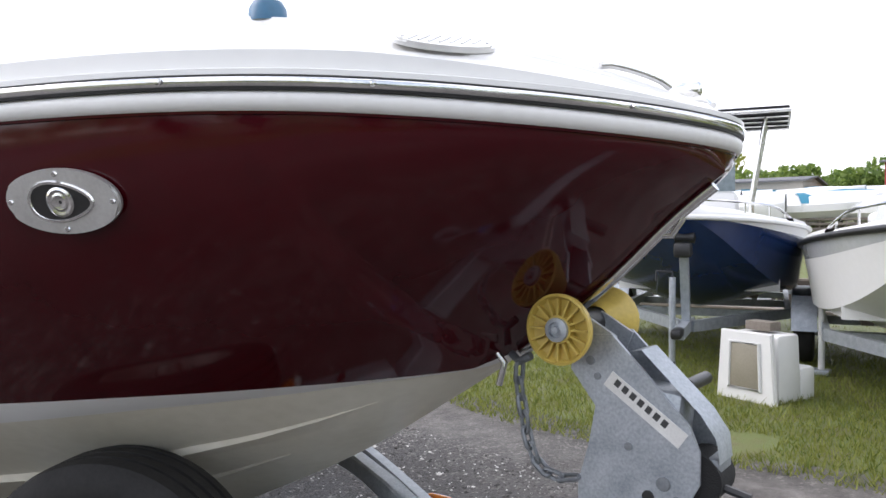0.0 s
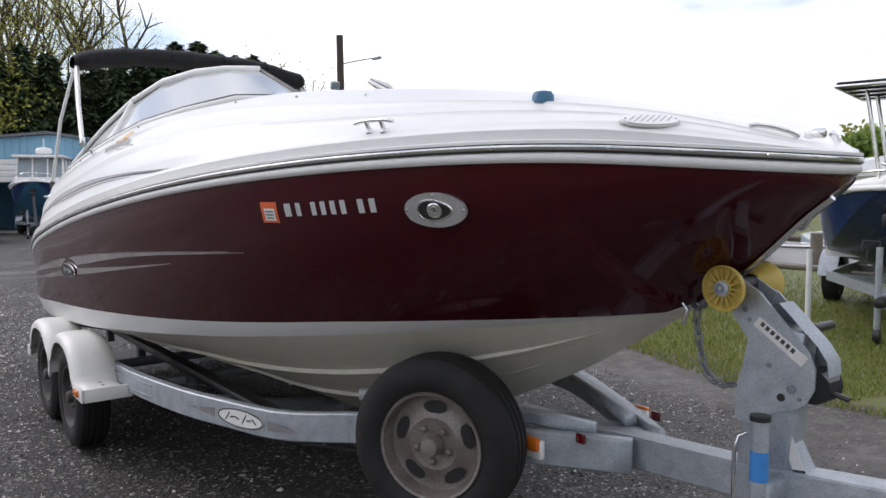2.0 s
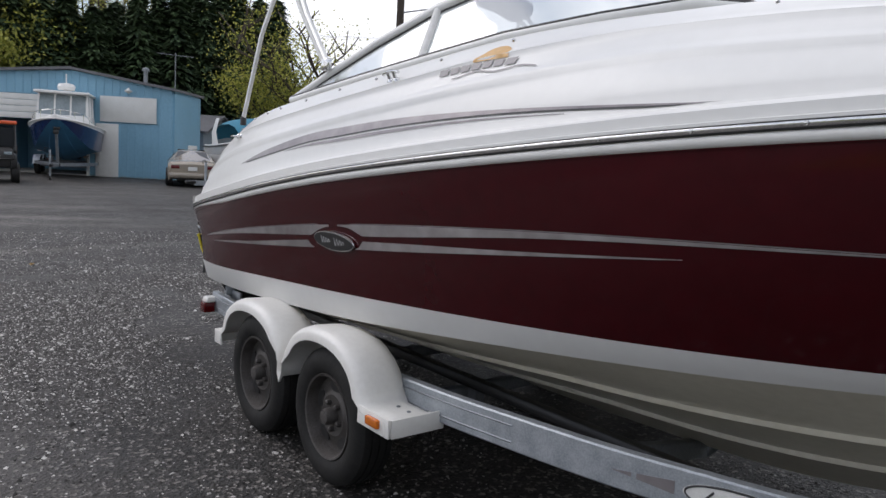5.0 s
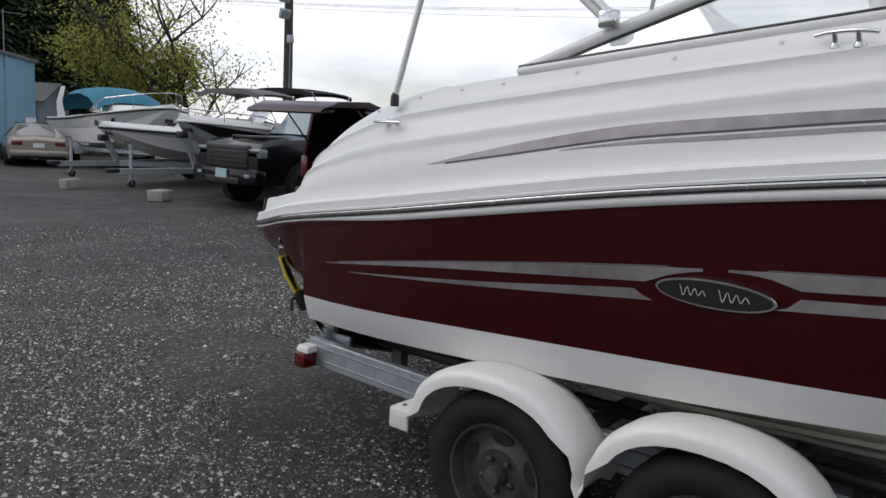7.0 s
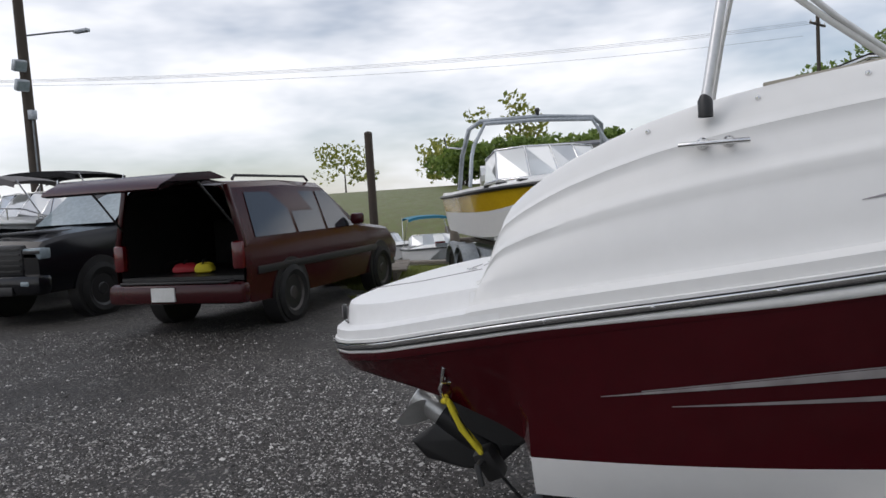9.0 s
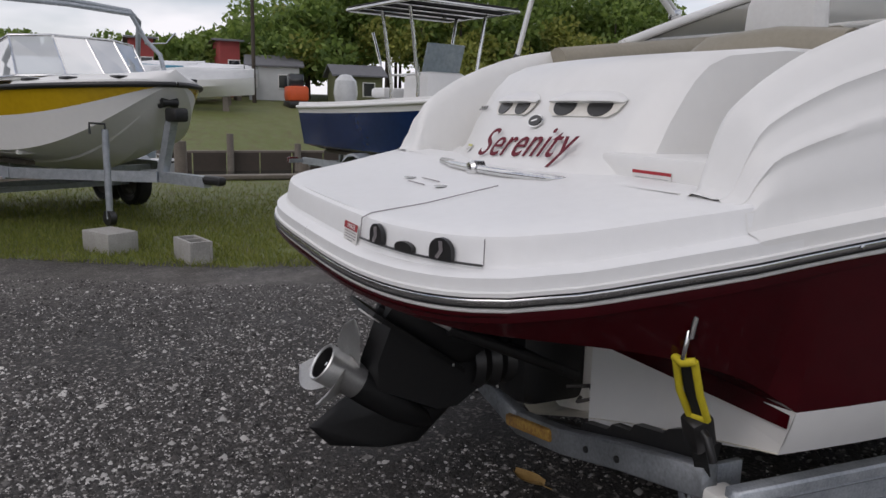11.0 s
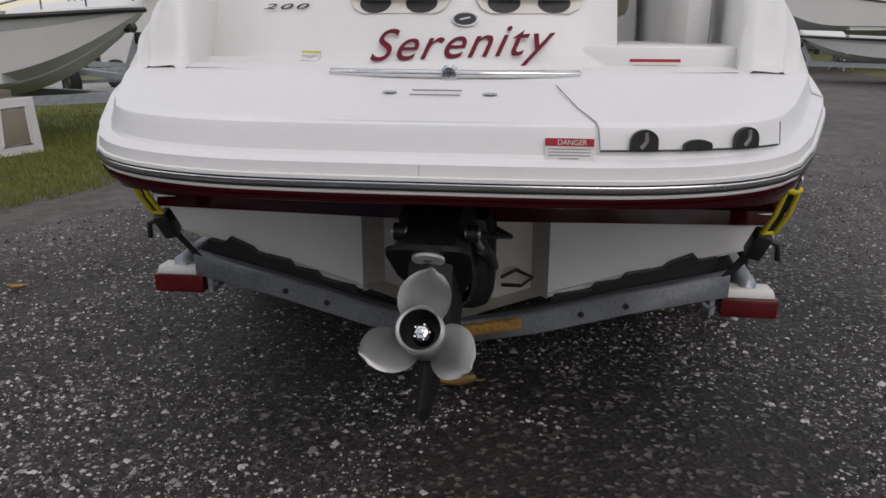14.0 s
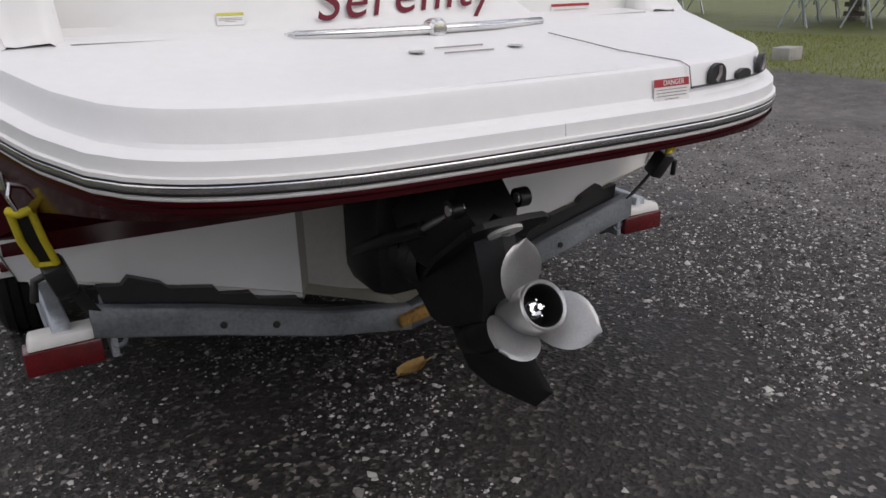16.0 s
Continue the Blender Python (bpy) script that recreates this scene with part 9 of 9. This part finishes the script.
fence = thing("fence", "pale post and rail fence on the far bank", "fence", None)
for k in range(14):
    y = -6.5 + 0.62 * k
    part("post", box("post", 0.1, 0.1, 0.95, DOCK_WOOD, (-41, y, ground_height(-41, 0) + 0.45), 0.02), fence)
for z in (0.35, 0.6, 0.85):
    part("rail", box("rail", 0.05, 8.3, 0.12, DOCK_WOOD, (-40.94, -2.5, ground_height(-41, 0) + z), 0.01), fence)


def on_hill(x, y):
    return ground_height(x, y) - 0.15


for x, y, a, sx, sy, h, gb, wall, lab in ((-54, 0.8, 90, 1.5, 4, 3.6, 0.2, BRICK_RED, "red-walled shed on the far bank"), (-53, 6.3, 90, 1.3, 4, 3.7, 0.2, BRICK_RED, "narrow red-walled shed on the far bank"), (-50, 9.0, 80, 3.2, 5, 2.2, 0.7, GREY_GEL, "pale grey boat shed on the far bank"), (-52, -8.5, 90, 9, 6, 2.6, 0.35, material("tan_stucco", (0.42, 0.39, 0.34), 0.8), "long tan building with a dark low roof"), (-46, 13.5, 85, 3, 3, 2.0, 0.6, material("mossy_shed_wall", (0.14, 0.15, 0.07), 0.8), "mossy wooden shed under the trees")):
    shed("boat_shed", lab, pose(x, y, on_hill(x, y), 0, 0, a), sx, sy, h, gb, wall, ROOF_GREY, [(sx * 0.2, -sy / 2 - 0.02, h * 0.55, 0.7, 0.8, "y")])
digger = thing("machine", "small orange machine parked on the far bank", "machine", pose(-44, 9.2, on_hill(-44, 9.2)))
part("machine_body", box("machine_body", 1.6, 1.2, 0.9, UTV_ORANGE, (0, 0, 0.9), 0.15), digger)
part("machine_track", box("machine_track", 1.9, 1.3, 0.45, BLACK, (0, 0, 0.25), 0.15), digger)
part("machine_cab", box("machine_cab", 0.8, 0.9, 0.8, DARK_GLASS, (-0.2, 0, 1.7), 0.1), digger)
SHRINK = material("white_shrink_wrap", (0.74, 0.75, 0.76), 0.45, second=(0.66, 0.67, 0.68), scale=2)
for k in range(15):
    x, y = -40 - 2.6 * (k % 4) - rng.uniform(0, 2), -9.5 + 1.05 * k + rng.uniform(-0.4, 0.4)
    z = on_hill(x, y)
    a = rng.uniform(-40, 40)
    sb = thing("covered_boat", "stored boat under a white cover on blocks", "boat", pose(x, y, z, 0, 0, a), "boats stored on the far bank")
    L, B = rng.uniform(4.5, 6.5), 2.2
    rows = [[(B / 2 * q * max(0.02, 1 - max(0, (s - 0.4) / 0.6) ** 2.2) ** 0.6, (s - 0.5) * L, zz + 0.3 * s * s) for q, zz in ((-0.35, 0.7), (-1, 1.25), (-1.02, 1.6), (-0.5, 2.05), (0, 2.35 - 0.4 * abs(s - 0.4)), (0.5, 2.05), (1.02, 1.6), (1, 1.25), (0.35, 0.7))] for s in np.linspace(0, 1, 9)]
    part("hull", grid_mesh("hull", [r[:3] for r in rows], WHITE), sb)
    part("hull", grid_mesh("hull", [r[6:] for r in rows], WHITE), sb)
    part("cover", grid_mesh("cover", [r[2:7] for r in rows], SHRINK if k % 3 else BLUE_CANVAS if k % 2 else GREY_GEL), sb)
    for u in (-0.3, 0.25):
        part("keel_block", box("keel_block", 0.5, 0.3, 0.95, DOCK_WOOD, (0, u * L, 0.4)), sb)

# ---- trees ----
tree("broad spring tree dense with yellow-green leaves", (-0.9, -36.6), 9.2, LEAF_OLIVE, 130, 0.62, 0.12, 0.0, 0.6, 0.2)
tree("spring tree with yellow-green leaves down to the roof", (-1.5, -35.8), 6.2, LEAF_OLIVE, 110, 0.5, 0.12, -0.03, 0.6, 0.2)
for x, y, h, lean in ((-6.3, -50, 18.0, 0.0), (-11.0, -52, 17.5, 0.05), (-4.6, -54, 18.0, -0.05), (-8.7, -47, 15.5, 0.03)):
    tree("tall spring tree with fine, mostly bare limbs", (x, y), h, LEAF_OLIVE, 42, 0.75, 0.06, lean, 0.5, 0.3, girth=0.012)
tree("dark green tree at the yard's corner", (4.5, -42), 10.0, LEAF_DEEP, 70, 0.5, 0.11, 0.0, 0.52, 0.3)
tree("pale bare tree behind the boats", (2.4, -50), 7.5, LEAF_OLIVE, 10, 0.5, 0.06, 0.0, 0.6, 0.3, girth=0.011)
tree("open-crowned tree with sparse new leaves", (-15.4, -27.3), 10.6, LEAF_OLIVE, 24, 0.5, 0.07, -0.02, 0.62, 0.4, girth=0.016)
tree("slim tree with yellow-green leaves beside the boats", (-13.9, -29.2), 7.4, LEAF_OLIVE, 60, 0.45, 0.09, 0.0, 0.5, 0.3, girth=0.013)
cone = conifer(10.4, 4.0)
cone.matrix_world = pose(-3.0, -38, -0.1) @ Matrix.Diagonal((0.85, 0.85, 0.88, 1))
for k in range(27):
    x = -2.6 - 0.55 * k + rng.uniform(-0.2, 0.2)
    y = -38.0 + (2.2 if k % 2 else 0.0) + rng.uniform(-0.5, 0.5)
    h = rng.uniform(0.84, 1.06) * (1.0 if k < 15 else 1.08)
    w = rng.uniform(0.85, 1.05) * (1.0 if k < 15 else 1.2)
    copy_thing(cone, pose(x, y, -0.1, 0, 0, rng.uniform(0, 360)) @ Matrix.Diagonal((w, w, h, 1)))

hill = []
for k in range(62):
    y = 6 + 46 * rng.random()
    x = -50 - 14 * rng.random() - 0.1 * max(0, y - 20)
    hill.append((x, y, rng.uniform(8, 12.5) * min(1.0, 0.45 + (y - 6) / 26), rng.uniform(5, 8)))
for k in range(22):
    hill.append((-58 - 12 * rng.random(), -24 + 32 * rng.random(), rng.uniform(2.6, 4.6), rng.uniform(3.5, 5.5)))
woods("hill_woods", "green spring woods on the far bank's hill", hill, LEAF_DEEP, 1300, 0.27)
low = []
for k in range(26):
    low.append((-47 - 10 * rng.random(), 9 + 36 * rng.random(), rng.uniform(3.5, 7), rng.uniform(3.5, 5)))
woods("hill_thicket", "yellow-green thicket below the hill woods", low, LEAF, 900, 0.23)
# ring of trees, unseen to the east, added for the hull to mirror
ring = []
for k in range(120):
    a = rng.uniform(0, 6.283)
    r = rng.uniform(75, 115)
    x, y = r * math.cos(a), r * math.sin(a)
    if x < -46 and y > -12 or (y < -25 and -95 < x < -6):
        continue
    if -45 < x < -12.5 and abs(y) < 60:
        continue
    ring.append((x, y, rng.uniform(6, 10) if y > -20 else rng.uniform(5, 8), rng.uniform(6, 9)))
woods("far_woods", "distant line of green spring trees, partly unseen, added for reflections", ring, LEAF, 700, 0.36)
east = [(-14 + 44 * rng.random(), 34 + 12 * rng.random(), rng.uniform(6, 10), rng.uniform(5, 7)) for k in range(26)]
woods("east_woods", "leafy trees along the yard's far sides", east, LEAF_DEEP, 800, 0.3)

# ---- north side ----
lane = [(-11.6 + 0.45 * k, 13.0 - 0.05 * (k - 10) + 0.15 * math.sin(k * 0.7)) for k in range(28)]
tagged(new("pavement", grid_mesh("pavement", [[(x, y - 0.9, ground_height(x, y - 0.9) - 0.05), (x, y - 0.88, ground_height(x, y - 0.88) + 0.025), (x, y, ground_height(x, y) + 0.035), (x, y + 0.88, ground_height(x, y + 0.88) + 0.025), (x, y + 0.9, ground_height(x, y + 0.9) - 0.05)] for x, y in lane], CONCRETE)), "narrow grey paved lane through the grass", "lane", kind="structure")
shed("house", "white single-storey house with dark windows", pose(-9.5, 25.5, 0, 0, 0, 20), 11.0, 5.0, 2.5, 1.3, WHITE_PAINT, ROOF_GREY, [(-1.5, -2.52, 1.4, 0.9, 1.1, "y"), (1.2, -2.52, 1.4, 0.9, 1.1, "y"), (3.4, -2.52, 1.4, 0.7, 1.1, "y")])
bush = thing("bush", "rounded brown-green bush by the house", "bush", pose(-8.0, 17.5, 0))
part("stems", tube("stems", [(0, 0, 0), (0.05, 0, 0.3), (0.1, 0.05, 0.7)], 0.04, BARK, 6, ends=0.01), bush)
v = nrng.normal(size=(1500, 3))
v /= np.linalg.norm(v, axis=1)[:, None]
v *= nrng.uniform(0.55, 1.0, (1500, 1)) * np.array([0.75, 0.75, 0.6])
v[:, 2] = np.abs(v[:, 2] + 0.45)
part("foliage", soup("foliage", leaf_cards(v, 0.06), per_island(material("ochre_leaves", (0.15, 0.1, 0.03), 0.7), (0.07, 0.055, 0.015), (0.22, 0.16, 0.05))), bush)
for at, turn in (((-4.6, 8.7), 200), ((-5.9, 10.4), 215)):
    et = thing("empty_trailer", "empty galvanised boat trailer with a winch post", "trailer", pose(at[0], at[1], 0, 0, 0, turn + 30), "empty trailers by the house")
    for g in (1, -1):
        part("side_rail", bar("side_rail", (g * 0.8, -4.2, 0.5), (g * 0.8, -1.6, 0.5), 0.06, 0.1, GALV), et)
        part("side_rail", bar("side_rail", (g * 0.8, -1.6, 0.5), (g * 0.05, -0.3, 0.5), 0.06, 0.1, GALV), et)
        wheel(et, (g * 1.0, -3.2, 0.3), 0.3, 0.18)
    part("axle", bar("axle", (-0.95, -3.2, 0.33), (0.95, -3.2, 0.33), 0.06, 0.06, GALV_DARK), et)
    for y in (-4.1, -2.0):
        part("cross_member", bar("cross_member", (-0.8, y, 0.46), (0.8, y, 0.46), 0.06, 0.08, GALV), et)
    part("tongue", bar("tongue", (0, -1.0, 0.5), (0, 0.9, 0.5), 0.08, 0.1, GALV), et)
    part("winch_post", bar("winch_post", (0, -0.1, 0.5), (0, -0.25, 1.15), 0.08, 0.08, GALV), et)
    part("bow_stop", lathe("bow_stop", [(-0.16, 0.03), (-0.14, 0.07), (0.14, 0.07), (0.16, 0.03)], BLACK, 12, "x", (0, -0.3, 1.15)), et)
    part("tongue_jack", tube("tongue_jack", [(0.1, 0.5, 0.02), (0.1, 0.5, 1.0)], 0.03, GALV, 8), et)

concrete_block((9.4, 5.6), 10, (0.42, 0.28, 0.2), False)
for k, (st, bw, lm, bot) in enumerate((((15.0, 15.5), (9.2, 11.8), WHITE, BLUE_TARP), ((21.0, 11.5), (14.2, 8.6), WHITE, BLUE_TARP), ((20.5, 18.0), (14.0, 14.8), GREY_GEL, BLUE_TARP), ((11.6, 24.4), (6.2, 21.2), WHITE, GREY_GEL), ((22.0, 7.0), (15.8, 5.2), WHITE, BLACK_GEL))):
    s = FarBoat("stored_boat", "white boat with painted bottom on metal stands", st, bw, 2.6, 1.95, 0.62, 0.45, lm, bot, WHITE, cockpit=(0.05, 0.5), chine_f=0.55)
    s.windscreen(0.6, 0.45), s.bow_rail(0.6)
    for q in (0.15, 0.45, 0.75):
        for g in (1, -1):
            js = thing("boat_stand", "galvanised boat stand with splayed legs", "boat stand", s.m @ pose(g * s.beam(q) * 0.62, q * s.L, 0), "boat stands")
            hz = lerp(s.kz(q), s.rz(q), 0.3)
            part("screw_post", tube("screw_post", [(0, 0, 0.45), (0, 0, hz - 0.03)], 0.025, GALV, 8), js)
            part("pad", box("pad", 0.25, 0.25, 0.05, DOCK_WOOD, (0, 0, hz - 0.03), 0.01), js)
            for a in (0.3, 2.4, 4.5):
                part("stand_leg", tube("stand_leg", [(0, 0, hz * 0.75), (0.4 * math.cos(a), 0.4 * math.sin(a), 0.02)], 0.022, GALV, 6), js)
    kb = thing("keel_block", "stacked timber block under a stored keel", "timber block", s.m @ pose(0, 0.3 * s.L, 0), "keel blocks")
    for z in range(5):
        part("timber", box("timber", 0.5 if z % 2 else 0.25, 0.25 if z % 2 else 0.5, 0.12, DOCK_WOOD, (0, 0, 0.06 + 0.12 * z), 0.01), kb)
ut = FarBoat("utility_boat", "low white utility boat on a galvanised trailer", (11.6, 16.6), (6.7, 17.6), 1.9, 0.95, 0.42, 0.12, WHITE, WHITE, GREY_GEL, cockpit=(0.06, 0.8))
ut.console(0.42), ut.outboard(1), ut.trailer((0.36,), rail_z=0.42, tongue=0.8, jack=True)
van, vb = car("pickup_truck", "dark pickup truck parked by the boat rows", pose(16.5, 22.5, 0, 0, 0, 60), TRUCK_BLACK, [(0, 0.97, 0.8, 0.5, 1.3, 1.28), (1.55, 0.99, 0.8, 0.45, 1.3, 1.3), (1.6, 0.99, 0.74, 0.42, 1.27, 1.86), (3.2, 0.99, 0.76, 0.42, 1.27, 1.93), (3.55, 0.99, 0.77, 0.42, 1.27, 1.86), (4.2, 0.99, 0.85, 0.42, 1.26, 1.31), (5.3, 0.98, 0.85, 0.46, 1.2, 1.23), (5.75, 0.9, 0.78, 0.55, 1.02, 1.02)], (1.05, 4.75), 0.4, category="pickup truck")
side_window(van, 0.99, 0.76, 1.27, 1.93, (1.75, 1.85), (2.6, 2.6))
side_window(van, 0.99, 0.76, 1.27, 1.93, (2.68, 2.68), (3.75, 3.35))

# ---- loose stones, grass, leaves ----


def stones(n):
    """Angular crushed stones strewn over the drive, thickest round the boat's stern."""
    octa = np.array([(1, 0, -0.3), (0, 1, -0.3), (-1, 0, -0.3), (0, -1, -0.3), (0, 0, 0.9)], dtype=np.float32)
    tri = np.array([(0, 1, 4), (1, 2, 4), (2, 3, 4), (3, 0, 4)], dtype=np.int32)
    x = np.concatenate([nrng.uniform(-4.2, 5.0, n // 2), nrng.normal(0.3, 1.7, n // 2)])
    y = np.concatenate([nrng.uniform(-7.5, 6.5, n // 2), nrng.normal(-1.1, 1.3, n // 2)])
    # fewer pale stones on the dark dirt astern, also deepening the hull's shade
    keep = np.array([a > GRASS_X(b) + 0.9 and noise.noise(Vector((a * 0.75, b * 0.75, 4))) + 0.7 * noise.noise(Vector((a * 2.6, b * 2.6, 8))) > -0.30 + 0.55 * math.exp(-(((a - 0.5) / 1.1) ** 2) - ((b + 0.45) / 0.8) ** 2) + 0.5 * max(0.0, min(1.0, (b - 4.3) / 1.5)) + 0.12 * max(0.0, min(1.0, (a - 1.8) / 1.2)) * (1 if b > -2.0 else 0) + 0.08 * math.exp(-(((a - 1.5) / 0.7) ** 2) - ((b + 0.8) / 0.9) ** 2) + (0.3 if abs(a) < 1.1 and b > 0.1 else 0.0) + rng.uniform(-0.3, 0.3) for a, b in zip(x, y)])
    x, y = x[keep], y[keep]
    n = len(x)
    z = np.array([ground_height(a, b) for a, b in zip(x, y)])
    size = np.clip(nrng.lognormal(-5.2, 0.45, n), 0.003, 0.022)
    v = octa[None] * nrng.uniform(0.65, 1.3, (n, 5, 1)) * size[:, None, None]
    v = v + nrng.normal(0, 0.18, (n, 5, 3)) * size[:, None, None]
    v[:, :, 2] *= 0.6
    t = nrng.uniform(0, 6.283, n)
    c, s = np.cos(t)[:, None], np.sin(t)[:, None]
    px = v[:, :, 0] * c - v[:, :, 1] * s + x[:, None]
    py = v[:, :, 0] * s + v[:, :, 1] * c + y[:, None]
    pz = v[:, :, 2] + z[:, None] + size[:, None] * 0.15
    co = np.stack([px, py, pz], axis=2).reshape(-1, 3)
    f = (tri[None] + (np.arange(n) * 5)[:, None, None]).reshape(-1)
    me = bpy.data.meshes.new("loose_stones")
    me.vertices.add(len(co))
    me.vertices.foreach_set("co", co.reshape(-1).astype(np.float32))
    me.loops.add(len(f))
    me.loops.foreach_set("vertex_index", f.astype(np.int32))
    me.polygons.add(len(f) // 3)
    me.polygons.foreach_set("loop_start", np.arange(0, len(f), 3, dtype=np.int32))
    me.materials.append(STONE)
    me.update()
    tagged(new("loose_stones", me), "loose grey and white crushed stones on the drive", "gravel", kind="stuff")


stones(380000)


def grass_blades(n):
    y = nrng.uniform(-9, 10, n)
    edge = np.array([GRASS_X(v) for v in y])
    x = edge + 0.25 - np.abs(nrng.normal(0, 3.0, n))
    east_n = n // 8
    x[:east_n] = nrng.uniform(8.0, 14, east_n)
    y[:east_n] = nrng.uniform(3, 14, east_n)
    keep = np.array([a > -11.8 and noise.noise(Vector((a * 1.1, b * 1.1, 1.7))) > -0.26 - 0.32 * min(2.0, abs(e - a)) for a, b, e in zip(x, y, edge)])
    x, y = x[keep], y[keep]
    n = len(x)
    z = np.array([ground_height(a, b) for a, b in zip(x, y)])
    p = np.stack([x, y, z], axis=1)
    a = nrng.uniform(0, 6.283, n)
    h = nrng.uniform(0.02, 0.075, n)
    w = nrng.uniform(0.003, 0.007, n)
    side = np.stack([np.cos(a) * w, np.sin(a) * w, np.zeros(n)], axis=1)
    lean = np.stack([nrng.normal(0, 0.5, n) * h, nrng.normal(0, 0.5, n) * h, h], axis=1)
    tagged(new("grass_blades", soup("grass_blades", np.stack([p - side, p + side, p + lean], axis=1), GRASS_BLADE)), "short green grass with bare patches", "grass", kind="stuff")


grass_blades(150000)

for x, y, s, t in ((0.02, 0.12, 0.07, 20), (1.35, -4.4, 0.05, 70), (-2.3, 0.9, 0.05, 10), (2.9, -1.7, 0.045, 130), (-2.9, -2.4, 0.05, 200)):
    lf = thing("dry_leaf", "curled tan dry leaf on the gravel", "leaf", pose(x, y, ground_height(x, y) + 0.012, 0, 0, t), "dry leaves")
    part("blade", grid_mesh("blade", [[(s * u, s * 0.55 * q * math.sin(math.pi * (0.08 + 0.84 * (u + 1) / 2)), 0.25 * s * q * q + 0.12 * s * u * u) for q in (-1, -0.5, 0, 0.5, 1)] for u in np.linspace(-1, 1, 9)], LEAF_DRY), lf)
    part("stalk", tube("stalk", [(s, 0, 0.12 * s), (s * 1.5, 0.05 * s, 0.1 * s)], 0.002, LEAF_DRY, 5), lf)
